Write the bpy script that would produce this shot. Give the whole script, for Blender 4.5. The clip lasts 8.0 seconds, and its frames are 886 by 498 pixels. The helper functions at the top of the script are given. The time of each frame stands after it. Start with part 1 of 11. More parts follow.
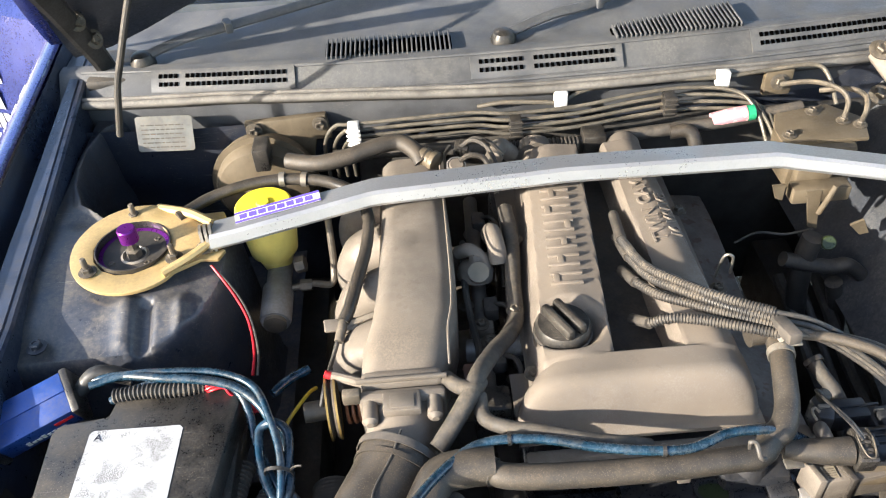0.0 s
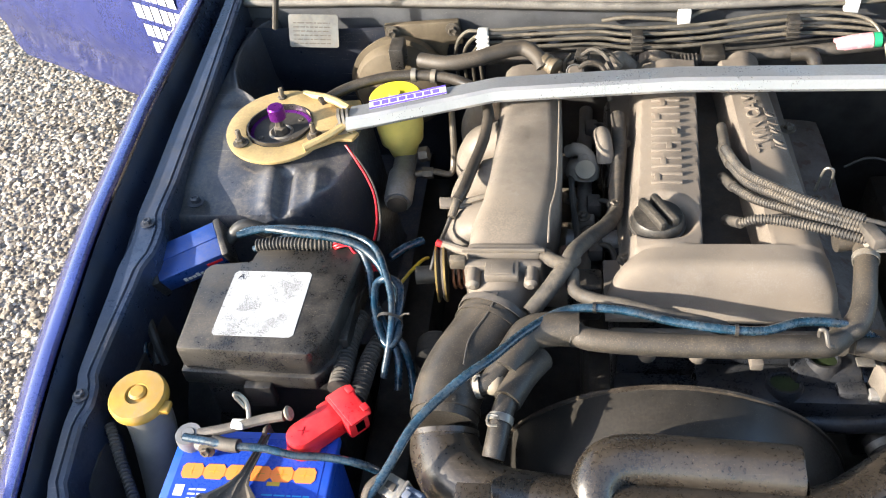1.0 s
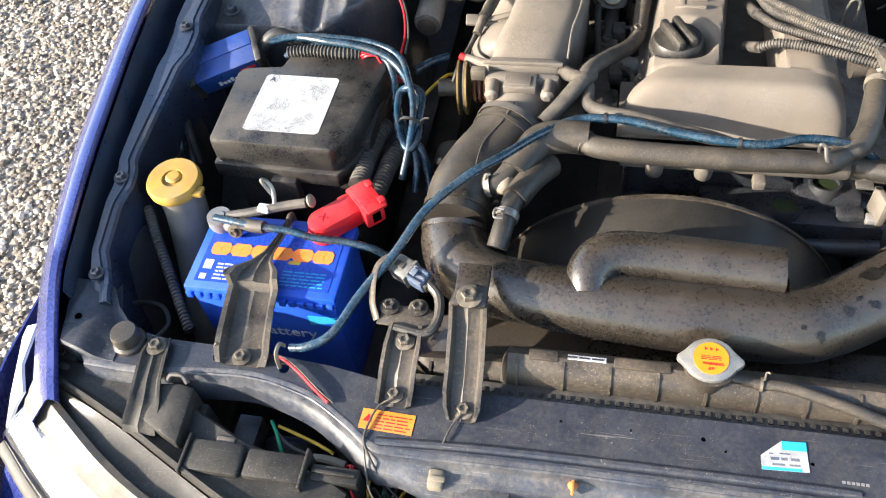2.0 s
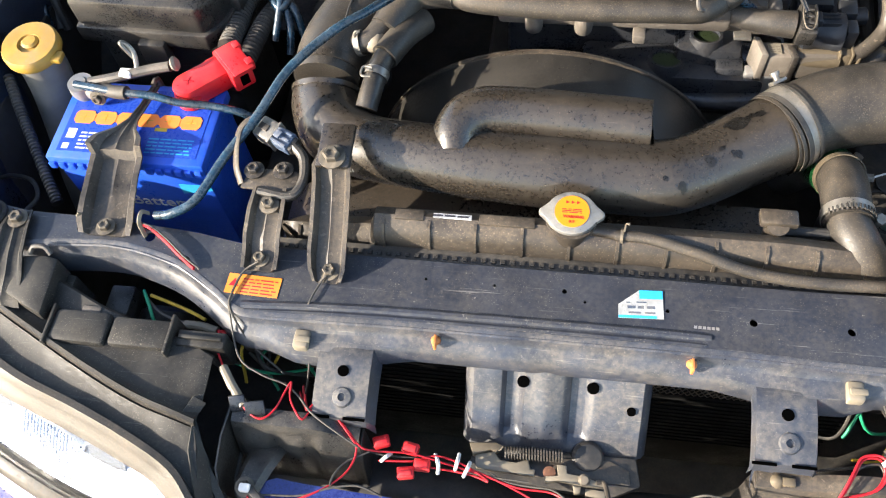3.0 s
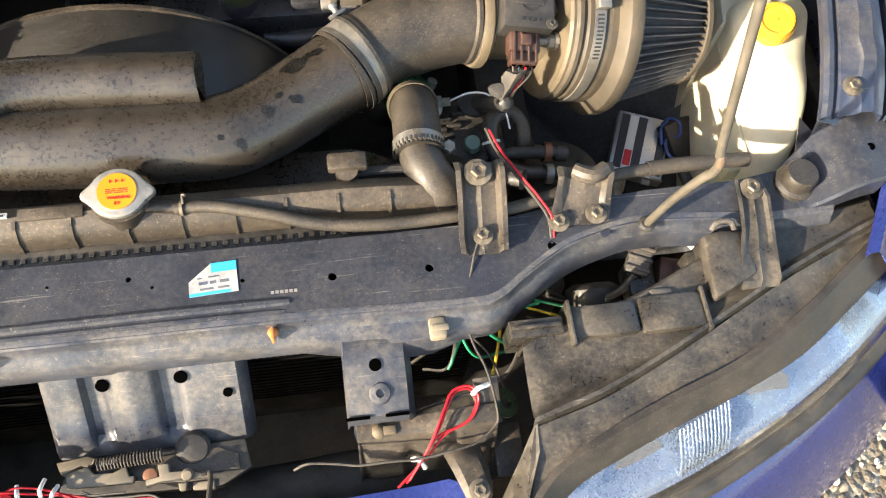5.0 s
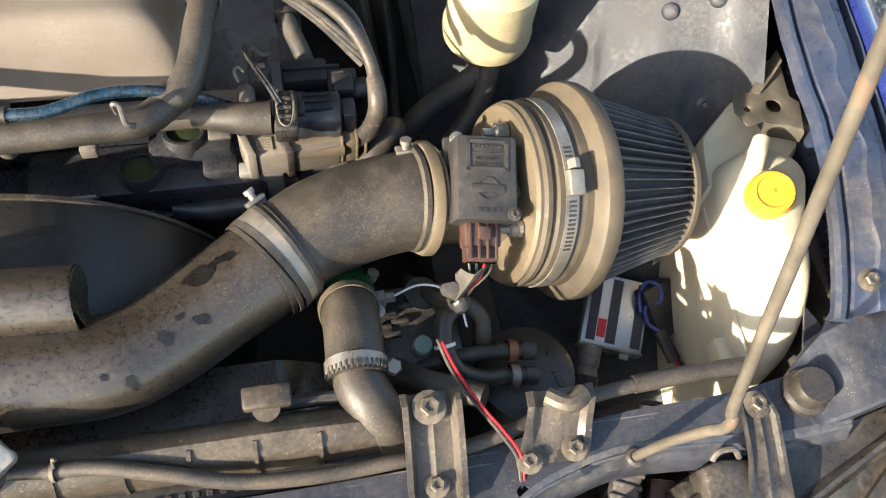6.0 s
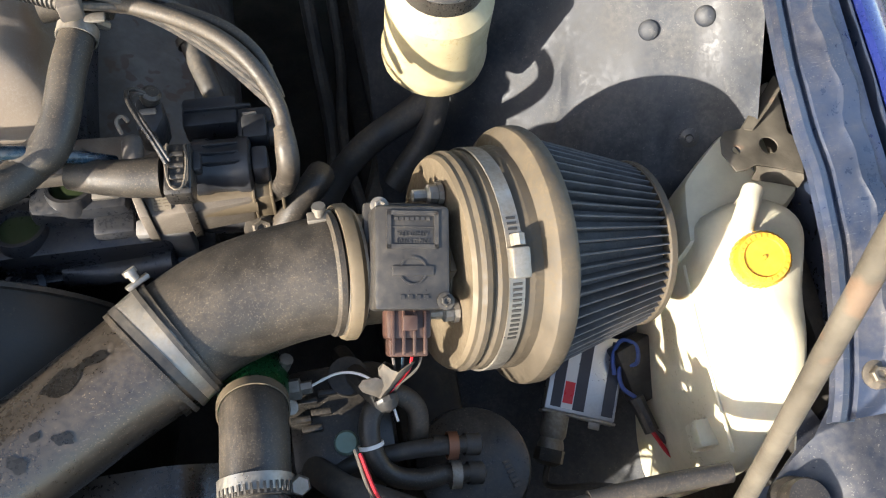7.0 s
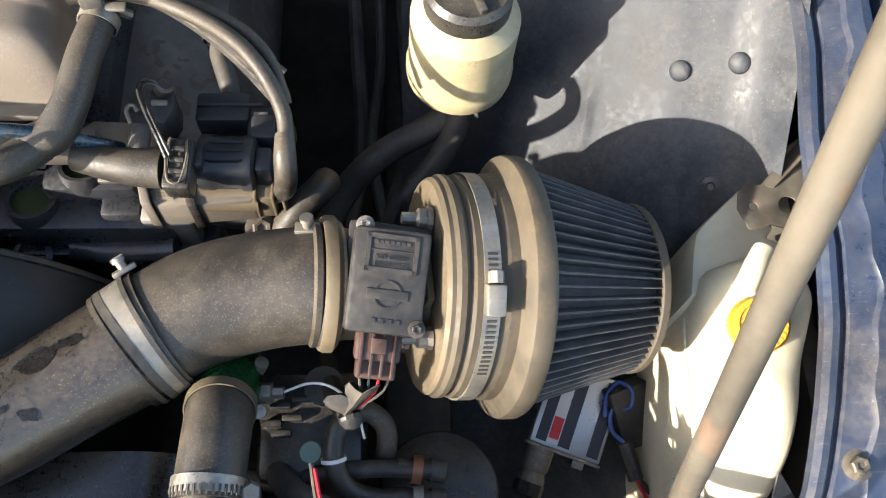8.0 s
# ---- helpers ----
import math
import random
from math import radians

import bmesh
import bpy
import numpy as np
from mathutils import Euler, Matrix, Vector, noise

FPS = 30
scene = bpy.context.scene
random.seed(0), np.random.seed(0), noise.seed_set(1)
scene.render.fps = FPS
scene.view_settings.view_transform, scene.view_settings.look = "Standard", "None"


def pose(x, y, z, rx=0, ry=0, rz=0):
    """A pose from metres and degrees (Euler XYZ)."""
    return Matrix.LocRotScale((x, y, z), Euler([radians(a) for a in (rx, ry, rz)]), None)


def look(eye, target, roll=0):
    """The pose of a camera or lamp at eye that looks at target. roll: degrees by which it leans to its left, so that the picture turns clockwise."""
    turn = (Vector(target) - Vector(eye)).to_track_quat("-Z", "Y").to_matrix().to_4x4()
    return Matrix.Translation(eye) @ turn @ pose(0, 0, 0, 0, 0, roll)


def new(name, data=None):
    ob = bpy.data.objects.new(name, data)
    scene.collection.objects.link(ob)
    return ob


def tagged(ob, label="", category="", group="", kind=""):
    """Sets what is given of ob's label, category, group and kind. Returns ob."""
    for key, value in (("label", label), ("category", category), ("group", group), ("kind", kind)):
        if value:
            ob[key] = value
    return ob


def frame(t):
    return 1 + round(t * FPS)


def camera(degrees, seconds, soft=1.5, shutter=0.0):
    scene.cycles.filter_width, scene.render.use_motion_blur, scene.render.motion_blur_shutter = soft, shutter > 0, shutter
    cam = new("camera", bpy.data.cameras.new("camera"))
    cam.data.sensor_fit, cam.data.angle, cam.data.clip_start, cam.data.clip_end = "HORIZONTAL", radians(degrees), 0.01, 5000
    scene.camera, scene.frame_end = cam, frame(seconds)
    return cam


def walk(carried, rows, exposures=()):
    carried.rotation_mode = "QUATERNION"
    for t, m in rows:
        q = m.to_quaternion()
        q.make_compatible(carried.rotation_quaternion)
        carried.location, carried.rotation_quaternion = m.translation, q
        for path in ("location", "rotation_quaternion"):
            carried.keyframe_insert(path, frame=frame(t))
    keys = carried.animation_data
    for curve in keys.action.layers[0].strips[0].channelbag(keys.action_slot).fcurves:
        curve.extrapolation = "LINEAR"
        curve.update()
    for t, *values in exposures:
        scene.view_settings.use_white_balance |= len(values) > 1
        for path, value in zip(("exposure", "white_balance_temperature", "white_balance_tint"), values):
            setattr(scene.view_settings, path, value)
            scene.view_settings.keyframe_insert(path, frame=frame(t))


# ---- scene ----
cam = camera(55.85, 8.0, soft=1.1)
PATH = [
    (0, (-0.1859, -0.1397, 1.5153), (-0.1758, 0.6068, 0.85), -4.36),
    (0.5, (-0.1932, -0.2043, 1.5296), (-0.2768, 0.5372, 0.8638), -6.91),
    (1, (-0.1621, -0.2734, 1.5261), (-0.3037, 0.4277, 0.8272), -7.71),
    (1.5, (-0.1438, -0.3625, 1.515), (-0.3191, 0.2857, 0.7739), -7.57),
    (1.7, (-0.1339, -0.3813, 1.5079), (-0.3203, 0.2453, 0.7511), -8.0),
    (2.8, (-0.0484, -0.3815, 1.4625), (-0.1949, 0.1248, 0.6127), -8.86),
    (3, (-0.0194, -0.3802, 1.459), (-0.1454, 0.1089, 0.5959), -7.99),
    (3.5, (0.0331, -0.3841, 1.4526), (-0.0552, 0.0595, 0.5607), -6.58),
    (4, (0.0902, -0.3813, 1.4393), (0.0701, 0.034, 0.5299), -0.88),
    (4.2, (0.1184, -0.3732, 1.4326), (0.1321, 0.0362, 0.5203), 1.94),
    (5.3, (0.2062, -0.2589, 1.4071), (0.3525, 0.1595, 0.5107), 10.9),
    (5.5, (0.211, -0.2069, 1.3923), (0.3711, 0.2203, 0.5025), 11.93),
    (6, (0.2406, -0.107, 1.3597), (0.4149, 0.3351, 0.4798), 12.65),
    (6.5, (0.2813, -0.0393, 1.3371), (0.4635, 0.3868, 0.451), 13.39),
    (7, (0.3375, 0.0179, 1.3033), (0.49, 0.4162, 0.3988), 11.88),
    (7.5, (0.3824, 0.037, 1.3002), (0.4832, 0.4109, 0.3782), 9.63),
    (8, (0.4022, 0.0395, 1.3128), (0.4697, 0.434, 0.3964), 8.72),
]
walk(cam, [(t, look(eye, target, roll)) for t, eye, target, roll in PATH],
     exposures=[(0, 1.9, 6500, 10), (1.5, 1.98, 6500, 10), (2.8, 1.98, 6600, 10), (4, 1.98, 7100, 10), (5.5, 2.0, 7400, 10), (6, 1.94, 7000, 10), (7, 1.95, 6600, 10), (8, 1.93, 6600, 10)])

# ---- light ----
SUN_TO = Vector((0.845, 0.412, -0.342)).normalized()  # the way the sunlight travels
sun = new("sun", bpy.data.lights.new("sun", "SUN"))
sun.data.energy, sun.data.angle, sun.data.color = 4.2, radians(0.6), (1.0, 0.93, 0.82)
sun.matrix_world = look((-3, -1.6, 4), Vector((-3, -1.6, 4)) + SUN_TO)
world = bpy.data.worlds.new("sky")
scene.world = world
world.use_nodes = True
wn = world.node_tree.nodes
sky = wn.new("ShaderNodeTexSky")
sky.sky_type, sky.sun_disc = "NISHITA", False
sky.sun_elevation = math.asin(-SUN_TO.z)
sky.sun_rotation = math.atan2(-SUN_TO.x, -SUN_TO.y)
sky.altitude, sky.dust_density = 100, 1.5
world.node_tree.links.new(sky.outputs[0], wn["Background"].inputs[0])
wn["Background"].inputs[1].default_value = 0.15
scene.view_settings.exposure = 1.2


# ---- materials ----
def mat(name, col, rough=0.5, metal=0.0, vary=0.2, scale=25.0, bump=0.15, grain=260.0, dust=0.0, dust_col=(0.3, 0.245, 0.18),
        coat=0.0, spots=0.0, spot_col=(0.02, 0.02, 0.02), spot_scale=90.0, trans=0.0, ior=1.45, stretch=(1, 1, 1), sss=0.0, spot_at=0.64, spec=0.5, coat_rough=0.06, wave=0.0, scratch=0.0, patch=0.8, specks=0.0, spot_patch=False):
    """A painted, moulded or cast surface: uneven tone, fine grain in gloss and relief, road dust on the upper sides, spots."""
    m = bpy.data.materials.new(name)
    m.use_nodes = True
    n, l = m.node_tree.nodes, m.node_tree.links
    b = n["Principled BSDF"]
    tc, mp = n.new("ShaderNodeTexCoord"), n.new("ShaderNodeMapping")
    mp.inputs["Scale"].default_value = stretch
    l.new(tc.outputs["Object"], mp.inputs[0])

    def noisy(sc, detail=4.0, rgh=0.6):
        t = n.new("ShaderNodeTexNoise")
        t.inputs["Scale"].default_value, t.inputs["Detail"].default_value, t.inputs["Roughness"].default_value = sc, detail, rgh
        l.new(mp.outputs[0], t.inputs["Vector"])
        return t.outputs["Fac"]

    def ramp(src, a, z, lo=0.0, hi=1.0):
        r = n.new("ShaderNodeMapRange")
        r.interpolation_type = "SMOOTHSTEP"
        l.new(src, r.inputs[0])
        r.inputs[1].default_value, r.inputs[2].default_value, r.inputs[3].default_value, r.inputs[4].default_value = a, z, lo, hi
        return r.outputs[0]

    def mix(fac, a, c):
        x = n.new("ShaderNodeMix")
        x.data_type = "RGBA"
        for s, v in ((0, fac), (6, a), (7, c)):
            if isinstance(v, (float, int)):
                x.inputs[s].default_value = v
            elif isinstance(v, tuple):
                x.inputs[s].default_value = (*v, 1)
            else:
                l.new(v, x.inputs[s])
        return x.outputs[2]

    def times(a, c):
        x = n.new("ShaderNodeMath")
        x.operation = "MULTIPLY"
        for s, v in ((0, a), (1, c)):
            if isinstance(v, (float, int)):
                x.inputs[s].default_value = v
            else:
                l.new(v, x.inputs[s])
        return x.outputs[0]

    big, fine, broad = noisy(scale), noisy(grain, 3.0, 0.65), noisy(scale * 0.35, 7.0, 0.68)
    dark = tuple(c * (1 - vary) for c in col)
    light = tuple(min(1, c * (1 + vary) + 0.012 * vary) for c in col)
    out = mix(ramp(big, 0.3, 0.7), dark, light)
    out = mix(times(ramp(broad, 0.5, 0.66), min(0.6, 1.6 * vary)), out, tuple(c * (1 - 1.2 * vary) if vary < 0.7 else c * 0.2 for c in dark))
    if spots:
        dabs = ramp(noisy(spot_scale, 2.0), spot_at, spot_at + 0.05)
        if spot_patch:
            dabs = times(dabs, ramp(noisy(spot_scale * 0.05, 4.0), 0.42, 0.6))
        out = mix(times(dabs, spots), out, spot_col)
    if scratch:
        far = n.new("ShaderNodeMapping")
        far.inputs["Rotation"].default_value, far.inputs["Scale"].default_value = (0.1, 0.2, 0.5), (14, 420, 420)
        l.new(tc.outputs["Object"], far.inputs[0])
        lines = n.new("ShaderNodeTexNoise")
        lines.inputs["Scale"].default_value, lines.inputs["Detail"].default_value = 1.0, 2.0
        l.new(far.outputs[0], lines.inputs["Vector"])
        out = mix(times(times(ramp(lines.outputs["Fac"], 0.66, 0.72), ramp(broad, 0.4, 0.6)), scratch), out, (0.3, 0.28, 0.25))
    if dust:
        geo, sep = n.new("ShaderNodeNewGeometry"), n.new("ShaderNodeSeparateXYZ")
        l.new(geo.outputs["Normal"], sep.inputs[0])
        up = ramp(sep.outputs[2], -0.5, 0.8, 0.12, 1.0)
        cover = times(times(times(up, ramp(noisy(scale * 0.7, 9.0, 0.74), 0.36, 0.66, 1 - patch, 1 + 1.3 * patch)), ramp(fine, 0.3, 0.7, 0.55, 1.4)), dust)
        out = mix(cover, out, dust_col)
    if specks:
        dots = times(ramp(noisy(620.0, 1.5, 0.5), 0.64, 0.69), ramp(noisy(scale * 1.7, 4.0, 0.65), 0.44, 0.62))
        out = mix(times(dots, specks), out, tuple(min(1, c * 1.5) for c in dust_col))
    l.new(out, b.inputs["Base Color"])
    gloss = times(ramp(fine, 0.25, 0.75, max(0.02, rough - 0.1), min(1.0, rough + 0.12)), ramp(broad, 0.32, 0.68, 0.75, 1.3))
    if dust:
        gloss = mix(times(cover, 2.2), gloss, (0.82, 0.82, 0.82))
    l.new(gloss, b.inputs["Roughness"])
    b.inputs["Metallic"].default_value = metal
    b.inputs["Coat Weight"].default_value = coat
    b.inputs["Coat Roughness"].default_value = coat_rough
    b.inputs["Specular IOR Level"].default_value = spec
    b.inputs["Transmission Weight"].default_value = trans
    b.inputs["IOR"].default_value = ior
    if sss:
        b.inputs["Subsurface Weight"].default_value, b.inputs["Subsurface Radius"].default_value, b.inputs["Subsurface Scale"].default_value = sss, (1, 0.8, 0.5), 0.02
    if bump:
        bp = n.new("ShaderNodeBump")
        bp.inputs["Strength"].default_value, bp.inputs["Distance"].default_value = min(1.0, bump * 2), 0.0004
        l.new(fine, bp.inputs["Height"])
        if wave:
            dent = n.new("ShaderNodeBump")
            dent.inputs["Strength"].default_value, dent.inputs["Distance"].default_value = 1.0, wave
            l.new(noisy(11.0, 1.5, 0.4), dent.inputs["Height"])
            l.new(dent.outputs[0], bp.inputs["Normal"])
        l.new(bp.outputs[0], b.inputs["Normal"])
    return m


NAVY = mat("navy_bay_paint", (0.0115, 0.0165, 0.029), 0.4, wave=0.004, scratch=0.35, vary=0.15, scale=24, bump=0.06, grain=190, dust=0.075, dust_col=(0.32, 0.275, 0.21), coat=0.2, coat_rough=0.18, spec=0.45, spots=0.35, spot_col=(0.26, 0.24, 0.2), spot_scale=170, spot_at=0.68, spot_patch=True, patch=0.4, specks=0.2)
WINGNAVY = mat("dusty_inner_wing_paint", (0.015, 0.020, 0.03), 0.55, vary=0.2, scale=30, bump=0.06, grain=190, dust=0.12, dust_col=(0.3, 0.28, 0.245), spec=0.4, spots=0.2, spot_col=(0.25, 0.235, 0.21), spot_scale=220, spot_at=0.68, patch=0.45, specks=0.12)
RAILNAVY = mat("glossy_navy_rail_paint", (0.014, 0.0235, 0.048), 0.34, wave=0.008, scratch=0.15, vary=0.3, scale=12, bump=0.04, grain=150, dust=0.055, dust_col=(0.34, 0.28, 0.205), coat=0.5, coat_rough=0.1, spec=0.5, patch=0.95, specks=0.1)
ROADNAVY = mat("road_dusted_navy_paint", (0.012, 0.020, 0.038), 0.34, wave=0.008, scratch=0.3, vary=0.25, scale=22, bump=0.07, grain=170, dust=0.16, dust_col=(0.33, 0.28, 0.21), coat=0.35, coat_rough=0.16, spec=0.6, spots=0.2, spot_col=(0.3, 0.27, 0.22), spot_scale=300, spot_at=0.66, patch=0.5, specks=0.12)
BLUE = mat("blue_car_paint", (0.0165, 0.028, 0.155), 0.3, metal=0.35, vary=0.1, bump=0.01, wave=0.004, coat=1.0, scratch=0.12, spots=0.1, spot_col=(0.3, 0.33, 0.5), spot_scale=400)
COWL = mat("grey_cowl_plastic", (0.062, 0.064, 0.069), 0.5, vary=0.2, scale=18, bump=0.12, dust=0.14, dust_col=(0.23, 0.22, 0.2), patch=0.85, specks=0.2)
BLACK = mat("black_plastic", (0.0135, 0.0132, 0.013), 0.34, spec=0.6, scratch=0.15, vary=0.35, bump=0.14, grain=420, dust=0.075, spots=0.3, spot_col=(0.12, 0.11, 0.1), spot_scale=520, patch=0.95, specks=0.2)
DUSTY = mat("dusty_black_plastic", (0.022, 0.018, 0.0145), 0.36, spec=0.6, vary=0.25, bump=0.14, scale=22, dust=0.12, dust_col=(0.3, 0.225, 0.145), spots=0.25, spot_col=(0.32, 0.27, 0.2), spot_scale=260, spot_at=0.66, patch=0.6, specks=0.3)
SHROUDBLACK = mat("smooth_black_shroud", (0.0145, 0.0135, 0.012), 0.36, spec=0.55, vary=0.15, scale=10, bump=0.06, dust=0.05, dust_col=(0.27, 0.22, 0.16), patch=0.4, specks=0.12)
DUCT = mat("black_moulded_duct", (0.0145, 0.012, 0.0095), 0.3, scratch=0.12, vary=0.15, scale=14, bump=0.06, dust=0.06, dust_col=(0.29, 0.208, 0.13), coat=0.45, coat_rough=0.24, spec=0.7, spots=0.15, spot_col=(0.2, 0.165, 0.12), spot_scale=420, spot_at=0.66, patch=0.4, specks=0.15)
RUBBER = mat("dusty_rubber_hose", (0.022, 0.0195, 0.0168), 0.44, spec=0.55, vary=0.2, bump=0.22, grain=420, dust=0.09, dust_col=(0.25, 0.188, 0.122), spots=0.3, spot_col=(0.16, 0.13, 0.095), spot_scale=700, spot_at=0.6, patch=0.8, specks=0.15)
DARKRUB = mat("black_rubber", (0.021, 0.0205, 0.02), 0.5, vary=0.3, bump=0.1, dust=0.1)
ALLOY = mat("dusty_cast_aluminium", (0.17, 0.147, 0.122), 0.5, metal=0.3, vary=0.28, scale=16, bump=0.22, grain=480, dust=0.4, dust_col=(0.205, 0.168, 0.13), spots=0.35, spot_col=(0.09, 0.075, 0.058), spot_scale=70, patch=0.7, specks=0.12)
COVERM = mat("dusty_silver_cover", (0.172, 0.146, 0.12), 0.42, metal=0.25, vary=0.25, scale=9, bump=0.16, grain=500, dust=0.42, dust_col=(0.2, 0.162, 0.124), spots=0.3, spot_col=(0.11, 0.085, 0.062), spot_scale=60, patch=0.7, specks=0.12)
RAWALU = mat("raw_aluminium", (0.27, 0.265, 0.26), 0.42, metal=0.55, vary=0.15, bump=0.1, dust=0.2)
BARM = mat("brushed_aluminium", (0.47, 0.47, 0.475), 0.36, metal=0.75, vary=0.05, scale=6, bump=0.02, grain=300, dust=0.06, patch=0.6)
CHROME = mat("zinc_plated_steel", (0.28, 0.26, 0.228), 0.38, metal=0.75, vary=0.25, bump=0.05, dust=0.22)
STEEL = mat("dull_bolt_steel", (0.085, 0.073, 0.058), 0.45, metal=0.45, vary=0.3, bump=0.15, dust=0.25)
BRACKET = mat("dusty_black_steel", (0.028, 0.025, 0.0225), 0.34, vary=0.35, bump=0.1, dust=0.12, dust_col=(0.28, 0.215, 0.145), spots=0.3, spot_col=(0.25, 0.2, 0.15), spot_scale=160, patch=0.7, specks=0.12)
GOLD = mat("gold_anodised_plate", (0.52, 0.37, 0.16), 0.42, metal=0.5, vary=0.08, bump=0.05, dust=0.14)
PURPLE = mat("purple_anodised", (0.14, 0.015, 0.2), 0.35, metal=0.6, vary=0.15, bump=0.03)
YELLOW = mat("yellow_plastic_cap", (0.75, 0.62, 0.03), 0.45, vary=0.06, bump=0.05, sss=0.1, dust=0.05)
AMBER = mat("amber_plastic_cap", (0.56, 0.28, 0.02), 0.42, vary=0.12, bump=0.08, dust=0.08)
MUSTARD = mat("mustard_plastic_lid", (0.4, 0.225, 0.028), 0.45, vary=0.2, bump=0.1, dust=0.2)
MILKY = mat("milky_tank_plastic", (0.56, 0.52, 0.39), 0.38, vary=0.1, bump=0.04, sss=0.25, dust=0.05, patch=0.9)
AGED = mat("aged_cream_plastic", (0.4, 0.34, 0.2), 0.36, vary=0.2, scale=18, bump=0.04, sss=0.2, dust=0.08)
GREYTANK = mat("greyish_translucent_plastic", (0.15, 0.138, 0.115), 0.42, vary=0.15, bump=0.04, sss=0.05, dust=0.1)
YTANK = mat("yellowed_tank_plastic", (0.62, 0.5, 0.13), 0.4, vary=0.1, bump=0.04, sss=0.2)
BATBLUE = mat("blue_battery_case", (0.012, 0.09, 0.58), 0.38, vary=0.1, bump=0.05, dust=0.05)
BATDARK = mat("deep_blue_label_film", (0.016, 0.06, 0.42), 0.3, vary=0.08, bump=0.02)
RED = mat("red_plastic", (0.62, 0.015, 0.022), 0.36, vary=0.1, bump=0.04, dust=0.05)
REDWIRE = mat("red_wire", (0.45, 0.012, 0.02), 0.4, vary=0.15, bump=0.03)
GREENWIRE = mat("green_wire", (0.02, 0.3, 0.14), 0.4, bump=0.03)
YELWIRE = mat("yellow_wire", (0.55, 0.36, 0.03), 0.45, bump=0.03)
WHITEWIRE = mat("white_plastic", (0.72, 0.7, 0.66), 0.45, vary=0.1, bump=0.05, dust=0.1)
BLUECABLE = mat("blue_earth_cable", (0.004, 0.03, 0.056), 0.2, metal=0.1, vary=0.4, scale=60, bump=0.05, coat=0.4, dust=0.05, patch=0.9)
BLUEBOX = mat("blue_anodised_box", (0.02, 0.07, 0.28), 0.35, metal=0.4, vary=0.12, bump=0.05, dust=0.1)
LOOM = mat("black_corrugated_loom", (0.02, 0.02, 0.021), 0.45, bump=0.05, dust=0.16)
GREYLOOM = mat("dusty_grey_loom", (0.05, 0.046, 0.042), 0.45, bump=0.08, dust=0.16, dust_col=(0.25, 0.2, 0.155))
TAPE = mat("dusty_taped_loom", (0.038, 0.034, 0.03), 0.65, vary=0.35, scale=60, bump=0.4, grain=200, dust=0.12, dust_col=(0.27, 0.215, 0.15))
PAPER = mat("white_worn_label", (0.44, 0.44, 0.435), 0.4, vary=0.1, scale=22, bump=0.05, spots=0.9, spot_col=(0.09, 0.085, 0.08), spot_scale=900.0, spot_at=0.47, spot_patch=True)
PAPERDULL = mat("weathered_sticker_paper", (0.36, 0.36, 0.345), 0.5, vary=0.2, scale=60, bump=0.05, spots=0.35, spot_col=(0.16, 0.15, 0.13), spot_scale=260, spot_at=0.6)
WHITE = mat("white_print", (0.62, 0.62, 0.61), 0.5, vary=0.04, bump=0.0)
INK = mat("dark_print", (0.03, 0.03, 0.04), 0.5, vary=0.04, bump=0.0)
VIOLET = mat("violet_print", (0.12, 0.08, 0.5), 0.45, vary=0.05, bump=0.0)
ORANGE = mat("orange_label", (0.7, 0.22, 0.015), 0.5, vary=0.12, bump=0.04, dust=0.1)
CAPORANGE = mat("bright_orange_label", (0.62, 0.21, 0.01), 0.4, vary=0.05, bump=0.0)
ORANGEGEL = mat("orange_battery_panel", (0.85, 0.24, 0.05), 0.4, vary=0.06, bump=0.0)
SKYBLUE = mat("light_blue_print", (0.03, 0.35, 0.62), 0.45, vary=0.05, bump=0.0)
CREAM = mat("cream_plastic_clip", (0.2, 0.168, 0.12), 0.5, vary=0.2, bump=0.05, dust=0.1)
FILTERGREY = mat("grey_filter_media", (0.05, 0.05, 0.053), 0.7, vary=0.25, scale=60, bump=0.3, grain=420, dust=0.16, dust_col=(0.2, 0.18, 0.15))
FILTERRUB = mat("dusty_grey_filter_rubber", (0.05, 0.041, 0.03), 0.45, vary=0.25, bump=0.12, dust=0.28, dust_col=(0.125, 0.094, 0.056), spots=0.35, spot_col=(0.035, 0.032, 0.028), spot_scale=110, patch=0.7)
TAN = mat("dusty_tan_plate", (0.11, 0.086, 0.056), 0.5, metal=0.15, vary=0.2, bump=0.1, dust=0.16, dust_col=(0.165, 0.128, 0.08), spots=0.25, spot_col=(0.06, 0.05, 0.04), spot_scale=90)
BROWN = mat("brown_connector", (0.045, 0.021, 0.0155), 0.4, vary=0.25, bump=0.08, dust=0.06, dust_col=(0.2, 0.15, 0.11), patch=0.8)
MAFBOX = mat("dark_grey_sensor_box", (0.024, 0.023, 0.0225), 0.42, vary=0.2, bump=0.08, dust=0.05)
GREENALU = mat("green_anodised_adapter", (0.008, 0.07, 0.02), 0.3, metal=0.5, bump=0.03)
MINT = mat("pale_green_cap", (0.2, 0.3, 0.24), 0.5, bump=0.05, dust=0.1)
ORANGECLIP = mat("orange_clip", (0.6, 0.18, 0.04), 0.5, bump=0.04, dust=0.15)
COPPER = mat("worn_brown_pulley", (0.2, 0.09, 0.05), 0.45, metal=0.5, bump=0.1)
SEAL = mat("grey_rubber_seal", (0.09, 0.083, 0.075), 0.6, vary=0.2, bump=0.1, dust=0.25, dust_col=(0.25, 0.23, 0.2))
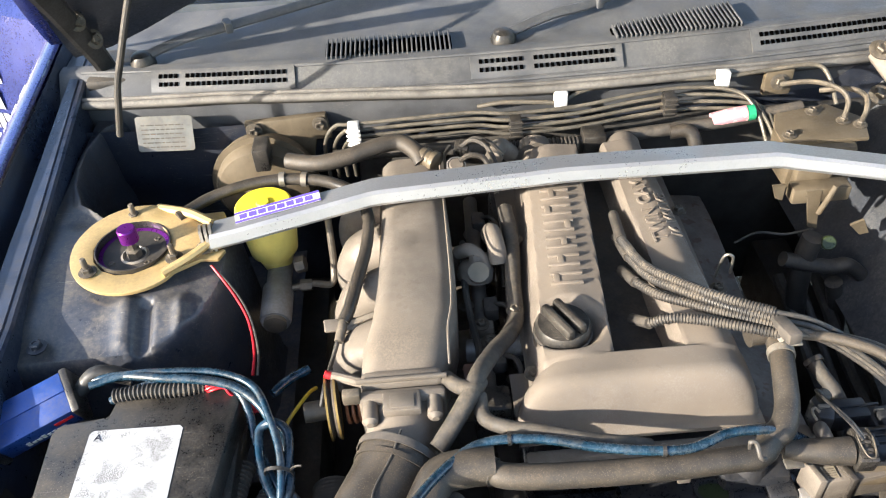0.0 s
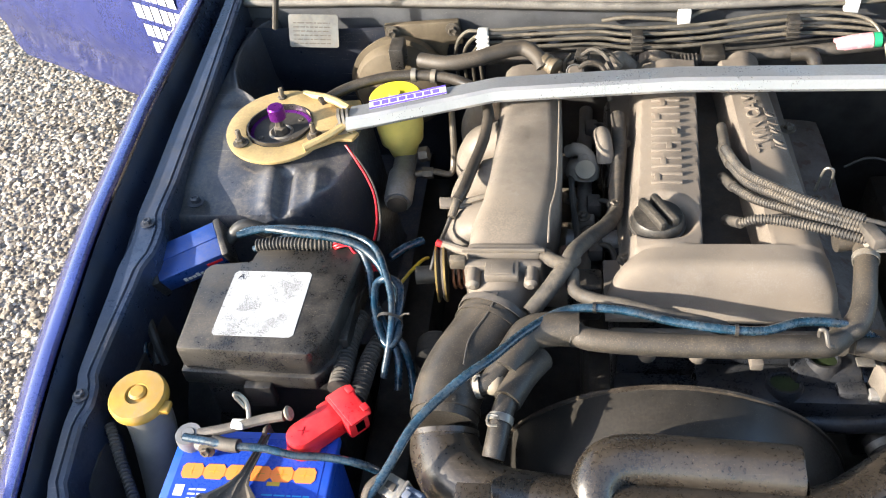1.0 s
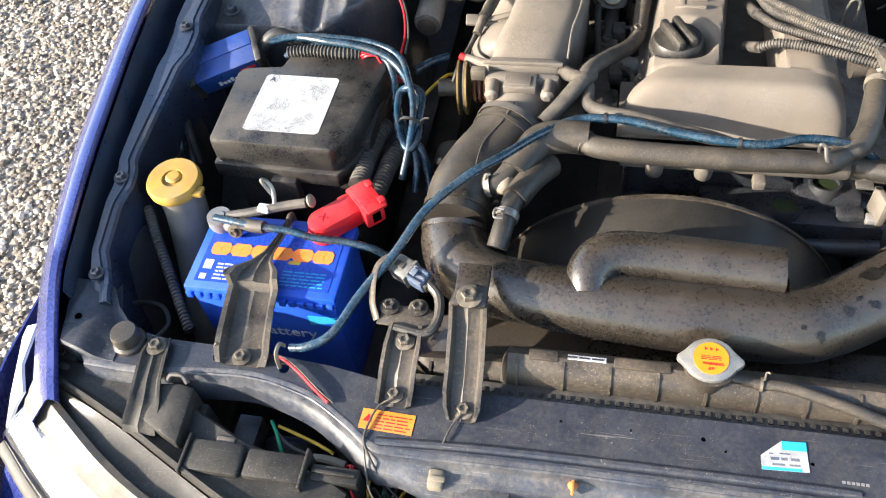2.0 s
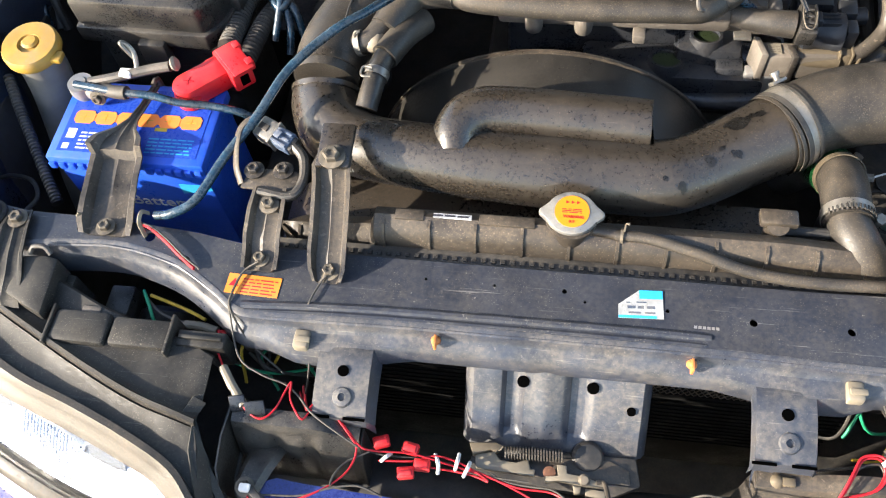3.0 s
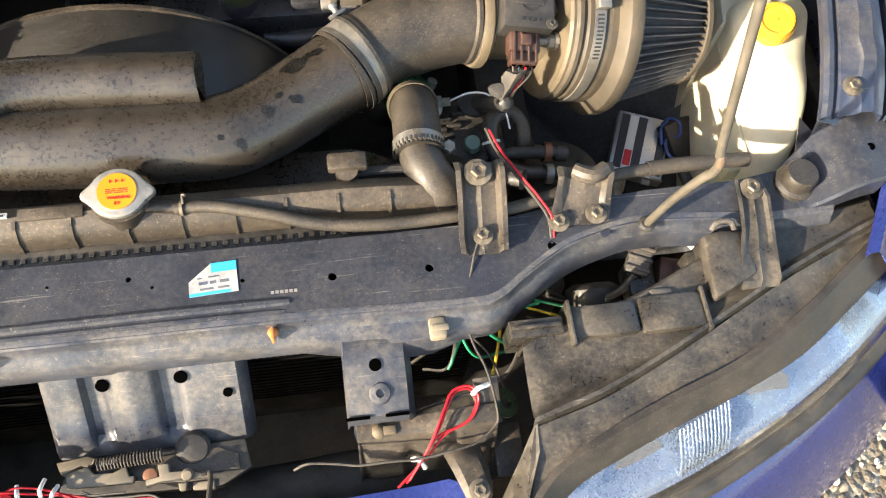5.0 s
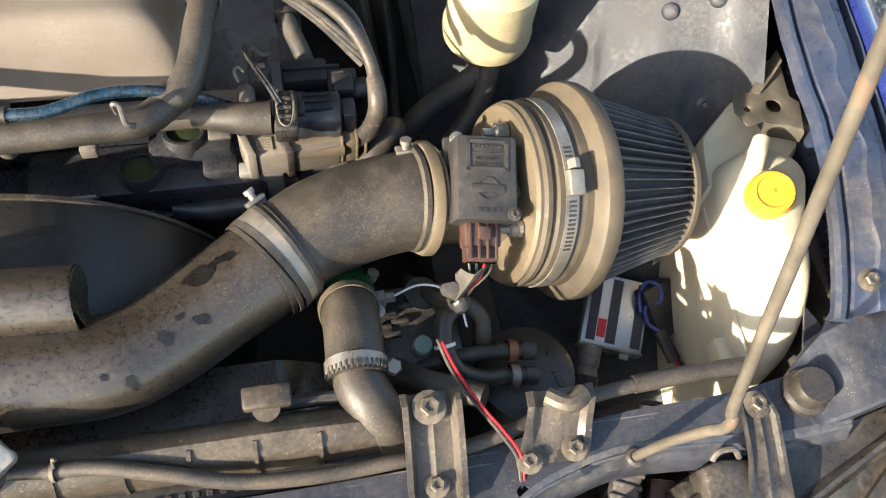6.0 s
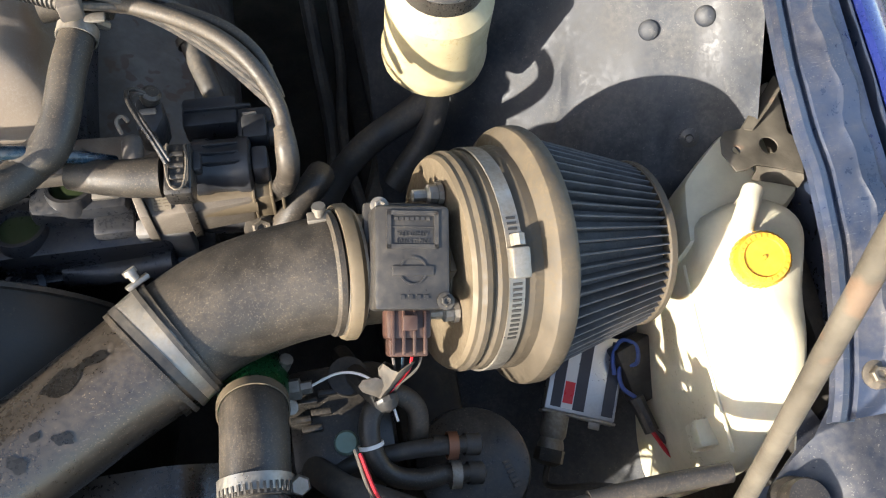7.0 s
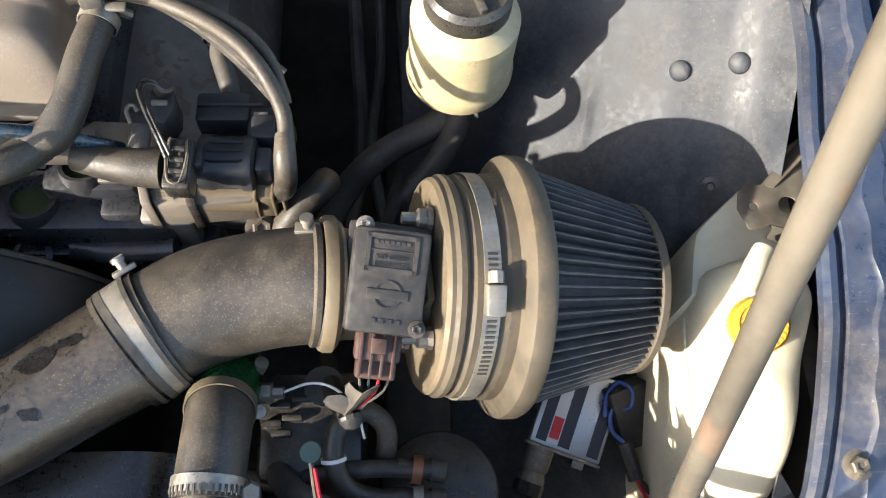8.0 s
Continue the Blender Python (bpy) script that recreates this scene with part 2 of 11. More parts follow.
LAMPHOUSE = mat("dusty_black_lamp_housing", (0.0135, 0.0125, 0.011), 0.5, spec=0.35, scratch=0.2, vary=0.4, bump=0.12, scale=16, dust=0.09, dust_col=(0.22, 0.19, 0.15), spots=0.3, spot_col=(0.24, 0.2, 0.15), spot_scale=700, spot_at=0.66, patch=0.6, specks=0.25)
# right housing: dust, plus sunlight put into a paler, glossier copy of the black
LAMPSUNLIT = mat("dusty_sunlit_lamp_housing", (0.018, 0.0165, 0.0145), 0.32, spec=0.65, scratch=0.3, vary=0.25, bump=0.1, scale=30, dust=0.13, dust_col=(0.27, 0.22, 0.16), spots=0.25, spot_col=(0.26, 0.215, 0.16), spot_scale=300, spot_at=0.66, spot_patch=True, patch=0.8, specks=0.15)
CAPSTEEL = mat("dull_radiator_cap_steel", (0.3, 0.29, 0.27), 0.36, metal=0.65, vary=0.2, scale=40, bump=0.06, dust=0.2, dust_col=(0.3, 0.26, 0.2))
ROD = mat("weathered_prop_rod", (0.075, 0.065, 0.05), 0.5, vary=0.4, bump=0.2, dust=0.15, dust_col=(0.16, 0.14, 0.11), spots=0.5, spot_col=(0.15, 0.085, 0.05), spot_scale=40, spot_at=0.62)
NYLON = mat("blue_black_nylon", (0.0145, 0.0165, 0.021), 0.36, vary=0.3, bump=0.08, dust=0.05, dust_col=(0.2, 0.18, 0.15))
GREYCAST = mat("dark_grey_casting", (0.026, 0.03, 0.038), 0.3, metal=0.4, vary=0.3, bump=0.15, dust=0.06, patch=0.9)
PINK = mat("pink_paper_tape", (0.6, 0.28, 0.31), 0.6, vary=0.15, scale=40, bump=0.1, spots=0.4, spot_col=(0.75, 0.68, 0.66), spot_scale=90, spot_at=0.55)
OIL = mat("wet_oil", (0.010, 0.0088, 0.0075), 0.3, vary=0.3, bump=0.03)
PIPE = mat("dusty_olive_steel_pipe", (0.075, 0.068, 0.055), 0.4, metal=0.3, vary=0.25, bump=0.05, dust=0.2)
STEELBLUE = mat("faded_blue_plug", (0.05, 0.08, 0.135), 0.38, vary=0.2, bump=0.05, dust=0.2)
GREENCAST = mat("green_stained_casting", (0.034, 0.048, 0.02), 0.35, metal=0.2, vary=0.3, bump=0.1)
DEEP = mat("grimy_black_metal", (0.022, 0.021, 0.02), 0.55, vary=0.4, bump=0.2, dust=0.08)
FIN = mat("black_radiator_fins", (0.011, 0.0108, 0.0105), 0.85, vary=0.3, bump=0.0, spec=0.05)
# for solid caps over openings: the shade inside is put into this black
HOLESHADE = mat("painted_opening_shade", (0.001, 0.001, 0.001), 0.9, vary=0.0, bump=0.0, spec=0.0)
SILVERHOLE = mat("silver_reflector", (0.26, 0.3, 0.37), 0.3, metal=0.8, vary=0.05, bump=0.0)
SHIELD = mat("heat_stained_shield", (0.12, 0.115, 0.11), 0.45, metal=0.4, vary=0.35, scale=20, bump=0.15, dust=0.15, dust_col=(0.2, 0.16, 0.12), spots=0.55, spot_col=(0.075, 0.035, 0.02), spot_scale=45, spot_at=0.58)
BRASS = mat("dull_brass", (0.3, 0.2, 0.06), 0.4, metal=0.7, vary=0.2, bump=0.05, dust=0.15)
# darkened below the plate's own tone: the shade on it is put into colour
DATAPLATE = mat("aged_shade_darkened_plate", (0.125, 0.125, 0.118), 0.45, metal=0.2, vary=0.2, scale=40, bump=0.05, dust=0.15)
CHROMELENS = mat("bright_lamp_reflector", (0.6, 0.63, 0.67), 0.1, metal=1.0, vary=0.03, bump=0.0)


def glass(name, tint=(1, 1, 1), rough=0.02):
    m = bpy.data.materials.new(name)
    m.use_nodes = True
    b = m.node_tree.nodes["Principled BSDF"]
    b.inputs["Base Color"].default_value = (*tint, 1)
    b.inputs["Roughness"].default_value, b.inputs["Transmission Weight"].default_value, b.inputs["IOR"].default_value = rough, 1.0, 1.45
    return m


LENS = glass("clear_lamp_lens", (0.95, 0.97, 1.0), 0.06)
SCREEN = glass("tinted_windscreen", (0.55, 0.62, 0.65))


def gravel_material():
    """Loose grey-brown gravel: single stones by cell, each with its own tone."""
    m = bpy.data.materials.new("gravel")
    m.use_nodes = True
    n, l = m.node_tree.nodes, m.node_tree.links
    b = n["Principled BSDF"]
    tc = n.new("ShaderNodeTexCoord")
    cells, grit, big = n.new("ShaderNodeTexVoronoi"), n.new("ShaderNodeTexVoronoi"), n.new("ShaderNodeTexNoise")
    cells.inputs["Scale"].default_value, grit.inputs["Scale"].default_value, big.inputs["Scale"].default_value = 60, 190, 1.2
    for t in (cells, grit, big):
        l.new(tc.outputs["Object"], t.inputs["Vector"])
    tone = n.new("ShaderNodeValToRGB")
    tone.color_ramp.elements[0].color, tone.color_ramp.elements[1].color = (0.115, 0.092, 0.068, 1), (0.5, 0.445, 0.36, 1)
    tone.color_ramp.elements.new(0.55).color = (0.22, 0.185, 0.14, 1)
    sep = n.new("ShaderNodeSeparateColor")
    l.new(cells.outputs["Color"], sep.inputs[0])
    l.new(sep.outputs[0], tone.inputs[0])
    x = n.new("ShaderNodeMix")
    x.data_type, x.blend_type = "RGBA", "MULTIPLY"
    x.inputs[0].default_value = 0.35
    l.new(tone.outputs[0], x.inputs[6])
    l.new(big.outputs["Fac"], x.inputs[7])
    l.new(x.outputs[2], b.inputs["Base Color"])
    b.inputs["Roughness"].default_value = 0.85
    add = n.new("ShaderNodeMath")
    add.inputs[1].default_value = 0.5
    l.new(cells.outputs["Distance"], add.inputs[0])
    bp = n.new("ShaderNodeBump")
    bp.invert = True
    bp.inputs["Strength"].default_value, bp.inputs["Distance"].default_value = 0.9, 0.012
    l.new(add.outputs[0], bp.inputs["Height"])
    bp2 = n.new("ShaderNodeBump")
    bp2.inputs["Strength"].default_value, bp2.inputs["Distance"].default_value = 0.5, 0.003
    l.new(grit.outputs["Distance"], bp2.inputs["Height"])
    l.new(bp.outputs[0], bp2.inputs["Normal"])
    l.new(bp2.outputs[0], b.inputs["Normal"])
    return m


GRAVEL = gravel_material()


def stone_material():
    m = mat("loose_stone", (0.3, 0.27, 0.22), 0.8, vary=0.25, scale=120, bump=0.2)
    n, l = m.node_tree.nodes, m.node_tree.links
    geo, tone = n.new("ShaderNodeNewGeometry"), n.new("ShaderNodeValToRGB")
    tone.color_ramp.elements[0].color, tone.color_ramp.elements[1].color = (0.13, 0.104, 0.075, 1), (0.62, 0.56, 0.47, 1)
    tone.color_ramp.elements.new(0.5).color = (0.33, 0.275, 0.205, 1)
    l.new(geo.outputs["Random Per Island"], tone.inputs[0])
    l.new(tone.outputs[0], n["Principled BSDF"].inputs["Base Color"])
    return m


STONE = stone_material()


# ---- mesh tools ----
def thing(name, at, label, category, group="", kind=""):
    """A top-level thing: an Empty at its base."""
    ob = new(name)
    ob.empty_display_size = 0.02
    ob.location = at
    return tagged(ob, label, category, group, kind)


def root_of(ob):
    while ob.parent:
        ob = ob.parent
    return ob


def mesh_of(bm, material, smooth=35):
    me = bpy.data.meshes.new("shape")
    bmesh.ops.recalc_face_normals(bm, faces=bm.faces)
    if smooth:
        for f in bm.faces:
            f.smooth = True
        for e in bm.edges:
            e.smooth = len(e.link_faces) == 2 and e.calc_face_angle(3.0) < radians(smooth)
    bm.to_mesh(me)
    bm.free()
    me.materials.append(material)
    return me


def part(name, bm, material, parent, label="", smooth=35):
    """One mesh, given in world places, as a part of a thing or of a part."""
    bmesh.ops.translate(bm, verts=bm.verts, vec=-root_of(parent).location)
    ob = new(name, mesh_of(bm, material, smooth))
    ob.parent = parent
    return tagged(ob, label)


def rounded(bm, width, segments=2, sharp=30):
    if width:
        edges = [e for e in bm.edges if len(e.link_faces) == 2 and e.calc_face_angle(0) > radians(sharp)]
        bmesh.ops.bevel(bm, geom=edges, offset=width, segments=segments, affect="EDGES", profile=0.5, clamp_overlap=True)
    return bm


def box(x0, x1, y0, y1, z0, z1, bevel=0.0, m=None, segments=2):
    bm = bmesh.new()
    bmesh.ops.create_cube(bm, size=1)
    for v in bm.verts:
        v.co = Vector(((x0 + x1) / 2 + v.co.x * (x1 - x0), (y0 + y1) / 2 + v.co.y * (y1 - y0), (z0 + z1) / 2 + v.co.z * (z1 - z0)))
    rounded(bm, bevel, segments)
    if m:
        bmesh.ops.transform(bm, matrix=m, verts=bm.verts)
    return bm


def prism(outline, z0, z1, bevel=0.0, m=None, holes=()):
    """A plate with this outline in x and y, with round holes (x, y, r) through it."""
    bm = bmesh.new()
    loops = [outline] + [[(x + r * math.cos(-a * math.tau / 14), y + r * math.sin(-a * math.tau / 14)) for a in range(14)] for x, y, r in holes]
    edges = []
    for lp in loops:
        vs = [bm.verts.new((x, y, z1)) for x, y in lp]
        edges += [bm.edges.new((vs[i], vs[i - 1])) for i in range(len(vs))]
    if holes:
        bmesh.ops.triangle_fill(bm, use_beauty=True, use_dissolve=False, edges=edges)
    else:
        bm.faces.new([v for v in bm.verts])
    geo = bmesh.ops.extrude_face_region(bm, geom=bm.faces[:])
    bmesh.ops.translate(bm, verts=[g for g in geo["geom"] if isinstance(g, bmesh.types.BMVert)], vec=(0, 0, z0 - z1))
    bmesh.ops.recalc_face_normals(bm, faces=bm.faces)
    rounded(bm, bevel, 2, 50)
    if m:
        bmesh.ops.transform(bm, matrix=m, verts=bm.verts)
    return bm


def lathe(profile, m, seg=28, close=False):
    """Turned shape: (radius, height) pairs round the z axis of the pose m."""
    bm = bmesh.new()
    rings = []
    for r, h in profile:
        if r < 1e-6:
            rings.append([bm.verts.new((0, 0, h))])
        else:
            rings.append([bm.verts.new((r * math.cos(i * math.tau / seg), r * math.sin(i * math.tau / seg), h)) for i in range(seg)])
    pairs = list(zip(rings, rings[1:])) + ([(rings[-1], rings[0])] if close else [])
    for a, b in pairs:
        for i in range(seg):
            j = (i + 1) % seg
            q = [a[i % len(a)], a[j % len(a)], b[j % len(b)], b[i % len(b)]]
            q = [v for k, v in enumerate(q) if v not in q[:k]]
            if len(q) > 2:
                bm.faces.new(q)
    for ring in (rings[0], rings[-1]):
        if len(ring) > 2 and not close:
            bm.faces.new(ring)
    bmesh.ops.transform(bm, matrix=m, verts=bm.verts)
    return bm


def spline(pts, n=8):
    """Smooth run of points through pts; a fourth number in a point is kept and eased along."""
    p = [np.array(q, float) for q in pts]
    p = [2 * p[0] - p[1]] + p + [2 * p[-1] - p[-2]]
    out = []
    for a, b, c, d in zip(p, p[1:], p[2:], p[3:]):
        for i in range(n):
            t = i / n
            out.append(0.5 * (2 * b + (c - a) * t + (2 * a - 5 * b + 4 * c - d) * t * t + (3 * b - a - 3 * c + d) * t**3))
    return out + [p[-2]]


def frames(path):
    """Upright-carried frames along a run of points."""
    pts = [Vector(q[:3]) for q in path]
    tang = [(pts[min(i + 1, len(pts) - 1)] - pts[max(i - 1, 0)]).normalized() for i in range(len(pts))]
    side = tang[0].orthogonal().normalized()
    out = []
    for q, t in zip(pts, tang):
        side = (side - t * side.dot(t)).normalized()
        out.append((q, t, side, t.cross(side)))
    return out


def tube(pts, r, seg=12, n=8, ribs=0.0, pitch=0.006, flat=1.0, caps=True, bm=None, straight=False):
    """A hose along pts. r: one radius, or the points carry their own as a fourth number. ribs: depth of corrugation."""
    path = [np.array(q, float) for q in pts] if straight else spline(pts, n)
    if ribs:
        length = [0.0]
        for a, b in zip(path, path[1:]):
            length.append(length[-1] + float(np.linalg.norm(b[:3] - a[:3])))
        steps = max(8, int(length[-1] / pitch * 4))
        at = np.linspace(0, length[-1], steps)
        path = [np.array([np.interp(s, length, [q[k] for q in path]) for k in range(len(path[0]))]) for s in at]
    bm = bm or bmesh.new()
    rings = []
    for k, ((q, t, u, v), raw) in enumerate(zip(frames(path), path)):
        rad = float(raw[3] if len(raw) > 3 else r)
        if ribs:
            rad += ribs * (1 if k % 4 in (1, 2) else -1) * 0.5
        rings.append([bm.verts.new(q + rad * (math.cos(a) * u + flat * math.sin(a) * v)) for a in (i * math.tau / seg for i in range(seg))])
    for a, b in zip(rings, rings[1:]):
        for i in range(seg):
            bm.faces.new((a[i], a[(i + 1) % seg], b[(i + 1) % seg], b[i]))
    if caps:
        bm.faces.new(rings[0][::-1])
        bm.faces.new(rings[-1])
    return bm


def band(pts, width_at, r, wide, seg=32, thick=0.0012):
    """A clamp band round a hose that runs along pts, at the share width_at of its way."""
    path = spline(pts, 8)
    fr = frames(path)
    q, t, u, v = fr[min(len(fr) - 1, int(width_at * (len(fr) - 1)))]
    m = Matrix((u, v, t)).transposed().to_4x4()
    m.translation = q
    return lathe([(r, -wide / 2), (r + thick, -wide / 2), (r + thick, wide / 2), (r, wide / 2)], m, seg, close=True)


def axis(at, way, spin=0.0):
    """A pose at a place whose z axis points that way."""
    return Matrix.Translation(at) @ Vector(way).to_track_quat("Z", "Y").to_matrix().to_4x4() @ pose(0, 0, 0, 0, 0, spin)


def sweep(profiles, closed=True):
    """Skin through a row of equal outlines, each a list of places."""
    bm = bmesh.new()
    rows = [[bm.verts.new(p) for p in q] for q in profiles]
    k = len(rows[0])
    for a, b in zip(rows, rows[1:]):
        for i in range(k if closed else k - 1):
            j = (i + 1) % k
            bm.faces.new((a[i], a[j], b[j], b[i]))
    if closed:
        bm.faces.new(rows[0])
        bm.faces.new(rows[-1])
    return bm


def sheet(profiles, thick=0.0012):
    """An open pressed sheet through equal lines of places, with a thickness."""
    bm = sweep(profiles, closed=False)
    bmesh.ops.recalc_face_normals(bm, faces=bm.faces)
    bmesh.ops.solidify(bm, geom=bm.faces[:], thickness=thick)
    return bm


def field(x0, x1, y0, y1, height, step=0.005, floor=None, keep=None):
    """A pressed or cast surface z = height(x, y) over a grid; cells where keep(x, y) fails are left out; closed down to floor."""
    nx, ny = int(round((x1 - x0) / step)), int(round((y1 - y0) / step))
    bm = bmesh.new()
    g = [[bm.verts.new((x := x0 + i * (x1 - x0) / nx, y := y0 + j * (y1 - y0) / ny, height(x, y))) for i in range(nx + 1)] for j in range(ny + 1)]
    for j in range(ny):
        for i in range(nx):
            if keep is None or keep(x0 + (i + 0.5) * (x1 - x0) / nx, y0 + (j + 0.5) * (y1 - y0) / ny):
                bm.faces.new((g[j][i], g[j][i + 1], g[j + 1][i + 1], g[j + 1][i]))
    for v in [v for v in bm.verts if not v.link_faces]:
        bm.verts.remove(v)
    if floor is not None:
        rim = [e for e in bm.edges if len(e.link_faces) == 1]
        geo = bmesh.ops.extrude_edge_only(bm, edges=rim)
        for v in geo["geom"]:
            if isinstance(v, bmesh.types.BMVert):
                v.co.z = floor
    return bm


def sm(t, a, b):
    """Smooth step of t from a to b."""
    t = max(0.0, min(1.0, (t - a) / (b - a)))
    return t * t * (3 - 2 * t)


def lerp(t, *pairs):
    return float(np.interp(t, [p[0] for p in pairs], [p[1] for p in pairs]))


def merge(*bms):
    out = bmesh.new()
    for b in bms:
        me = bpy.data.meshes.new("piece")
        b.to_mesh(me)
        b.free()
        out.from_mesh(me)
        bpy.data.meshes.remove(me)
    return out


def words(text, size, m, depth=0.0008, align="CENTER"):
    """Raised or printed lettering in the built-in font, lying in the x-y plane of the pose m."""
    cu = bpy.data.curves.new("text", "FONT")
    cu.body, cu.size, cu.extrude, cu.align_x, cu.align_y = text, size, depth, align, "CENTER"
    ob = bpy.data.objects.new("text", cu)
    scene.collection.objects.link(ob)
    me = bpy.data.meshes.new_from_object(ob.evaluated_get(bpy.context.evaluated_depsgraph_get()))
    bm = bmesh.new()
    bm.from_mesh(me)
    bpy.data.objects.remove(ob)
    bpy.data.curves.remove(cu)
    bpy.data.meshes.remove(me)
    bmesh.ops.transform(bm, matrix=m, verts=bm.verts)
    return bm


def bars(rows, m, depth=0.0004):
    """Unreadable print: small flat bars (x, y, width, height) in the x-y plane of the pose m."""
    return merge(*[box(x, x + w, y, y + h, 0, depth, m=m) for x, y, w, h in rows])


def print_lines(x0, x1, y0, y1, count, seed=1, share=0.5):
    rnd, rows = random.Random(seed), []
    pitch = (y1 - y0) / count
    for i in range(count):
        x = x0
        while x < x1 - 0.002:
            w = min(rnd.uniform(0.004, 0.014), x1 - x)
            rows.append((x, y0 + i * pitch, w, pitch * share))
            x += w + 0.0018
    return rows


BOLT_SHAPES = {}


def bolt(parent, at, r=0.006, way=(0, 0, 1), material=STEEL, name="bolt", spin=10.0):
    """A flanged hexagon bolt head on its washer."""
    key = (round(r, 4), material.name)
    if key not in BOLT_SHAPES:
        bm = lathe([(0, 0), (r * 1.6, 0), (r * 1.6, r * 0.22), (r * 1.1, r * 0.34)], Matrix(), 16)
        head = lathe([(r * 1.0, r * 0.3), (r * 1.0, r * 1.0), (r * 0.82, r * 1.2), (r * 0.5, r * 1.15), (r * 0.42, r * 0.95), (0, r * 0.95)], Matrix(), 6)
        BOLT_SHAPES[key] = mesh_of(merge(bm, head), material)
    ob = new(name, BOLT_SHAPES[key])
    ob.parent = parent
    ob.matrix_basis = Matrix.Translation(-root_of(parent).location) @ axis(at, way, spin)
    return ob


# ---- ground ----
def ground():
    bm = bmesh.new()
    bmesh.ops.create_grid(bm, x_segments=8, y_segments=8, size=400)
    tagged(new("ground", mesh_of(bm, GRAVEL)), "pale grey-brown loose gravel yard", "gravel", kind="structure")


ground()


# ---- car body: the painted shell of the engine bay ----
body = thing("car", (0, 0.4, 0.0), "blue car with open bonnet, dark navy engine bay and open door", "car")


def rail_z(y):
    return lerp(y, (-0.1, 0.69), (0.0, 0.702), (0.125, 0.722), (0.25, 0.745), (0.525, 0.785), (0.8, 0.806), (1.1, 0.84), (1.4, 0.87))


def rail_in(y):
    ear = 0.010 * math.exp(-((y - 0.49) / 0.035) ** 4) + 0.008 * math.exp(-((y - 0.256) / 0.024) ** 4) + 0.004 * math.exp(-((y - 0.125) / 0.02) ** 4)
    return lerp(y, (0.02, 0.66), (0.076, 0.68), (0.15, 0.712), (0.28, 0.722), (0.36, 0.718), (0.42, 0.714), (0.6, 0.712), (0.8, 0.722), (1.1, 0.735), (1.4, 0.74)) - ear


def fender_z(y):
    return rail_z(y) + 0.027 * sm(y, -0.06, 0.12)


def fender_in(y):
    return lerp(y, (-0.05, 0.694), (-0.02, 0.708), (0.05, 0.731), (0.12, 0.750), (0.2, 0.760), (0.3, 0.771), (0.45, 0.783), (0.6, 0.790), (0.75, 0.797), (1.1, 0.79), (1.4, 0.79))


def rail_zr(y):
    return lerp(y, (-0.1, 0.69), (-0.02, 0.697), (0.02, 0.708), (0.06, 0.73), (0.12, 0.76), (0.16, 0.773), (0.27, 0.795), (0.34, 0.805), (0.45, 0.814), (0.6, 0.82), (0.8, 0.828), (1.1, 0.845), (1.4, 0.87))


def rail_inr(y):
    return lerp(y, (-0.05, 0.63), (0.02, 0.65), (0.06, 0.668), (0.1, 0.682), (0.163, 0.694), (0.211, 0.703), (0.265, 0.706), (0.3, 0.704), (0.35, 0.706), (0.42, 0.716), (0.6, 0.722), (0.8, 0.73), (1.1, 0.74), (1.4, 0.74))


def fender_inr(y):
    return lerp(y, (-0.05, 0.705), (0.0, 0.732), (0.06, 0.757), (0.15, 0.775), (0.217, 0.783), (0.31, 0.786), (0.415, 0.792), (0.66, 0.802), (1.1, 0.81), (1.4, 0.815))


def rail_right():
    """Top of the right inner wing: a dusty rolled lip, a narrow groove, a broad embossed ledge and the gutter beside the wing."""
    rows = []
    for i in range(131):
        y = 0.094 + i * 0.0101
        x0, x1, z = rail_inr(y), fender_inr(y), rail_zr(y)
        w = x1 - x0
        e = 0.0028 * math.sin(y * 61) * sm(y, 0.12, 0.2) + 0.002 * math.sin(y * 137 + 1)
        line = [(x0 + 0.062, z - 0.16), (x0 + 0.056, z - 0.03), (x0 + 0.006, z - 0.009), (x0, z - 0.006), (x0 + 0.0008, z - 0.002), (x0 + 0.0045, z), (x0 + 0.009, z - 0.001), (x0 + 0.0125, z - 0.006), (x0 + 0.0155, z - 0.0068), (x0 + 0.0185, z - 0.002),
                (x0 + w * 0.42 + e, z + 0.0005), (x0 + w * 0.46 + e, z + 0.0035), (x0 + w * 0.62 + e * 0.6, z + 0.0032), (x0 + w * 0.67 + e * 0.6, z - 0.001), (x0 + w * 0.8, z - 0.006), (x0 + w * 0.84, z - 0.024), (x0 + w * 0.93, z - 0.024), (x1 - 0.003, z - 0.006)]
        rows.append([(x, y, zz) for x, zz in line])
    return sheet(rows, 0.0015)


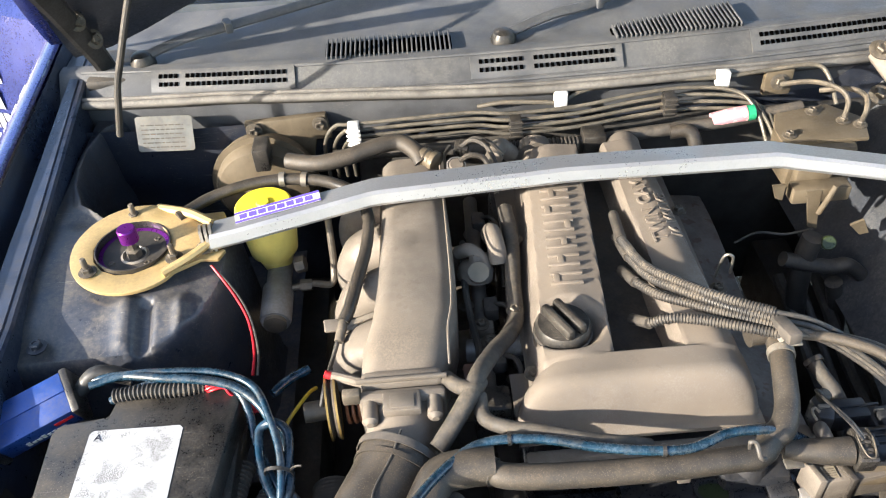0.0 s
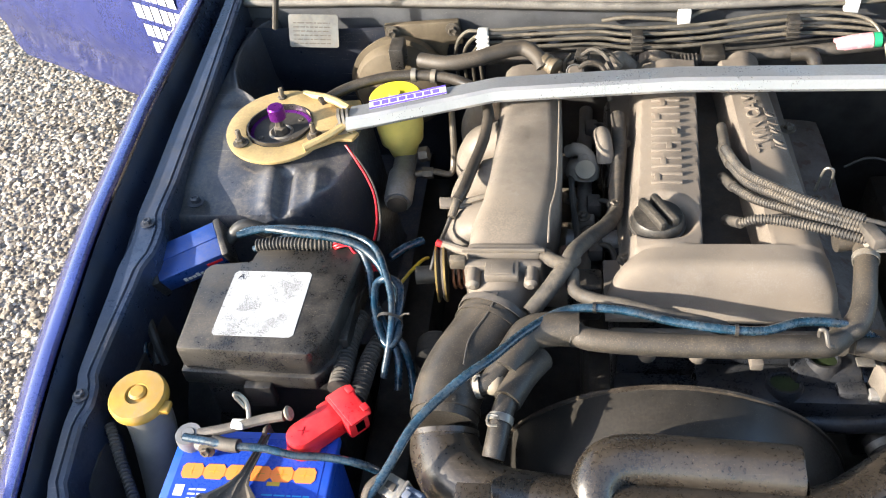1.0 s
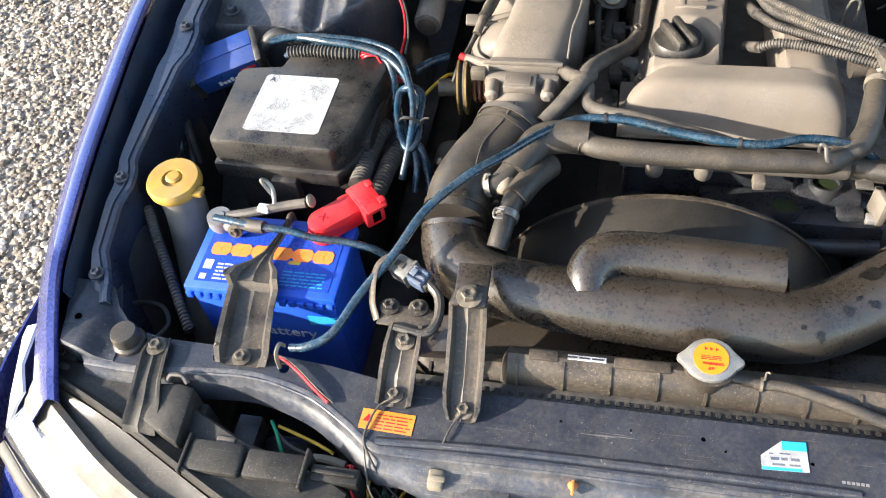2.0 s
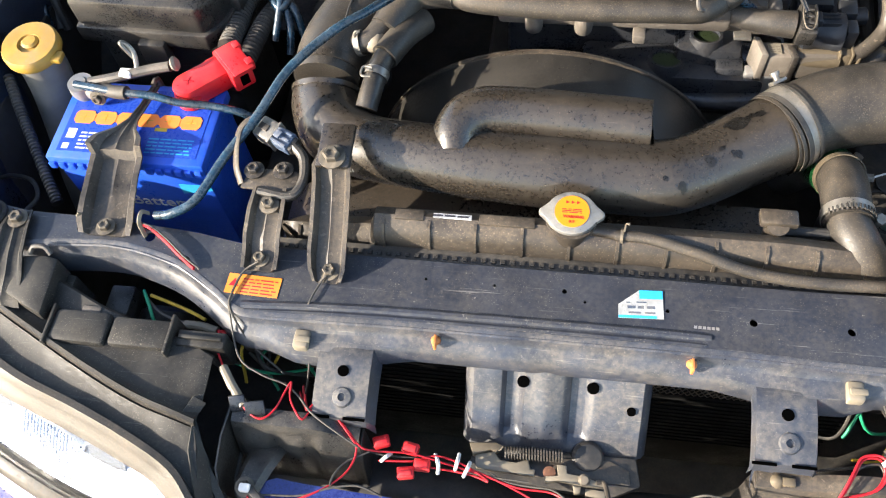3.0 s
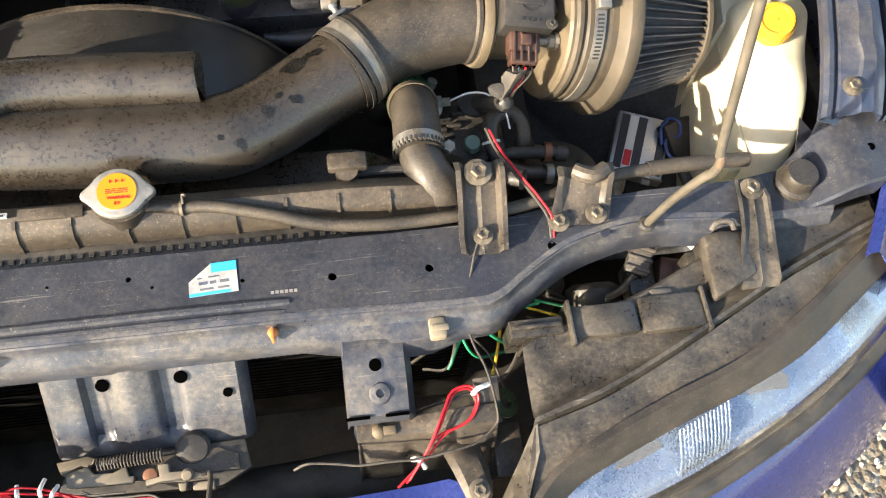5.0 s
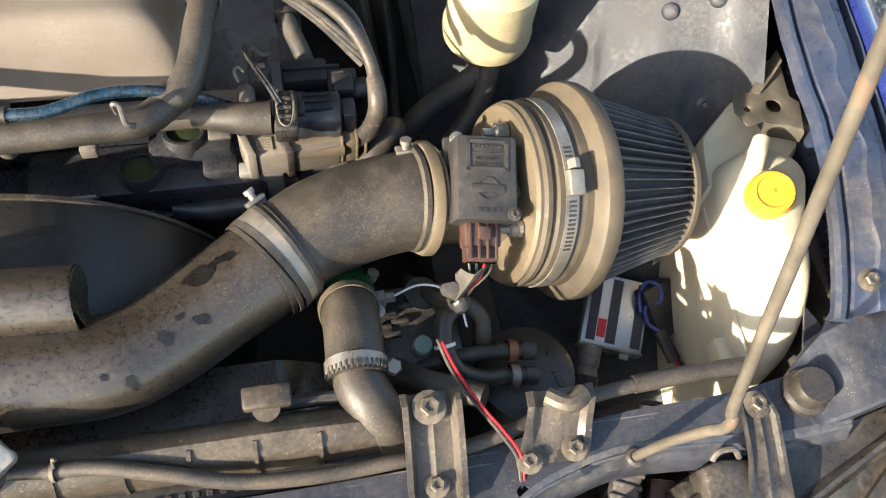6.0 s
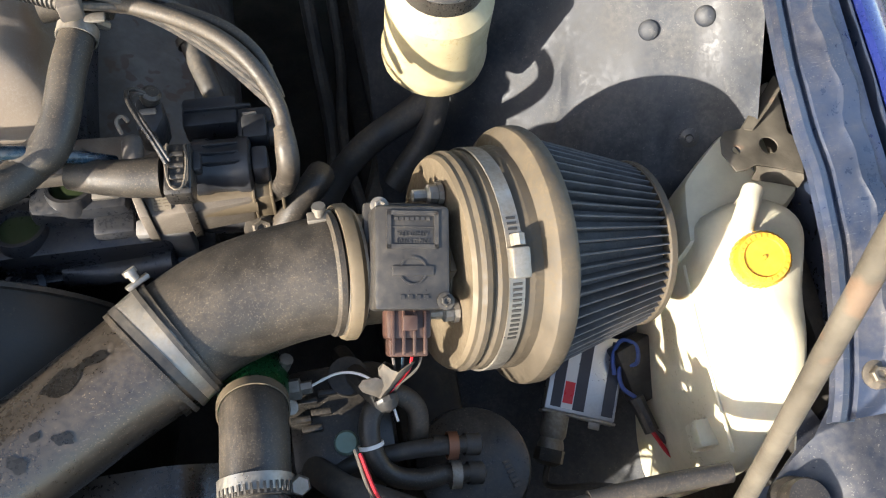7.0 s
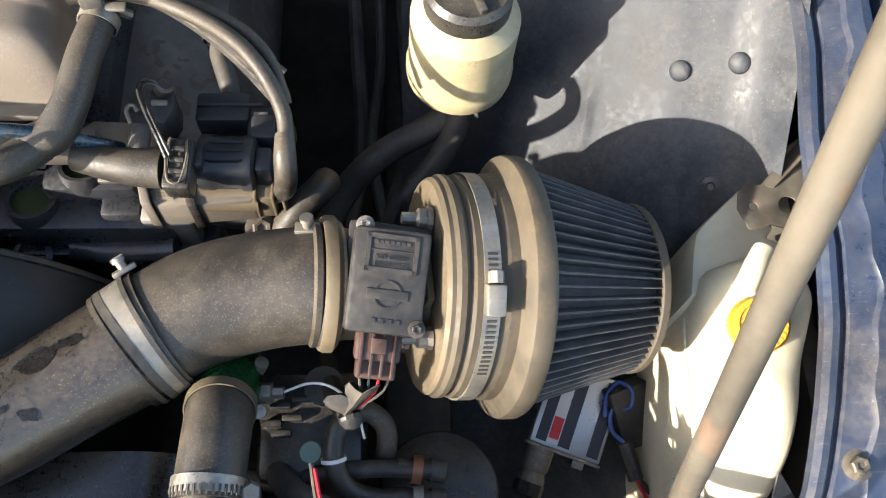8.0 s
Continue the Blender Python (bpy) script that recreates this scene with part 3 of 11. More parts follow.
def rail(side):
    """Top of the inner wing: an inner lip, a bolted ledge, a gutter and the flange under the wing's edge."""
    if side > 0:
        return rail_right()
    rows = []
    for i in range(101):
        y = 0.088 + i * 0.0131
        x0, x1, z = rail_in(y), fender_in(y), rail_z(y)
        step = 0.0055 * sm(y, 0.13, 0.105)
        mid = x1 - x0 - 0.004
        line = [(x0 + 0.006, z - 0.16), (x0 + 0.001, z - 0.012), (x0, z - 0.003), (x0 + 0.0025, z - 0.0005), (x0 + 0.006, z), (x0 + 0.0075, z - 0.0025), (x0 + 0.0105, z - 0.0025), (x0 + 0.012, z - step),
                (x0 + mid * 0.5, z - 0.001 - step), (x0 + mid * 0.56, z - 0.007), (x0 + mid * 0.6, z - 0.03), (x0 + mid * 0.68, z - 0.038), (x0 + mid * 0.86, z - 0.036), (x0 + mid * 0.93, z - 0.012), (x1 - 0.002, fender_z(y) - 0.012)]
        rows.append([(side * x, y, zz) for x, zz in line])
    return sheet(rows, 0.0015)


for s in (-1, 1):
    rl = part("rail", rail(s), RAILNAVY, body)
    for y in ((0.516, 0.256, 0.122) if s < 0 else (0.7, 0.119)):
        if s < 0:
            bolt(rl, (-rail_in(y) - (0.022 if y > 0.5 else 0.017), y, rail_z(y) + 0.002), 0.0062, (0, 0, 1), NAVY)
        else:
            bolt(rl, (rail_inr(y) + 0.03, y, rail_zr(y) + 0.001), 0.0066, (-0.1, -0.2, 1), STEEL)


def corner_plate(side):
    """The pressed plate that joins the core support to the rail: it rises outwards past the rubber stop."""
    rows, rise, edge = [], 0.028 if side > 0 else 0.012, fender_inr if side > 0 else fender_in
    for i in range(25):
        u = i / 24
        yf, yb = lerp(u, (0, 0.018), (0.4, 0.02), (1, 0.03)), lerp(u, (0, 0.07), (0.25, 0.09), (0.4, 0.115), (1, 0.12))
        row = []
        for y, dz in [(yf - 0.002, -0.03), (yf - 0.001, -0.003), (yf + 0.002, 0.0)] + [(yf + 0.004 + (yb - yf - 0.004) * k / 6, 0.0012 * math.sin(k * 1.9 + u * 8)) for k in range(1, 7)]:
            x = 0.655 + u * (edge(y) - 0.659)
            row.append((side * x, y, 0.7008 + rise * sm(x, 0.66, 0.705) + 0.0025 * math.exp(-((x - 0.722) / 0.012) ** 2) + dz))
        rows.append(row)
    return sheet(rows, 0.0015)


for s in (-1, 1):
    cp = part("corner_plate", corner_plate(s), NAVY, body)
    # a solid black disc, coloured like the shade in a drilled hole
    part("plate_hole_disc", lathe([(0.0042, 0.0), (0.0042, 0.0012), (0, 0.0012)], Matrix.Translation((s * (0.733 if s > 0 else 0.715), 0.066, 0.7285 if s > 0 else 0.7135)), 14), HOLESHADE, cp)


def wing_left(x, y):
    """Left inner wing: strut tower with its flat top, then the pocket behind it."""
    ax = -x
    top = 0.772 + 0.012 * sm(y, 0.6, 0.75)
    out = max(0.0, 0.60 - ax), max(0.0, 0.70 - y)
    edge = 0.145 - (math.hypot(*out) if ax < 0.60 else out[1])
    tower = sm(edge, -0.016, 0.016)
    rim = lerp(y, (0.79, 0.40), (0.798, 0.6), (0.804, 0.639), (0.838, 0.684), (0.886, 0.704), (0.935, 0.713), (0.982, 0.712), (1.037, 0.70), (1.088, 0.655), (1.12, 0.55), (1.13, 0.4)) - ax
    tower *= 1 - sm(rim, -0.004, 0.016)
    low = 0.5 + 0.12 * sm(ax, 0.66, 0.70)
    up = tower
    rib = 0.007 * math.exp(-((ax - 0.585) / 0.013) ** 2) * sm(y, 0.565, 0.59) * (1 - sm(y, 0.64, 0.66))
    rib -= 0.011 * math.exp(-((ax - 0.561) / 0.011) ** 4) * sm(y, 0.565, 0.575) * (1 - sm(y, 0.635, 0.65))
    rib += 0.007 * math.exp(-((ax - 0.515) / 0.009) ** 2) * sm(y, 0.575, 0.59) * (1 - sm(y, 0.63, 0.66))
    rib += 0.005 * math.exp(-((rim + 0.007) / 0.006) ** 2) * sm(y, 0.80, 0.83)
    rib -= 0.006 * math.exp(-(((ax - 0.668) / 0.03) ** 2 + ((y - 0.80) / 0.012) ** 2))
    fall = 0.022 * sm(y, 0.64, 0.565) + 0.012 * sm(ax, 0.55, 0.46)
    return low + (top - fall + rib - low) * up


def wing_right(x, y):
    """Right inner wing: the curved skirt in front of the strut tower, rising outwards and rearwards."""
    out = lerp(x, (0.40, 0.44), (0.48, 0.53), (0.52, 0.585), (0.548, 0.617), (0.583, 0.655), (0.62, 0.693), (0.653, 0.724), (0.675, 0.741), (0.69, 0.752), (0.705, 0.77), (0.715, 0.79), (0.735, 0.85))
    back = lerp(y, (0.05, -0.34), (0.3, -0.15), (0.4, -0.05), (0.45, 0.0), (0.5, 0.046), (0.56, 0.085), (0.64, 0.105), (0.9, 0.11))
    z = out + back
    z -= 0.009 * math.exp(-((math.hypot(x - 0.689, y - 0.376) / 0.024) ** 6)) - 0.003 * math.exp(-((math.hypot(x - 0.689, y - 0.376) / 0.009) ** 4))
    z += 0.007 * math.exp(-((x - 0.583 - 0.15 * (y - 0.439)) / 0.0055) ** 2) * sm(y, 0.405, 0.425) * (1 - sm(y, 0.465, 0.485))
    z += 0.006 * math.exp(-((x - 0.54 - 0.15 * (y - 0.439)) / 0.005) ** 2) * sm(y, 0.405, 0.42) * (1 - sm(y, 0.445, 0.46))
    z += 0.004 * math.sin(x * 34 + y * 11) * sm(x, 0.5, 0.56) * (1 - sm(x, 0.64, 0.68))
    top = 0.812 + 0.06 * sm(x, 0.7, 0.735)
    return max(0.42, top - 0.02 * math.log1p(math.exp((top - z) / 0.02)))


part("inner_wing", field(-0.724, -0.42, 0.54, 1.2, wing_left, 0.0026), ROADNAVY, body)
part("inner_wing", field(0.42, 0.725, 0.1, 1.2, wing_right, 0.0045), WINGNAVY, body)
for x, y in ((0.653, 0.455), (0.695, 0.447)):
    part("dome_rivet", lathe([(0.0092, -0.004), (0.0092, 0.0008), (0.0078, 0.003), (0.0045, 0.0046), (0, 0.005)], axis((x, y, wing_right(x, y)), (-0.55, -0.6, 0.58)), 20), WINGNAVY, body)
part("plastic_clip", lathe([(0.009, -0.002), (0.009, 0.002), (0.004, 0.003), (0.003, 0.006), (0, 0.006)], axis((0.689, 0.376, wing_right(0.689, 0.376)), (-0.4, -0.6, 0.7)), 12), BLACK, body)
bolt(body, (-0.686, 0.571 + 0.012, 0.765), 0.008, (0, 0, 1), NAVY)

# lower walls, floor and bulkhead that close the bay
part("side_wall", box(-0.735, -0.715, 0.0, 1.1, 0.2, 0.68, 0.004), DEEP, body)
part("side_wall", box(0.745, 0.765, 0.0, 1.1, 0.2, 0.66, 0.004), DEEP, body)
part("undertray", box(-0.75, 0.75, -0.28, 1.1, 0.2, 0.22, 0.004), DEEP, body)
part("firewall", field(-0.74, 0.74, 0.0, 0.43, lambda x, v: 0.012 * math.sin(x * 9) + 0.01 * sm(v, 0.3, 0.33), 0.02), NAVY, body).matrix_basis = (
    Matrix.Translation(-body.location) @ pose(0, 1.035, 0.36, 90) @ Matrix.Translation(body.location))
part("insulation_pad", box(-0.30, 0.735, 1.0, 1.016, 0.36, 0.745, 0.006), DEEP, body)
part("chassis_leg", box(-0.45, -0.38, 0.05, 1.0, 0.34, 0.46, 0.01), DEEP, body)
part("chassis_leg", box(0.40, 0.47, 0.05, 1.0, 0.34, 0.46, 0.01), DEEP, body)

# ---- radiator core support ----
FRONT = [(0.0, -0.043), (0.15, -0.043), (0.30, -0.046), (0.335, -0.042), (0.365, -0.022), (0.41, 0.004), (0.46, 0.018), (0.5, 0.022), (0.56, 0.018), (0.62, 0.012), (0.69, 0.015)]
BACK = [(0.72, 0.05), (0.70, 0.1), (0.69, 0.125), (0.672, 0.085), (0.645, 0.064), (0.6, 0.057), (0.5, 0.055), (0.40, 0.046), (0.34, 0.036), (0.24, 0.034), (0.0, 0.034)]
half = FRONT + BACK
outline = half + [(-x, y) for x, y in half[::-1] if x > 0]
HOLES = [(0.183, -0.005, 0.0042), (0.274, -0.006, 0.0042), (0.396, 0.004, 0.0055), (-0.001, 0.012, 0.0026), (0.02, 0.002, 0.0016), (-0.072, 0.012, 0.0016), (-0.143, 0.013, 0.0016), (0.101, 0.0, 0.0022),
         (-0.533, 0.041, 0.006), (-0.452, 0.036, 0.006), (-0.405, 0.011, 0.006), (-0.72 + 0.05, 0.03, 0.003), (0.45, 0.014, 0.005)]
core = part("core_support", prism(outline, 0.697, 0.7, 0.0, holes=HOLES), NAVY, body, smooth=30)


def front_lip():
    rows = []
    edge = [(-x, y) for x, y in FRONT[:0:-1]] + FRONT
    fine = spline([(x, y, 0) for x, y in edge], 4)
    for x, y, _ in fine:
        deep = 1 - 0.35 * sm(abs(x), 0.34, 0.5)
        dip = 0.012 * math.exp(-((abs(x) - 0.235) / 0.05) ** 4)
        rows.append([(x, y + 0.006, 0.7005), (x, y + 0.001, 0.7003), (x, y - 0.002, 0.6985), (x, y - 0.0045, 0.692), (x, y - 0.008, 0.6875), (x, y - 0.014 * deep - dip, 0.684), (x, y - 0.020 * deep - dip * 1.2, 0.672), (x, y - 0.021 * deep - dip * 1.2, 0.662)])
    return sheet(rows, 0.0015)


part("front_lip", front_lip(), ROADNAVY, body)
part("pressed_bead", tube([(-0.33, -0.034, 0.6975), (-0.2, -0.027, 0.6975), (0.0, -0.0245, 0.6975), (0.12, -0.0245, 0.6975), (0.142, -0.0245, 0.6965)], 0.0052, 10), NAVY, body)
part("pressed_bead", tube([(-0.325, -0.0405, 0.6965), (-0.2, -0.0355, 0.697), (0.0, -0.034, 0.697), (0.12, -0.034, 0.697), (0.14, -0.034, 0.696)], 0.0042, 10), NAVY, body)
part("back_flange", box(-0.34, 0.34, 0.031, 0.034, 0.655, 0.6975), NAVY, body)
for x, rr in ((-0.645, 0.016), (0.657, 0.017)):
    part("rubber_stop", lathe([(rr * 1.25, 0), (rr * 1.2, 0.004), (rr, 0.007), (rr, 0.02), (rr * 0.9, 0.0235), (rr * 0.6, 0.024), (0, 0.023)], Matrix.Translation((x, 0.047, 0.7)), 22), RUBBER, body)


def horn(x):
    """Sloping tab below the support's lip."""
    k = []
    for v, (y, z) in enumerate(((-0.05, 0.678), (-0.066, 0.684), (-0.09, 0.681), (-0.118, 0.672), (-0.132, 0.664), (-0.135, 0.65))):
        k.append([(x - 0.030, y, z - 0.012), (x - 0.028, y, z), (x - 0.01, y, z + 0.001), (x + 0.01, y, z + 0.001), (x + 0.027, y, z), (x + 0.034, y + 0.002, z - 0.022)])
    return sheet(k, 0.0015)


for x in (-0.214, 0.214):
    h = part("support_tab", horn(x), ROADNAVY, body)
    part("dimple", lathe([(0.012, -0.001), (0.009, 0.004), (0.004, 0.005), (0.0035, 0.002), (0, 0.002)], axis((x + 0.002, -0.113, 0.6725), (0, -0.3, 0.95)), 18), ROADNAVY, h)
    # hole and slots are solid pieces; their black stands for inner shade
    part("bolt_hole_disc", lathe([(0.0058, 0), (0.0058, 0.0012), (0, 0.0012)], axis((x, -0.089, 0.6822), (0, -0.12, 1)), 16), HOLESHADE, h)
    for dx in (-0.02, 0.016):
        part("slot", box(x + dx - 0.011, x + dx + 0.011, -0.134, -0.1315, 0.6655, 0.668), HOLESHADE, h)


def latch_panel():
    rows = []
    for v in range(13):
        t = v / 12
        y, z = -0.048 - 0.073 * t, 0.678 - 0.083 * t
        line = []
        for u in range(41):
            x = -0.095 + 0.19 * u / 40
            d = -0.009 * (math.exp(-((x + 0.046) / 0.010) ** 6) + math.exp(-((x - 0.0215) / 0.011) ** 6)) * (1 - sm(t, 0.82, 0.95))
            d += 0.004 * math.exp(-((x + 0.012) / 0.012) ** 2)
            d -= 0.014 * sm(abs(x), 0.088, 0.095)
            line.append((x, y - 0.7 * d, z + 0.7 * d))
        rows.append(line)
    return sheet(rows, 0.0015)


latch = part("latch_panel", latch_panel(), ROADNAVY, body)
for x, t, r in ((-0.035, 0.3, 0.0062), (0.035, 0.3, 0.0062), (0.075, 0.5, 0.0045)):
    # not cut through: a disc blackened as the hole's shade
    part("bolt_hole_disc", lathe([(r, 0), (r, 0.0022), (0, 0.0022)], axis((x, -0.048 - 0.073 * t, 0.678 - 0.083 * t), (0, -0.75, 0.66)), 16), HOLESHADE, latch)


# ---- scuttle, seal, windscreen and wipers ----
cowl = thing("cowl_panel", (0, 1.1, 0.82), "grey plastic scuttle panel with slotted grilles", "cowl")


def cowl_y(x):
    return 1.0 + 0.07 * (abs(x) / 0.7) ** 2


def cowl_sheet():
    rows = []
    for i in range(61):
        x = -0.78 + 1.56 * i / 60
        y, z = cowl_y(x), 0.838 - 0.02 * (abs(x) / 0.78) ** 2
        rows.append([(x, y + 0.004, z - 0.075), (x, y - 0.004, z - 0.03), (x, y - 0.006, z - 0.006), (x, y, z - 0.003), (x, y + 0.006, z), (x, y + 0.036, z + 0.027), (x, y + 0.043, z + 0.03), (x, y + 0.064, z + 0.028), (x, y + 0.07, z + 0.022), (x, y + 0.12, z + 0.022), (x, y + 0.22, z + 0.036), (x, y + 0.25, z + 0.042)])
    return sheet(rows, 0.003)


part("panel", cowl_sheet(), COWL, cowl)


def grille(x0, x1, rows_n, count, dy):
    """A raised strip with rows of small square black blocks whose colour holds the vents' shade."""
    g = part("vent_strip", sheet([[(x, cowl_y(x) + dy + v - 0.0012 * (0 < v < 0.026), 0.8408 + 0.9 * (dy - 0.006 + v) - 0.02 * (abs(x) / 0.78) ** 2 + 0.0012 * (0 < v < 0.026)) for v in (-0.001, 0.001, 0.0255, 0.0275)]
             for x in (x0 - 0.012 + (x1 - x0 + 0.024) * i / 20 for i in range(21))], 0.002), COWL, cowl)
    shape = mesh_of(box(-0.0027, 0.0027, -0.0034, 0.0034, 0, 0.0011), HOLESHADE, 0)
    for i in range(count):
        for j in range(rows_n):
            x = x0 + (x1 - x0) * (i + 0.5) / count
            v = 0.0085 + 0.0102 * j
            ob = new("vent_slot_block", shape)
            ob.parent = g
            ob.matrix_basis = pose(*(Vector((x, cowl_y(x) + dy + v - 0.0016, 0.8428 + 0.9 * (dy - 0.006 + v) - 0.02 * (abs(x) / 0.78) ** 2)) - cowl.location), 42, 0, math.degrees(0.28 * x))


grille(-0.607, -0.572, 2, 4, 0.0105)
grille(-0.562, -0.395, 2, 19, 0.0105)
grille(-0.094, -0.022, 2, 8, 0.0075)
grille(-0.008, 0.122, 2, 15, 0.0075)
grille(0.355, 0.62, 2, 30, 0.0085)


def louvre(x0, x1, near, far, z, count):
    """A flat black plate, painted as the shade in a scuttle slot, crossed by thin upright fins; near and far: its y at
    both ends.
    """
    tray = [(x0, near[0]), (x1, near[1]), (x1, far[1]), (x0, far[0])]
    part("louvre_tray", prism(tray, z - 0.002, z + 0.0012), HOLESHADE, cowl)
    for i in range(count):
        t = (i + 0.5) / count
        x = x0 + (x1 - x0) * t
        y0, y1 = near[0] + (near[1] - near[0]) * t, far[0] + (far[1] - far[0]) * t
        part("louvre_fin", box(x - 0.0013, x + 0.0013, y0 - 0.001, y1 + 0.001, z, z + 0.009, 0.0005), COWL, cowl)


louvre(-0.335, -0.13, (1.068, 1.064), (1.124, 1.12), 0.861, 27)
louvre(0.128, 0.338, (1.052, 1.066), (1.092, 1.14), 0.863, 28)

seal = thing("bonnet_seal", (0, 0.98, 0.82), "dusty grey rubber bonnet seal along the scuttle", "rubber seal")
def seal_z(x):
    return lerp(x, (-0.74, 0.822), (-0.5, 0.838), (-0.285, 0.839), (0.0, 0.829), (0.25, 0.827), (0.7, 0.802))


SEALX = [-0.74 + 1.48 * i / 24 for i in range(25)]
part("bulb", tube([(x, cowl_y(x) - 0.017, seal_z(x) - 0.001) for x in SEALX], 0.0068, 12, 4), SEAL, seal)
part("lip", tube([(x, cowl_y(x) - 0.0105, seal_z(x) + 0.0055) for x in SEALX], 0.0035, 10, 4), SEAL, seal)
part("root", tube([(x, cowl_y(x) - 0.010, seal_z(x) - 0.009) for x in SEALX], 0.0055, 8, 4), DARKRUB, seal)
part("crown_bead", tube([(x, cowl_y(x) + 0.0385, 0.8675 - 0.02 * (abs(x) / 0.78) ** 2) for x in SEALX], 0.0026, 8, 3), COWL, cowl)
part("front_bead", tube([(x, cowl_y(x) + 0.002, 0.838 - 0.02 * (abs(x) / 0.78) ** 2) for x in SEALX], 0.003, 8, 3), COWL, cowl)

screen = thing("windscreen", (0, 1.3, 0.87), "tinted windscreen glass above the scuttle", "windscreen")
part("glass", sheet([[(x, 1.235 + 0.06 * (abs(x) / 0.7) ** 2 + 0.9 * t, 0.872 - 0.012 * (abs(x) / 0.7) ** 2 + 0.48 * t) for t in (0, 0.3, 0.6, 1.0)] for x in [-0.68 + 1.36 * i / 20 for i in range(21)]], 0.005), SCREEN, screen).visible_shadow = False
part("dashboard", box(-0.68, 0.68, 1.42, 2.1, 0.80, 0.89, 0.02), BLACK, screen)
part("cabin_shell", box(-0.7, 0.7, 1.3, 3.6, 0.25, 0.80, 0.05), BLUE, screen)
part("roof", box(-0.6, 0.6, 2.1, 3.3, 1.26, 1.3, 0.015), BLUE, screen)


def wiper(pivot, bend, tip):
    w = thing("wiper", pivot, "dusty grey wiper arm with black blade", "wiper", "windscreen wipers")
    p, b, t = Vector(pivot), Vector(bend), Vector(tip)
    part("arm", tube([p + Vector((0, 0, 0.016)), p.lerp(b, 0.5) + Vector((0, 0, 0.02)), b + Vector((0, 0, 0.012)), b.lerp(t, 0.5) + Vector((0, 0, 0.008)), t], 0.0085, 10, 5, flat=0.6), COWL, w)
    part("pivot_cap", lathe([(0.021, 0), (0.021, 0.012), (0.016, 0.022), (0.007, 0.026), (0, 0.0265)], Matrix.Translation(p), 20), BLACK, w)
    part("hinge_collar", box(-0.006, 0.006, -0.013, 0.013, -0.008, 0.01, 0.002, axis(b + Vector((0, 0, 0.012)), (0, 0, 1), 20)), COWL, w)
    return w


wiper((-0.046, 1.09, 0.853), (0.12, 1.16, 0.868), (0.5, 1.36, 0.91))
wiper((-0.64, 1.13, 0.845), (-0.5, 1.18, 0.868), (-0.12, 1.31, 0.90))


# ---- outer panels ----
def wing_panel(side):
    """A front wing: rolled edge, crown and the outer side."""
    rows = []
    for i in range(73):
        y = -0.035 + i * 0.02
        x, z = (fender_inr(y), rail_zr(y)) if side > 0 else (fender_in(y), fender_z(y))
        nose = sm(y, 0.12, -0.035)
        out = 0.04 + 0.012 * sm(y, 0.0, 0.3)
        line = [(x, z - 0.009), (x + 0.0005, z - 0.006), (x + 0.003, z - 0.002), (x + 0.012, z - 0.002), (x + out * 0.5, z - 0.010), (x + out * 0.8, z - 0.023), (x + out, z - 0.05), (x + out + 0.016, z - 0.12), (x + out + 0.01, z - 0.3), (x + out - 0.02, z - 0.5)]
        rows.append([(side * a, y - 0.02 * (k > 4) * nose, b) for k, (a, b) in enumerate(line)])
    return sheet(rows, 0.0015)


for s in (-1, 1):
    part("front_wing", wing_panel(s), BLUE, body, "bright blue painted front wing")

HINGE, OUT = Vector((-0.85, 1.36, 0)), Vector((-0.89, 0.456, 0))


def door_skin():
    rows = []
    for i in range(25):
        t = 1.1 * i / 24
        p = HINGE + OUT * t
        nrm = Vector((-0.456, -0.89, 0))
        rows.append([tuple(p + nrm * d + Vector((0, 0, z))) for d, z in ((-0.03, 0.24), (0.0, 0.25), (0.012, 0.30), (0.014, 0.37), (0.022, 0.385), (0.03, 0.48), (0.03, 0.62), (0.02, 0.74), (0.0, 0.82), (-0.05, 0.86))])
    return sheet(rows, 0.002)


door = part("door", door_skin(), BLUE, body, "open blue door with white stickers")
part("inner_trim", sweep([[tuple(HINGE + OUT * t + Vector((0.456, 0.89, 0)) * d + Vector((0, 0, z))) for d, z in ((0.035, 0.24), (0.09, 0.26), (0.1, 0.8), (0.04, 0.86))] for t in (0.01, 1.09)]), BLACK, door)
door_face = Matrix(((0.89, -0.0, -0.456, 0), (-0.456, 0, -0.89, 0), (0, 1, 0, 0), (0, 0, 0, 1)))
rnd = random.Random(7)
zz, sizes = 0.845, [0.045, 0.038, 0.05, 0.05, 0.042, 0.036, 0.034, 0.03, 0.03]
for k, hgt in enumerate(sizes):
    zz -= hgt + 0.012
    wide = 0.25 - 0.022 * k
    at = HINGE + OUT * (0.30 + 0.0 * k) + Vector((-0.456, -0.89, 0)) * (0.033 - 0.02 * max(0, zz - 0.62) / 0.2) + Vector((0, 0, zz))
    m = Matrix.Translation(at) @ door_face
    x, rows = -wide / 2, []
    while x < wide / 2 - 0.01:
        w = rnd.uniform(0.016, 0.03)
        rows.append((x, 0, min(w, wide / 2 - x), hgt * rnd.uniform(0.85, 1.0)))
        x += w + 0.006
    for row in rows:
        part("sticker", bars([row], m, 0.0008), WHITE, door, "white sticker bar")


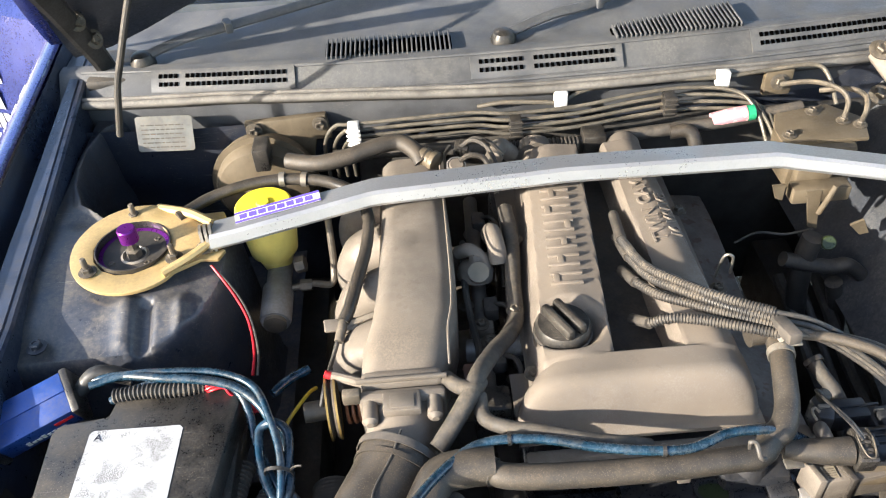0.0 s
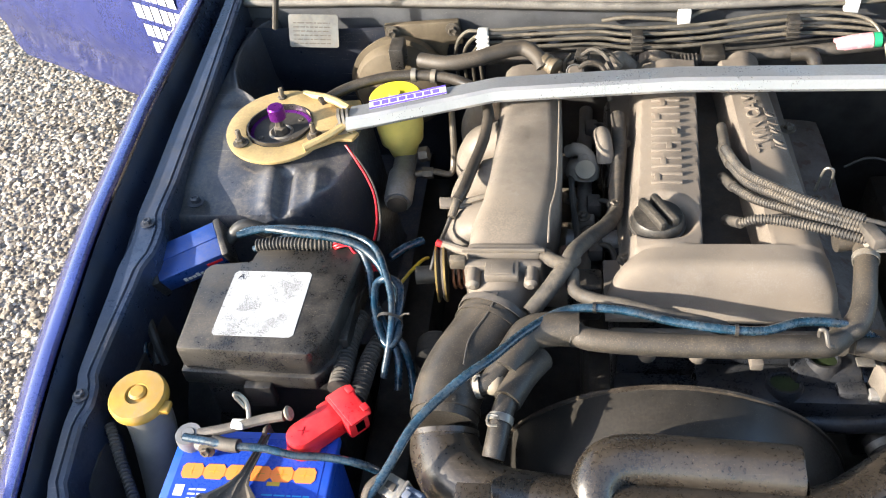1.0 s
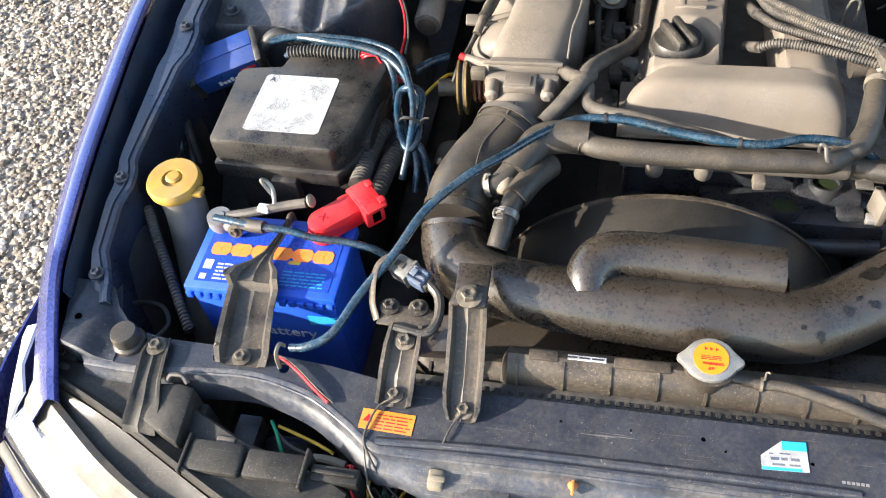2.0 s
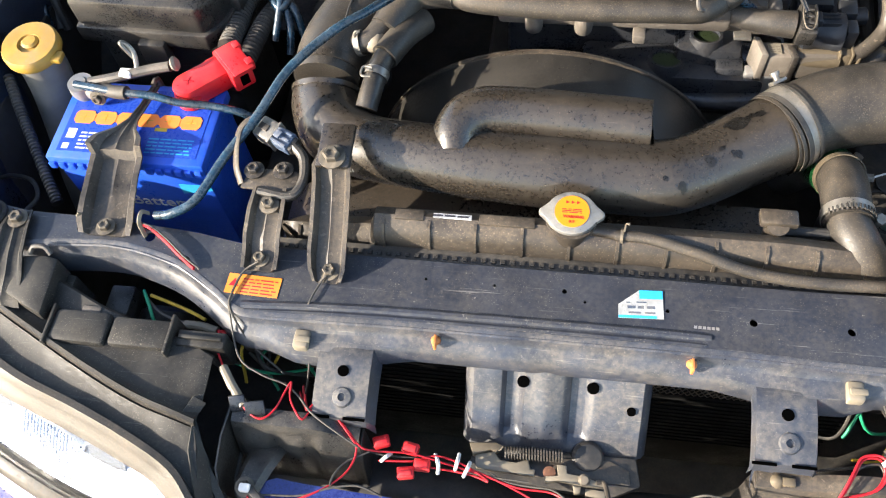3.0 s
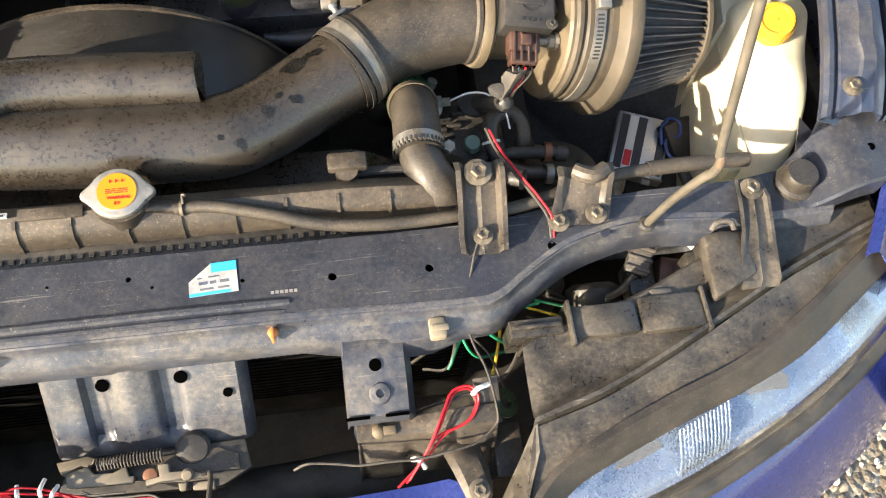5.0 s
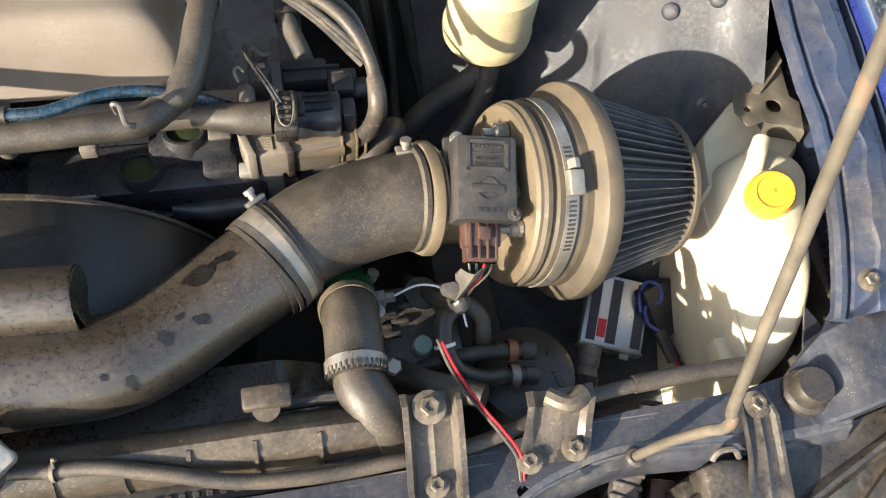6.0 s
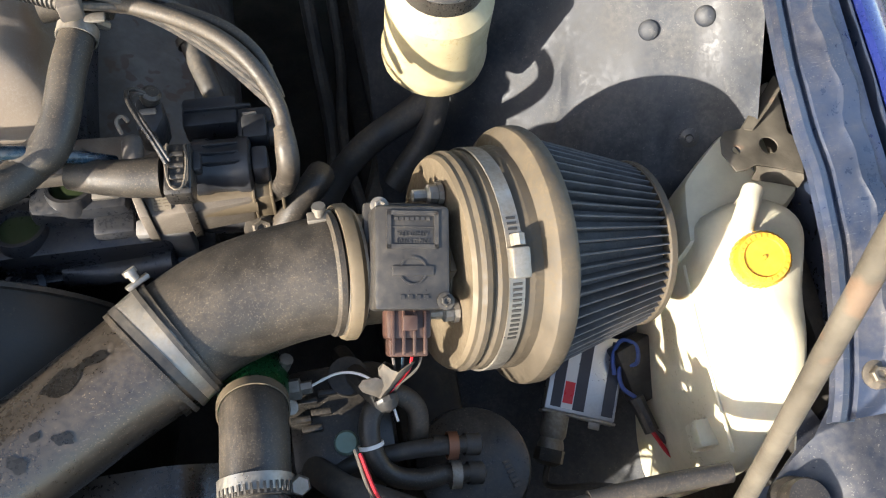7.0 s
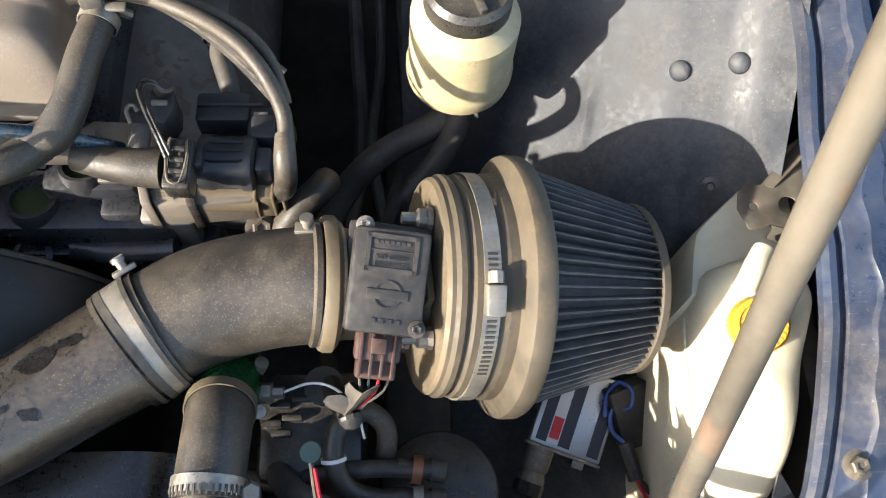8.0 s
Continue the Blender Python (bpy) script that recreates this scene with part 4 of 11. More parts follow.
# ---- raised bonnet above the bay ----
def bonnet_at(u, v):
    """A place on the raised bonnet: u across, v from its rear edge forward."""
    rear = Vector((u, 1.17 + 0.03 * (1 - (u / 0.7) ** 2), 0.985 - 0.1 * sm(abs(u), 0.42, 0.76) * (1 - sm(v, 0.0, 0.4))))
    return rear + Vector((0, -0.74, 0.672)) * v + Vector((0, 0.02, 0.03)) * math.sin(v * 2.6) * (1 - (u / 0.72) ** 2)


bonnet = part("bonnet", sheet([[tuple(bonnet_at(u, v)) for u in [(-0.79 + 1.58 * i / 30) * (1 - 0.18 * v) for i in range(31)]] for v in (0, 0.03, 0.1, 0.2, 0.3, 0.4, 0.6, 0.9, 1.12)], 0.004), BLUE, body, "raised blue bonnet")
part("inner_frame", sheet([[tuple(bonnet_at(u, v) + Vector((0, -0.02, -0.022))) for u in [(-0.75 + 1.5 * i / 24) * (1 - 0.18 * v) for i in range(25)]] for v in (0.012, 0.05, 0.1, 0.2, 0.3, 0.4, 0.7, 1.08)], 0.004), NAVY, bonnet)
for s in (-1, 1):
    hinge = part("bonnet_hinge", tube([(s * 0.70, 1.13, 0.842), (s * 0.70, 1.11, 0.88), (s * 0.695, 1.06, 0.94), (s * 0.69, 1.02, 0.985), (s * 0.685, 0.98, 1.03), (s * 0.68, 0.9, 1.12)], 0.017, 8, flat=0.45), DARKRUB, body)
    for y, z in ((1.085, 0.925), (1.045, 0.975)):
        bolt(hinge, (s * 0.685, y - 0.006, z), 0.0095, (-s * 0.9, -0.5, 0.4), STEEL)
    part("hinge_foot", box(min(s * 0.66, s * 0.73), max(s * 0.66, s * 0.73), 1.09, 1.2, 0.828, 0.846, 0.005), DARKRUB, hinge)


for x in (-0.75, 0.75):
    for y in (0.62, 3.1):
        tyre = part("wheel", lathe([(0.19, -0.1), (0.28, -0.1), (0.305, -0.085), (0.31, 0.0), (0.305, 0.085), (0.28, 0.1), (0.19, 0.1)], axis((x, y, 0.31), (1, 0, 0)), 40, close=True), DARKRUB, body)
        part("rim", lathe([(0.19, -0.09), (0.18, -0.05), (0.06, -0.02), (0.06, 0.02), (0.18, 0.05), (0.19, 0.09)], axis((x, y, 0.31), (1, 0, 0)), 30), RAWALU, tyre)
part("body_side", box(-0.84, -0.78, 1.42, 3.7, 0.2, 0.84, 0.03), BLUE, body)
part("body_side", box(0.78, 0.84, 1.42, 3.7, 0.2, 0.84, 0.03), BLUE, body)
part("rear_deck", box(-0.8, 0.8, 3.3, 4.2, 0.25, 0.88, 0.06), BLUE, body)
for s in (-1, 1):
    part("roof_pillar", tube([(s * 0.68, 1.3, 0.86), (s * 0.63, 1.75, 1.08), (s * 0.58, 2.15, 1.27)], 0.028, 10), BLUE, body)
    part("roof_pillar", tube([(s * 0.58, 3.2, 1.27), (s * 0.64, 3.55, 1.05), (s * 0.68, 3.8, 0.86)], 0.05, 10), BLUE, body)


# ---- engine ----
engine = thing("engine", (0.03, 0.6, 0.22), "dusty four-cylinder engine with silver valve cover", "engine")


def cover_z(x, y):
    """Cast valve cover: two ridges with a valley between, meeting in a broad front hump."""
    k = (y - 0.48) / 0.28
    l0, l1 = -0.083 + 0.024 * k, 0.010 + 0.022 * k
    r0, r1 = 0.086 - 0.008 * k, 0.160 - 0.010 * k
    base = 0.735
    ridge_l = sm(x, l0 - 0.008, l0 + 0.012) * (1 - sm(x, l1 - 0.004, l1 + 0.006))
    ridge_r = sm(x, r0 - 0.006, r0 + 0.004) * (1 - sm(x, r1 - 0.014, r1 + 0.008))
    lift_l = 0.058 - 0.010 * sm(x, (l0 + l1) / 2, l0) - 0.004 * sm(x, (l0 + l1) / 2, l1)
    lift_r = 0.056 - 0.004 * sm(x, (r0 + r1) / 2, r0) - 0.012 * sm(x, (r0 + r1) / 2, r1)
    tail = 1 - 0.95 * sm(y, 0.885, 0.91)
    ridges = max(ridge_l * lift_l, ridge_r * lift_r) * tail
    left = lerp(y, (0.40, 0.128), (0.43, 0.136), (0.45, 0.13), (0.464, 0.12), (0.48, 0.102), (0.49, 0.09))
    dx = (0.027 - x) / left if x < 0.027 else (x - 0.027) / (0.137 - 0.008 * sm(y, 0.43, 0.407))
    hump = 0.057 * (1 - sm(y, 0.476, 0.484)) * max(0.0, 1 - dx**7) ** 0.55
    fall = lerp(y, (0.403, 0.0), (0.4065, 0.06), (0.412, 0.2), (0.42, 0.46), (0.428, 0.72), (0.434, 0.87), (0.44, 0.96), (0.447, 0.995), (0.48, 1.0))
    joined = max(ridges * sm(y, 0.44, 0.475), hump) * fall
    pocket = 0.02 * math.exp(-((math.hypot(x + 0.037, y - 0.527) / 0.039) ** 10))
    return base + joined - pocket * (joined > 0.03)


def cover_keep(x, y):
    if y < 0.5:
        return -0.11 < x < 0.165 and y > 0.403
    return -0.088 < x < 0.168


cover = part("valve_cover", field(-0.125, 0.185, 0.375, 0.915, cover_z, 0.003, 0.729, cover_keep), COVERM, engine)
# raised maker's bars and lettering on the two ridges
for i in range(6):
    mark = Matrix.Translation((-0.026 + 0.0023 * i, 0.598 + 0.0335 * i, 0.7905)) @ pose(0, 0, 0, 0, -4, -5)
    for v in (-0.0085, 0.0085):
        part("raised_mark", box(-0.02, 0.02, v - 0.0026, v + 0.0026, 0, 0.0042, 0.001, mark), COVERM, cover)
    part("raised_mark", box(-0.004, 0.004, -0.009, 0.009, 0, 0.0042, 0.001, mark @ pose(-0.012 + 0.008 * (i % 4), 0, 0)), COVERM, cover)


def cast_words(text, size, x, y):
    """Lettering cast onto the cover: its feet in the surface, its tops 3 mm above."""
    bm = words(text, size, Matrix.Translation((x, y, 0)) @ pose(0, 0, 0, 0, 0, 91.8), 0.001, "LEFT")
    for v in bm.verts:
        v.co.z = cover_z(v.co.x, v.co.y) + (0.0034 if v.co.z > 0 else -0.002)
    return bm


part("lettering", cast_words("TWIN CAM", 0.026, 0.108, 0.652), COVERM, cover)
part("lettering", cast_words("16 VALVE", 0.022, 0.131, 0.66), COVERM, cover)
cap = part("oil_filler_cap", lathe([(0.033, 0), (0.033, 0.013), (0.030, 0.018), (0.022, 0.019), (0, 0.019)], Matrix.Translation((-0.043, 0.524, 0.776)), 28), BLACK, engine, "black oil filler cap with a raised grip")
for v in (-0.0085, 0.0085):
    part("grip", box(-0.028, 0.028, v - 0.0055, v + 0.0055, 0, 0.017, 0.0045, Matrix.Translation((-0.043, 0.524, 0.79)) @ pose(0, 0, 0, 0, 0, -62)), BLACK, cap)
part("cap_edge", lathe([(0.0335, 0), (0.0355, 0.001), (0.0355, 0.004), (0.0335, 0.005)], Matrix.Translation((-0.043, 0.524, 0.776)), 28, close=True), BLACK, cap)
part("arrow", box(-0.02, 0.02, -0.002, 0.002, 0, 0.0015, 0.0005, Matrix.Translation((-0.043, 0.524, 0.7945)) @ pose(0, 0, 0, 0, 0, -62)), DUSTY, cap)
for x, y, z in ((-0.083, 0.485, 0.752), (-0.092, 0.585, 0.755), (-0.075, 0.72, 0.755), (0.17, 0.60, 0.748), (0.163, 0.76, 0.748)):
    bolt(engine, (x, y, z), 0.007, (0, 0, 1), STEEL)
part("valley_floor", box(-0.0, 0.1, 0.484, 0.9, 0.70, 0.737, 0.004), DEEP, engine)
part("cylinder_head", box(-0.095, 0.172, 0.40, 0.91, 0.55, 0.705, 0.012), GREYCAST, engine)
part("engine_block", box(-0.13, 0.17, 0.37, 0.93, 0.26, 0.56, 0.02), DEEP, engine)
part("front_cover", box(-0.10, 0.165, 0.352, 0.40, 0.36, 0.64, 0.015), GREYCAST, engine)
for x in (-0.06, 0.0):
    part("cover_lug", lathe([(0.011, 0), (0.011, 0.02), (0.006, 0.028), (0, 0.028)], axis((x, 0.375, 0.70), (0, -0.3, 1)), 14), ALLOY, engine)
part("head_edge", box(-0.105, 0.172, 0.376, 0.402, 0.70, 0.722, 0.006), ALLOY, engine)
part("head_edge_tab", box(0.06, 0.075, 0.362, 0.38, 0.69, 0.703, 0.002), ALLOY, engine)
# rear cam breather hoses
part("cam_breather", tube([(-0.055, 0.905, 0.765), (-0.075, 0.90, 0.785), (-0.088, 0.87, 0.785)], 0.0135, 12), ALLOY, engine)
part("rear_cap", lathe([(0.03, 0), (0.03, 0.02), (0.022, 0.03), (0, 0.03)], axis((-0.02, 0.905, 0.755), (0, 1, 0.1)), 20), ALLOY, engine)
part("rear_cap", lathe([(0.026, 0), (0.026, 0.02), (0.02, 0.03), (0, 0.03)], axis((0.112, 0.89, 0.76), (0.2, 1, 0.1)), 20), ALLOY, engine)

# water outlet under the radiator hose, with two green-stained openings
outlet = part("water_outlet", box(0.0, 0.225, 0.338, 0.40, 0.60, 0.661, 0.012), GREYCAST, engine)
part("outlet_block", box(0.115, 0.195, 0.364, 0.405, 0.62, 0.682, 0.010), GREYCAST, engine)
for at, r in (((0.105, 0.362, 0.65), 0.0225), ((0.150, 0.384, 0.67), 0.0205)):
    ring = part("opening", lathe([(r * 0.74, 0.012), (r * 0.78, 0.017), (r * 0.94, 0.017), (r, 0.012), (r, -0.03), (r * 0.74, -0.03)], axis(at, (0.0, 0.2, 1)), 26, close=True), GREYCAST, engine)
    part("green_plug", lathe([(r * 0.76, 0.0132), (r * 0.4, 0.0145), (0, 0.0142)], axis(at, (0.0, 0.2, 1)), 20), GREENCAST, ring)
part("outlet_neck", tube([(0.19, 0.39, 0.65), (0.25, 0.37, 0.65), (0.3, 0.36, 0.65)], 0.019, 14), GREYCAST, engine)
part("lower_pipe", tube([(0.13, 0.34, 0.622), (0.17, 0.335, 0.625), (0.22, 0.335, 0.63)], 0.012, 12), GREYCAST, engine)
part("cam_sensor", box(-0.02, 0.085, 0.345, 0.375, 0.62, 0.655, 0.006), GREYCAST, engine)
part("cast_edge", tube([(-0.02, 0.342, 0.655), (0.03, 0.342, 0.656), (0.075, 0.344, 0.655)], 0.003, 8), RAWALU, engine)
for x0, x1, y, z in ((-0.02, 0.06, 0.338, 0.625), (0.09, 0.14, 0.33, 0.628)):
    part("cast_rib", box(x0, x1, y, y + 0.008, z - 0.02, z, 0.002), GREYCAST, engine)
part("drain_boss", lathe([(0.017, 0), (0.017, 0.02), (0.012, 0.022), (0.01, 0.016), (0, 0.016)], axis((0.098, 0.335, 0.61), (0, -0.3, 1)), 20), GREYCAST, engine)
part("bright_casting", prism([(0.145, 0.395), (0.165, 0.412), (0.215, 0.41), (0.232, 0.395), (0.21, 0.385), (0.17, 0.39)], 0.69, 0.716, 0.004), ALLOY, engine)

# intake plenum, throttle body and its pulley
def plenum_ring(y, x0, x1, z0, z1, c):
    pts = []
    for cx, cz, a0 in ((x1 - c, z1 - c, 0), (x0 + c, z1 - c, 90), (x0 + c, z0 + c, 180), (x1 - c, z0 + c, 270)):
        pts += [(cx + c * math.cos(radians(a0 + a)), y, cz + c * math.sin(radians(a0 + a))) for a in (0, 30, 60, 90)]
    return pts


plenum = part("intake_plenum", sweep([plenum_ring(y, a, b, c, d, e) for y, a, b, c, d, e in (
    (0.875, -0.24, -0.175, 0.70, 0.785, 0.018), (0.868, -0.255, -0.165, 0.69, 0.80, 0.026), (0.80, -0.257, -0.165, 0.68, 0.803, 0.022), (0.70, -0.258, -0.163, 0.68, 0.803, 0.022),
    (0.62, -0.262, -0.163, 0.68, 0.803, 0.022), (0.56, -0.27, -0.166, 0.68, 0.80, 0.024), (0.52, -0.281, -0.175, 0.68, 0.795, 0.026), (0.485, -0.285, -0.185, 0.68, 0.785, 0.026), (0.478, -0.28, -0.19, 0.69, 0.78, 0.02))]), ALLOY, engine)
part("cast_seam", tube([(-0.18, 0.485, 0.783), (-0.178, 0.53, 0.796), (-0.17, 0.58, 0.8025), (-0.168, 0.72, 0.8035), (-0.168, 0.84, 0.8035)], 0.0016, 6), ALLOY, plenum)
for y in (0.55, 0.64, 0.73, 0.82):
    part("runner", tube([(-0.245, y, 0.755, 0.036), (-0.283, y, 0.738, 0.034), (-0.292, y + 0.005, 0.68, 0.03), (-0.22, y + 0.01, 0.62, 0.028), (-0.10, y + 0.01, 0.62, 0.028)], 0.03, 16), ALLOY, engine)
part("throttle_flange", box(-0.283, -0.188, 0.462, 0.482, 0.692, 0.788, 0.008), ALLOY, engine)
part("throttle_flange", box(-0.285, -0.186, 0.444, 0.460, 0.694, 0.782, 0.007), ALLOY, engine)
part("throttle_body", lathe([(0.044, 0), (0.045, 0.012), (0.041, 0.02), (0.042, 0.05), (0.046, 0.055), (0.046, 0.062)], axis((-0.236, 0.452, 0.735), (-0.15, -1, -0.12)), 26), ALLOY, engine)
for x, z in ((-0.272, 0.77), (-0.2, 0.772), (-0.2, 0.703)):
    part("screw_boss", lathe([(0.009, 0), (0.009, 0.024), (0.004, 0.028), (0, 0.028)], axis((x, 0.446, z), (0, -1, 0)), 12), ALLOY, engine)
part("vacuum_block", box(-0.257, -0.215, 0.425, 0.452, 0.772, 0.784, 0.002), ALLOY, engine)
part("cast_panel", box(-0.249, -0.222, 0.428, 0.446, 0.784, 0.7855, 0.0007), ALLOY, engine)
part("flange_rib", box(-0.287, -0.184, 0.462, 0.4665, 0.786, 0.7925, 0.0015), ALLOY, engine)
part("lever_stop", box(-0.302, -0.282, 0.446, 0.458, 0.772, 0.788, 0.002), STEEL, engine)
pulley = part("throttle_pulley", lathe([(0.008, -0.02), (0.028, -0.02), (0.036, -0.018), (0.036, -0.016), (0.03, -0.013), (0.036, -0.01), (0.036, -0.008), (0.012, -0.006), (0.012, 0.02), (0, 0.02)], axis((-0.332, 0.47, 0.738), (-1, -0.1, 0)), 28), STEEL, engine, "worn steel throttle cable pulley")
part("spring", tube([(-0.304 + 0.0008 * i, 0.47 + 0.017 * math.cos(i * 0.7), 0.738 + 0.017 * math.sin(i * 0.7)) for i in range(28)], 0.0022, 6, 2), COPPER, pulley)
for d in (-0.019, -0.0085):
    part("cable_groove", lathe([(0.0335, d - 0.0012), (0.0372, d - 0.0012), (0.0372, d + 0.0012), (0.0335, d + 0.0012)], axis((-0.332, 0.47, 0.738), (-1, -0.1, 0)), 32, close=True), BRASS, pulley)
part("vacuum_port", tube([(-0.32, 0.495, 0.77), (-0.3, 0.485, 0.772), (-0.27, 0.47, 0.775)], 0.006, 10), ALLOY, engine)
part("red_port_tip", lathe([(0.0048, 0), (0.0048, 0.007), (0, 0.008)], axis((-0.318, 0.492, 0.772), (-1, 0.2, 0.4)), 12), RED, engine)
part("alternator", lathe([(0.03, 0), (0.052, 0.006), (0.054, 0.05), (0.03, 0.06)], axis((-0.31, 0.42, 0.60), (0.1, -1, 0)), 24), DEEP, engine)
for k in range(7):
    part("idler_rib", lathe([(0.02, 0), (0.024, 0.002), (0.02, 0.004)], axis((-0.325, 0.405 - 0.0048 * k, 0.68), (0.1, -1, 0)), 20), DARKRUB, engine)
# fuel rail and injectors between plenum and cover
part("fuel_rail", tube([(-0.135, 0.5, 0.70), (-0.13, 0.7, 0.70), (-0.125, 0.88, 0.70)], 0.011, 12), ALLOY, engine)
for y in (0.55, 0.64, 0.73, 0.82):
    part("injector", lathe([(0.012, 0), (0.012, 0.025), (0.008, 0.03), (0.008, 0.05)], axis((-0.13, y, 0.69), (0.5, 0, -1)), 14), BLACK, engine)
reg = part("pressure_regulator", lathe([(0.012, 0), (0.024, 0.005), (0.024, 0.018), (0.02, 0.024), (0.01, 0.028), (0.008, 0.04)], axis((-0.135, 0.672, 0.73), (0.1, 0.3, 1)), 22), ALLOY, engine, "dusty cast fuel pressure regulator")
part("connector", tube([(-0.155, 0.70, 0.758), (-0.14, 0.692, 0.768), (-0.126, 0.682, 0.762), (-0.12, 0.67, 0.748)], 0.0095, 12), ALLOY, reg)
part("pale_plug", lathe([(0.012, 0), (0.014, 0.004), (0.014, 0.012), (0, 0.014)], axis((-0.131, 0.660, 0.752), (0, -0.6, 1)), 18), CREAM, reg)
part("valve_elbow", tube([(-0.108, 0.74, 0.75), (-0.107, 0.72, 0.772), (-0.104, 0.69, 0.772), (-0.102, 0.675, 0.755)], 0.0125, 14), ALLOY, engine)
part("water_pipe", tube([(-0.155, 0.575, 0.70), (-0.12, 0.57, 0.702), (-0.08, 0.572, 0.702)], 0.015, 14), RAWALU, engine)
bolt(engine, (-0.125, 0.57, 0.717), 0.008, (0, -0.3, 1), STEEL)
part("idle_valve", box(-0.155, -0.11, 0.45, 0.49, 0.67, 0.735, 0.008), BLACK, engine)
part("sensor_plug", box(-0.165, -0.145, 0.475, 0.5, 0.74, 0.765, 0.004), BROWN, engine)
# injector plugs, their leads and small castings in the gap beside the plenum
for k, y in enumerate((0.545, 0.635, 0.725, 0.815)):
    part("injector_plug", box(-0.128, -0.108, y - 0.014, y + 0.014, 0.70, 0.722, 0.004), GREYLOOM, engine)
    part("plug_lead", tube([(-0.112, y, 0.72), (-0.10, y - 0.012, 0.728), (-0.094, y - 0.03, 0.726), (-0.096, y - 0.06, 0.718)], 0.0035, 8), TAPE, engine)
part("rail_bracket", box(-0.15, -0.118, 0.585, 0.60, 0.69, 0.728, 0.003), ALLOY, engine)
part("rail_bracket", box(-0.155, -0.13, 0.70, 0.715, 0.70, 0.74, 0.003), ALLOY, engine)
for x, y, z in ((-0.134, 0.592, 0.728), (-0.143, 0.708, 0.74), (-0.15, 0.64, 0.715)):
    bolt(engine, (x, y, z), 0.0065, (0, 0, 1), STEEL)
part("vacuum_pipe", tube([(-0.15, 0.50, 0.728), (-0.142, 0.54, 0.735), (-0.147, 0.60, 0.732), (-0.15, 0.66, 0.742), (-0.146, 0.74, 0.74)], 0.0045, 8), DARKRUB, engine)
# linkages and exhaust side castings
part("exhaust_shield", field(0.17, 0.28, 0.42, 0.9, lambda x, y: 0.672 - 0.3 * (x - 0.17) - 2.5 * max(0.0, x - 0.25) + 0.004 * math.sin(x * 50 + y * 9) + 0.006 * math.sin(y * 17), 0.008, 0.5), SHIELD, engine)
part("dipstick_tab", tube([(0.172, 0.62, 0.75), (0.176, 0.615, 0.79), (0.186, 0.612, 0.79), (0.188, 0.615, 0.76)], 0.002, 8), CHROME, engine)

# idle air valve cluster on the front right of the head
cluster = thing("idle_air_valve", (0.26, 0.36, 0.62), "black and cast alloy valve unit with plugs, dusty", "valve unit")
part("cast_base", prism([(0.207, 0.366), (0.2955, 0.366), (0.2955, 0.346), (0.252, 0.342), (0.216, 0.342)], 0.665, 0.701, 0.003), ALLOY, cluster)
part("cast_rib", prism([(0.20, 0.369), (0.207, 0.368), (0.216, 0.34), (0.208, 0.34)], 0.66, 0.706, 0.001), ALLOY, cluster)
part("label", prism([(0.216, 0.361), (0.231, 0.361), (0.232, 0.3465), (0.2185, 0.3465)], 0.7012, 0.7022, 0), CREAM, cluster)
part("print", bars(print_lines(0.219, 0.23, 0.349, 0.36, 4, 8, 0.3), Matrix.Translation((0, 0, 0.7022)), 0.0002), STEEL, cluster)
part("strap", prism([(0.236, 0.359), (0.245, 0.359), (0.251, 0.34), (0.244, 0.339)], 0.66, 0.7045, 0.001), BRACKET, cluster)
part("neck_tube", tube([(0.25, 0.3545, 0.69, 0.0125), (0.275, 0.355, 0.69, 0.0125), (0.298, 0.3555, 0.69, 0.0125)], 0.0125, 18), TAN, cluster)
part("neck_block", prism([(0.296, 0.368), (0.311, 0.368), (0.312, 0.347), (0.296, 0.347)], 0.668, 0.703, 0.003), TAN, cluster)
for x in (0.2965, 0.3105, 0.319):
    part("neck_rib", box(x - 0.0013, x + 0.0013, 0.3455, 0.3685, 0.67, 0.706, 0.0008), TAN, cluster)
part("hose_end", tube([(0.327, 0.366, 0.771, 0.0072), (0.3275, 0.35, 0.766, 0.0085), (0.327, 0.342, 0.752, 0.0088), (0.3235, 0.346, 0.725, 0.0088), (0.318, 0.355, 0.70, 0.0085), (0.308, 0.357, 0.69, 0.0085)], 0.009, 14), BRACKET, cluster)
part("motor", lathe([(0.0, 0), (0.019, 0.0), (0.0225, 0.002), (0.0225, 0.012), (0.0212, 0.014), (0.0212, 0.034), (0.0225, 0.036), (0.0225, 0.044), (0.018, 0.046), (0, 0.046)], axis((0.2525, 0.3755, 0.712), (1, -0.04, 0)), 28), NYLON, cluster, "glossy black valve motor")
for k in range(3):
    part("motor_rib", box(0.262 + 0.0005 * k, 0.29, 0.364 + 0.008 * k, 0.3655 + 0.008 * k, 0.726, 0.736 - 0.001 * abs(k - 1), 0.0006), NYLON, cluster)
part("upper_body", box(0.247, 0.291, 0.408, 0.436, 0.695, 0.722, 0.004), NYLON, cluster)
part("upper_body", box(0.289, 0.3185, 0.395, 0.424, 0.69, 0.719, 0.004), NYLON, cluster)
part("body_rib", box(0.249, 0.302, 0.4205, 0.4235, 0.721, 0.7255, 0.001), NYLON, cluster)
part("plug_body", box(0.2935, 0.3135, 0.389, 0.4115, 0.70, 0.7275, 0.003), NYLON, cluster)
part("plug_body", box(0.2985, 0.3115, 0.359, 0.381, 0.70, 0.7275, 0.003), NYLON, cluster)
part("chrome_clip", box(0.2945, 0.306, 0.4125, 0.416, 0.717, 0.7235, 0.001), CHROME, cluster)
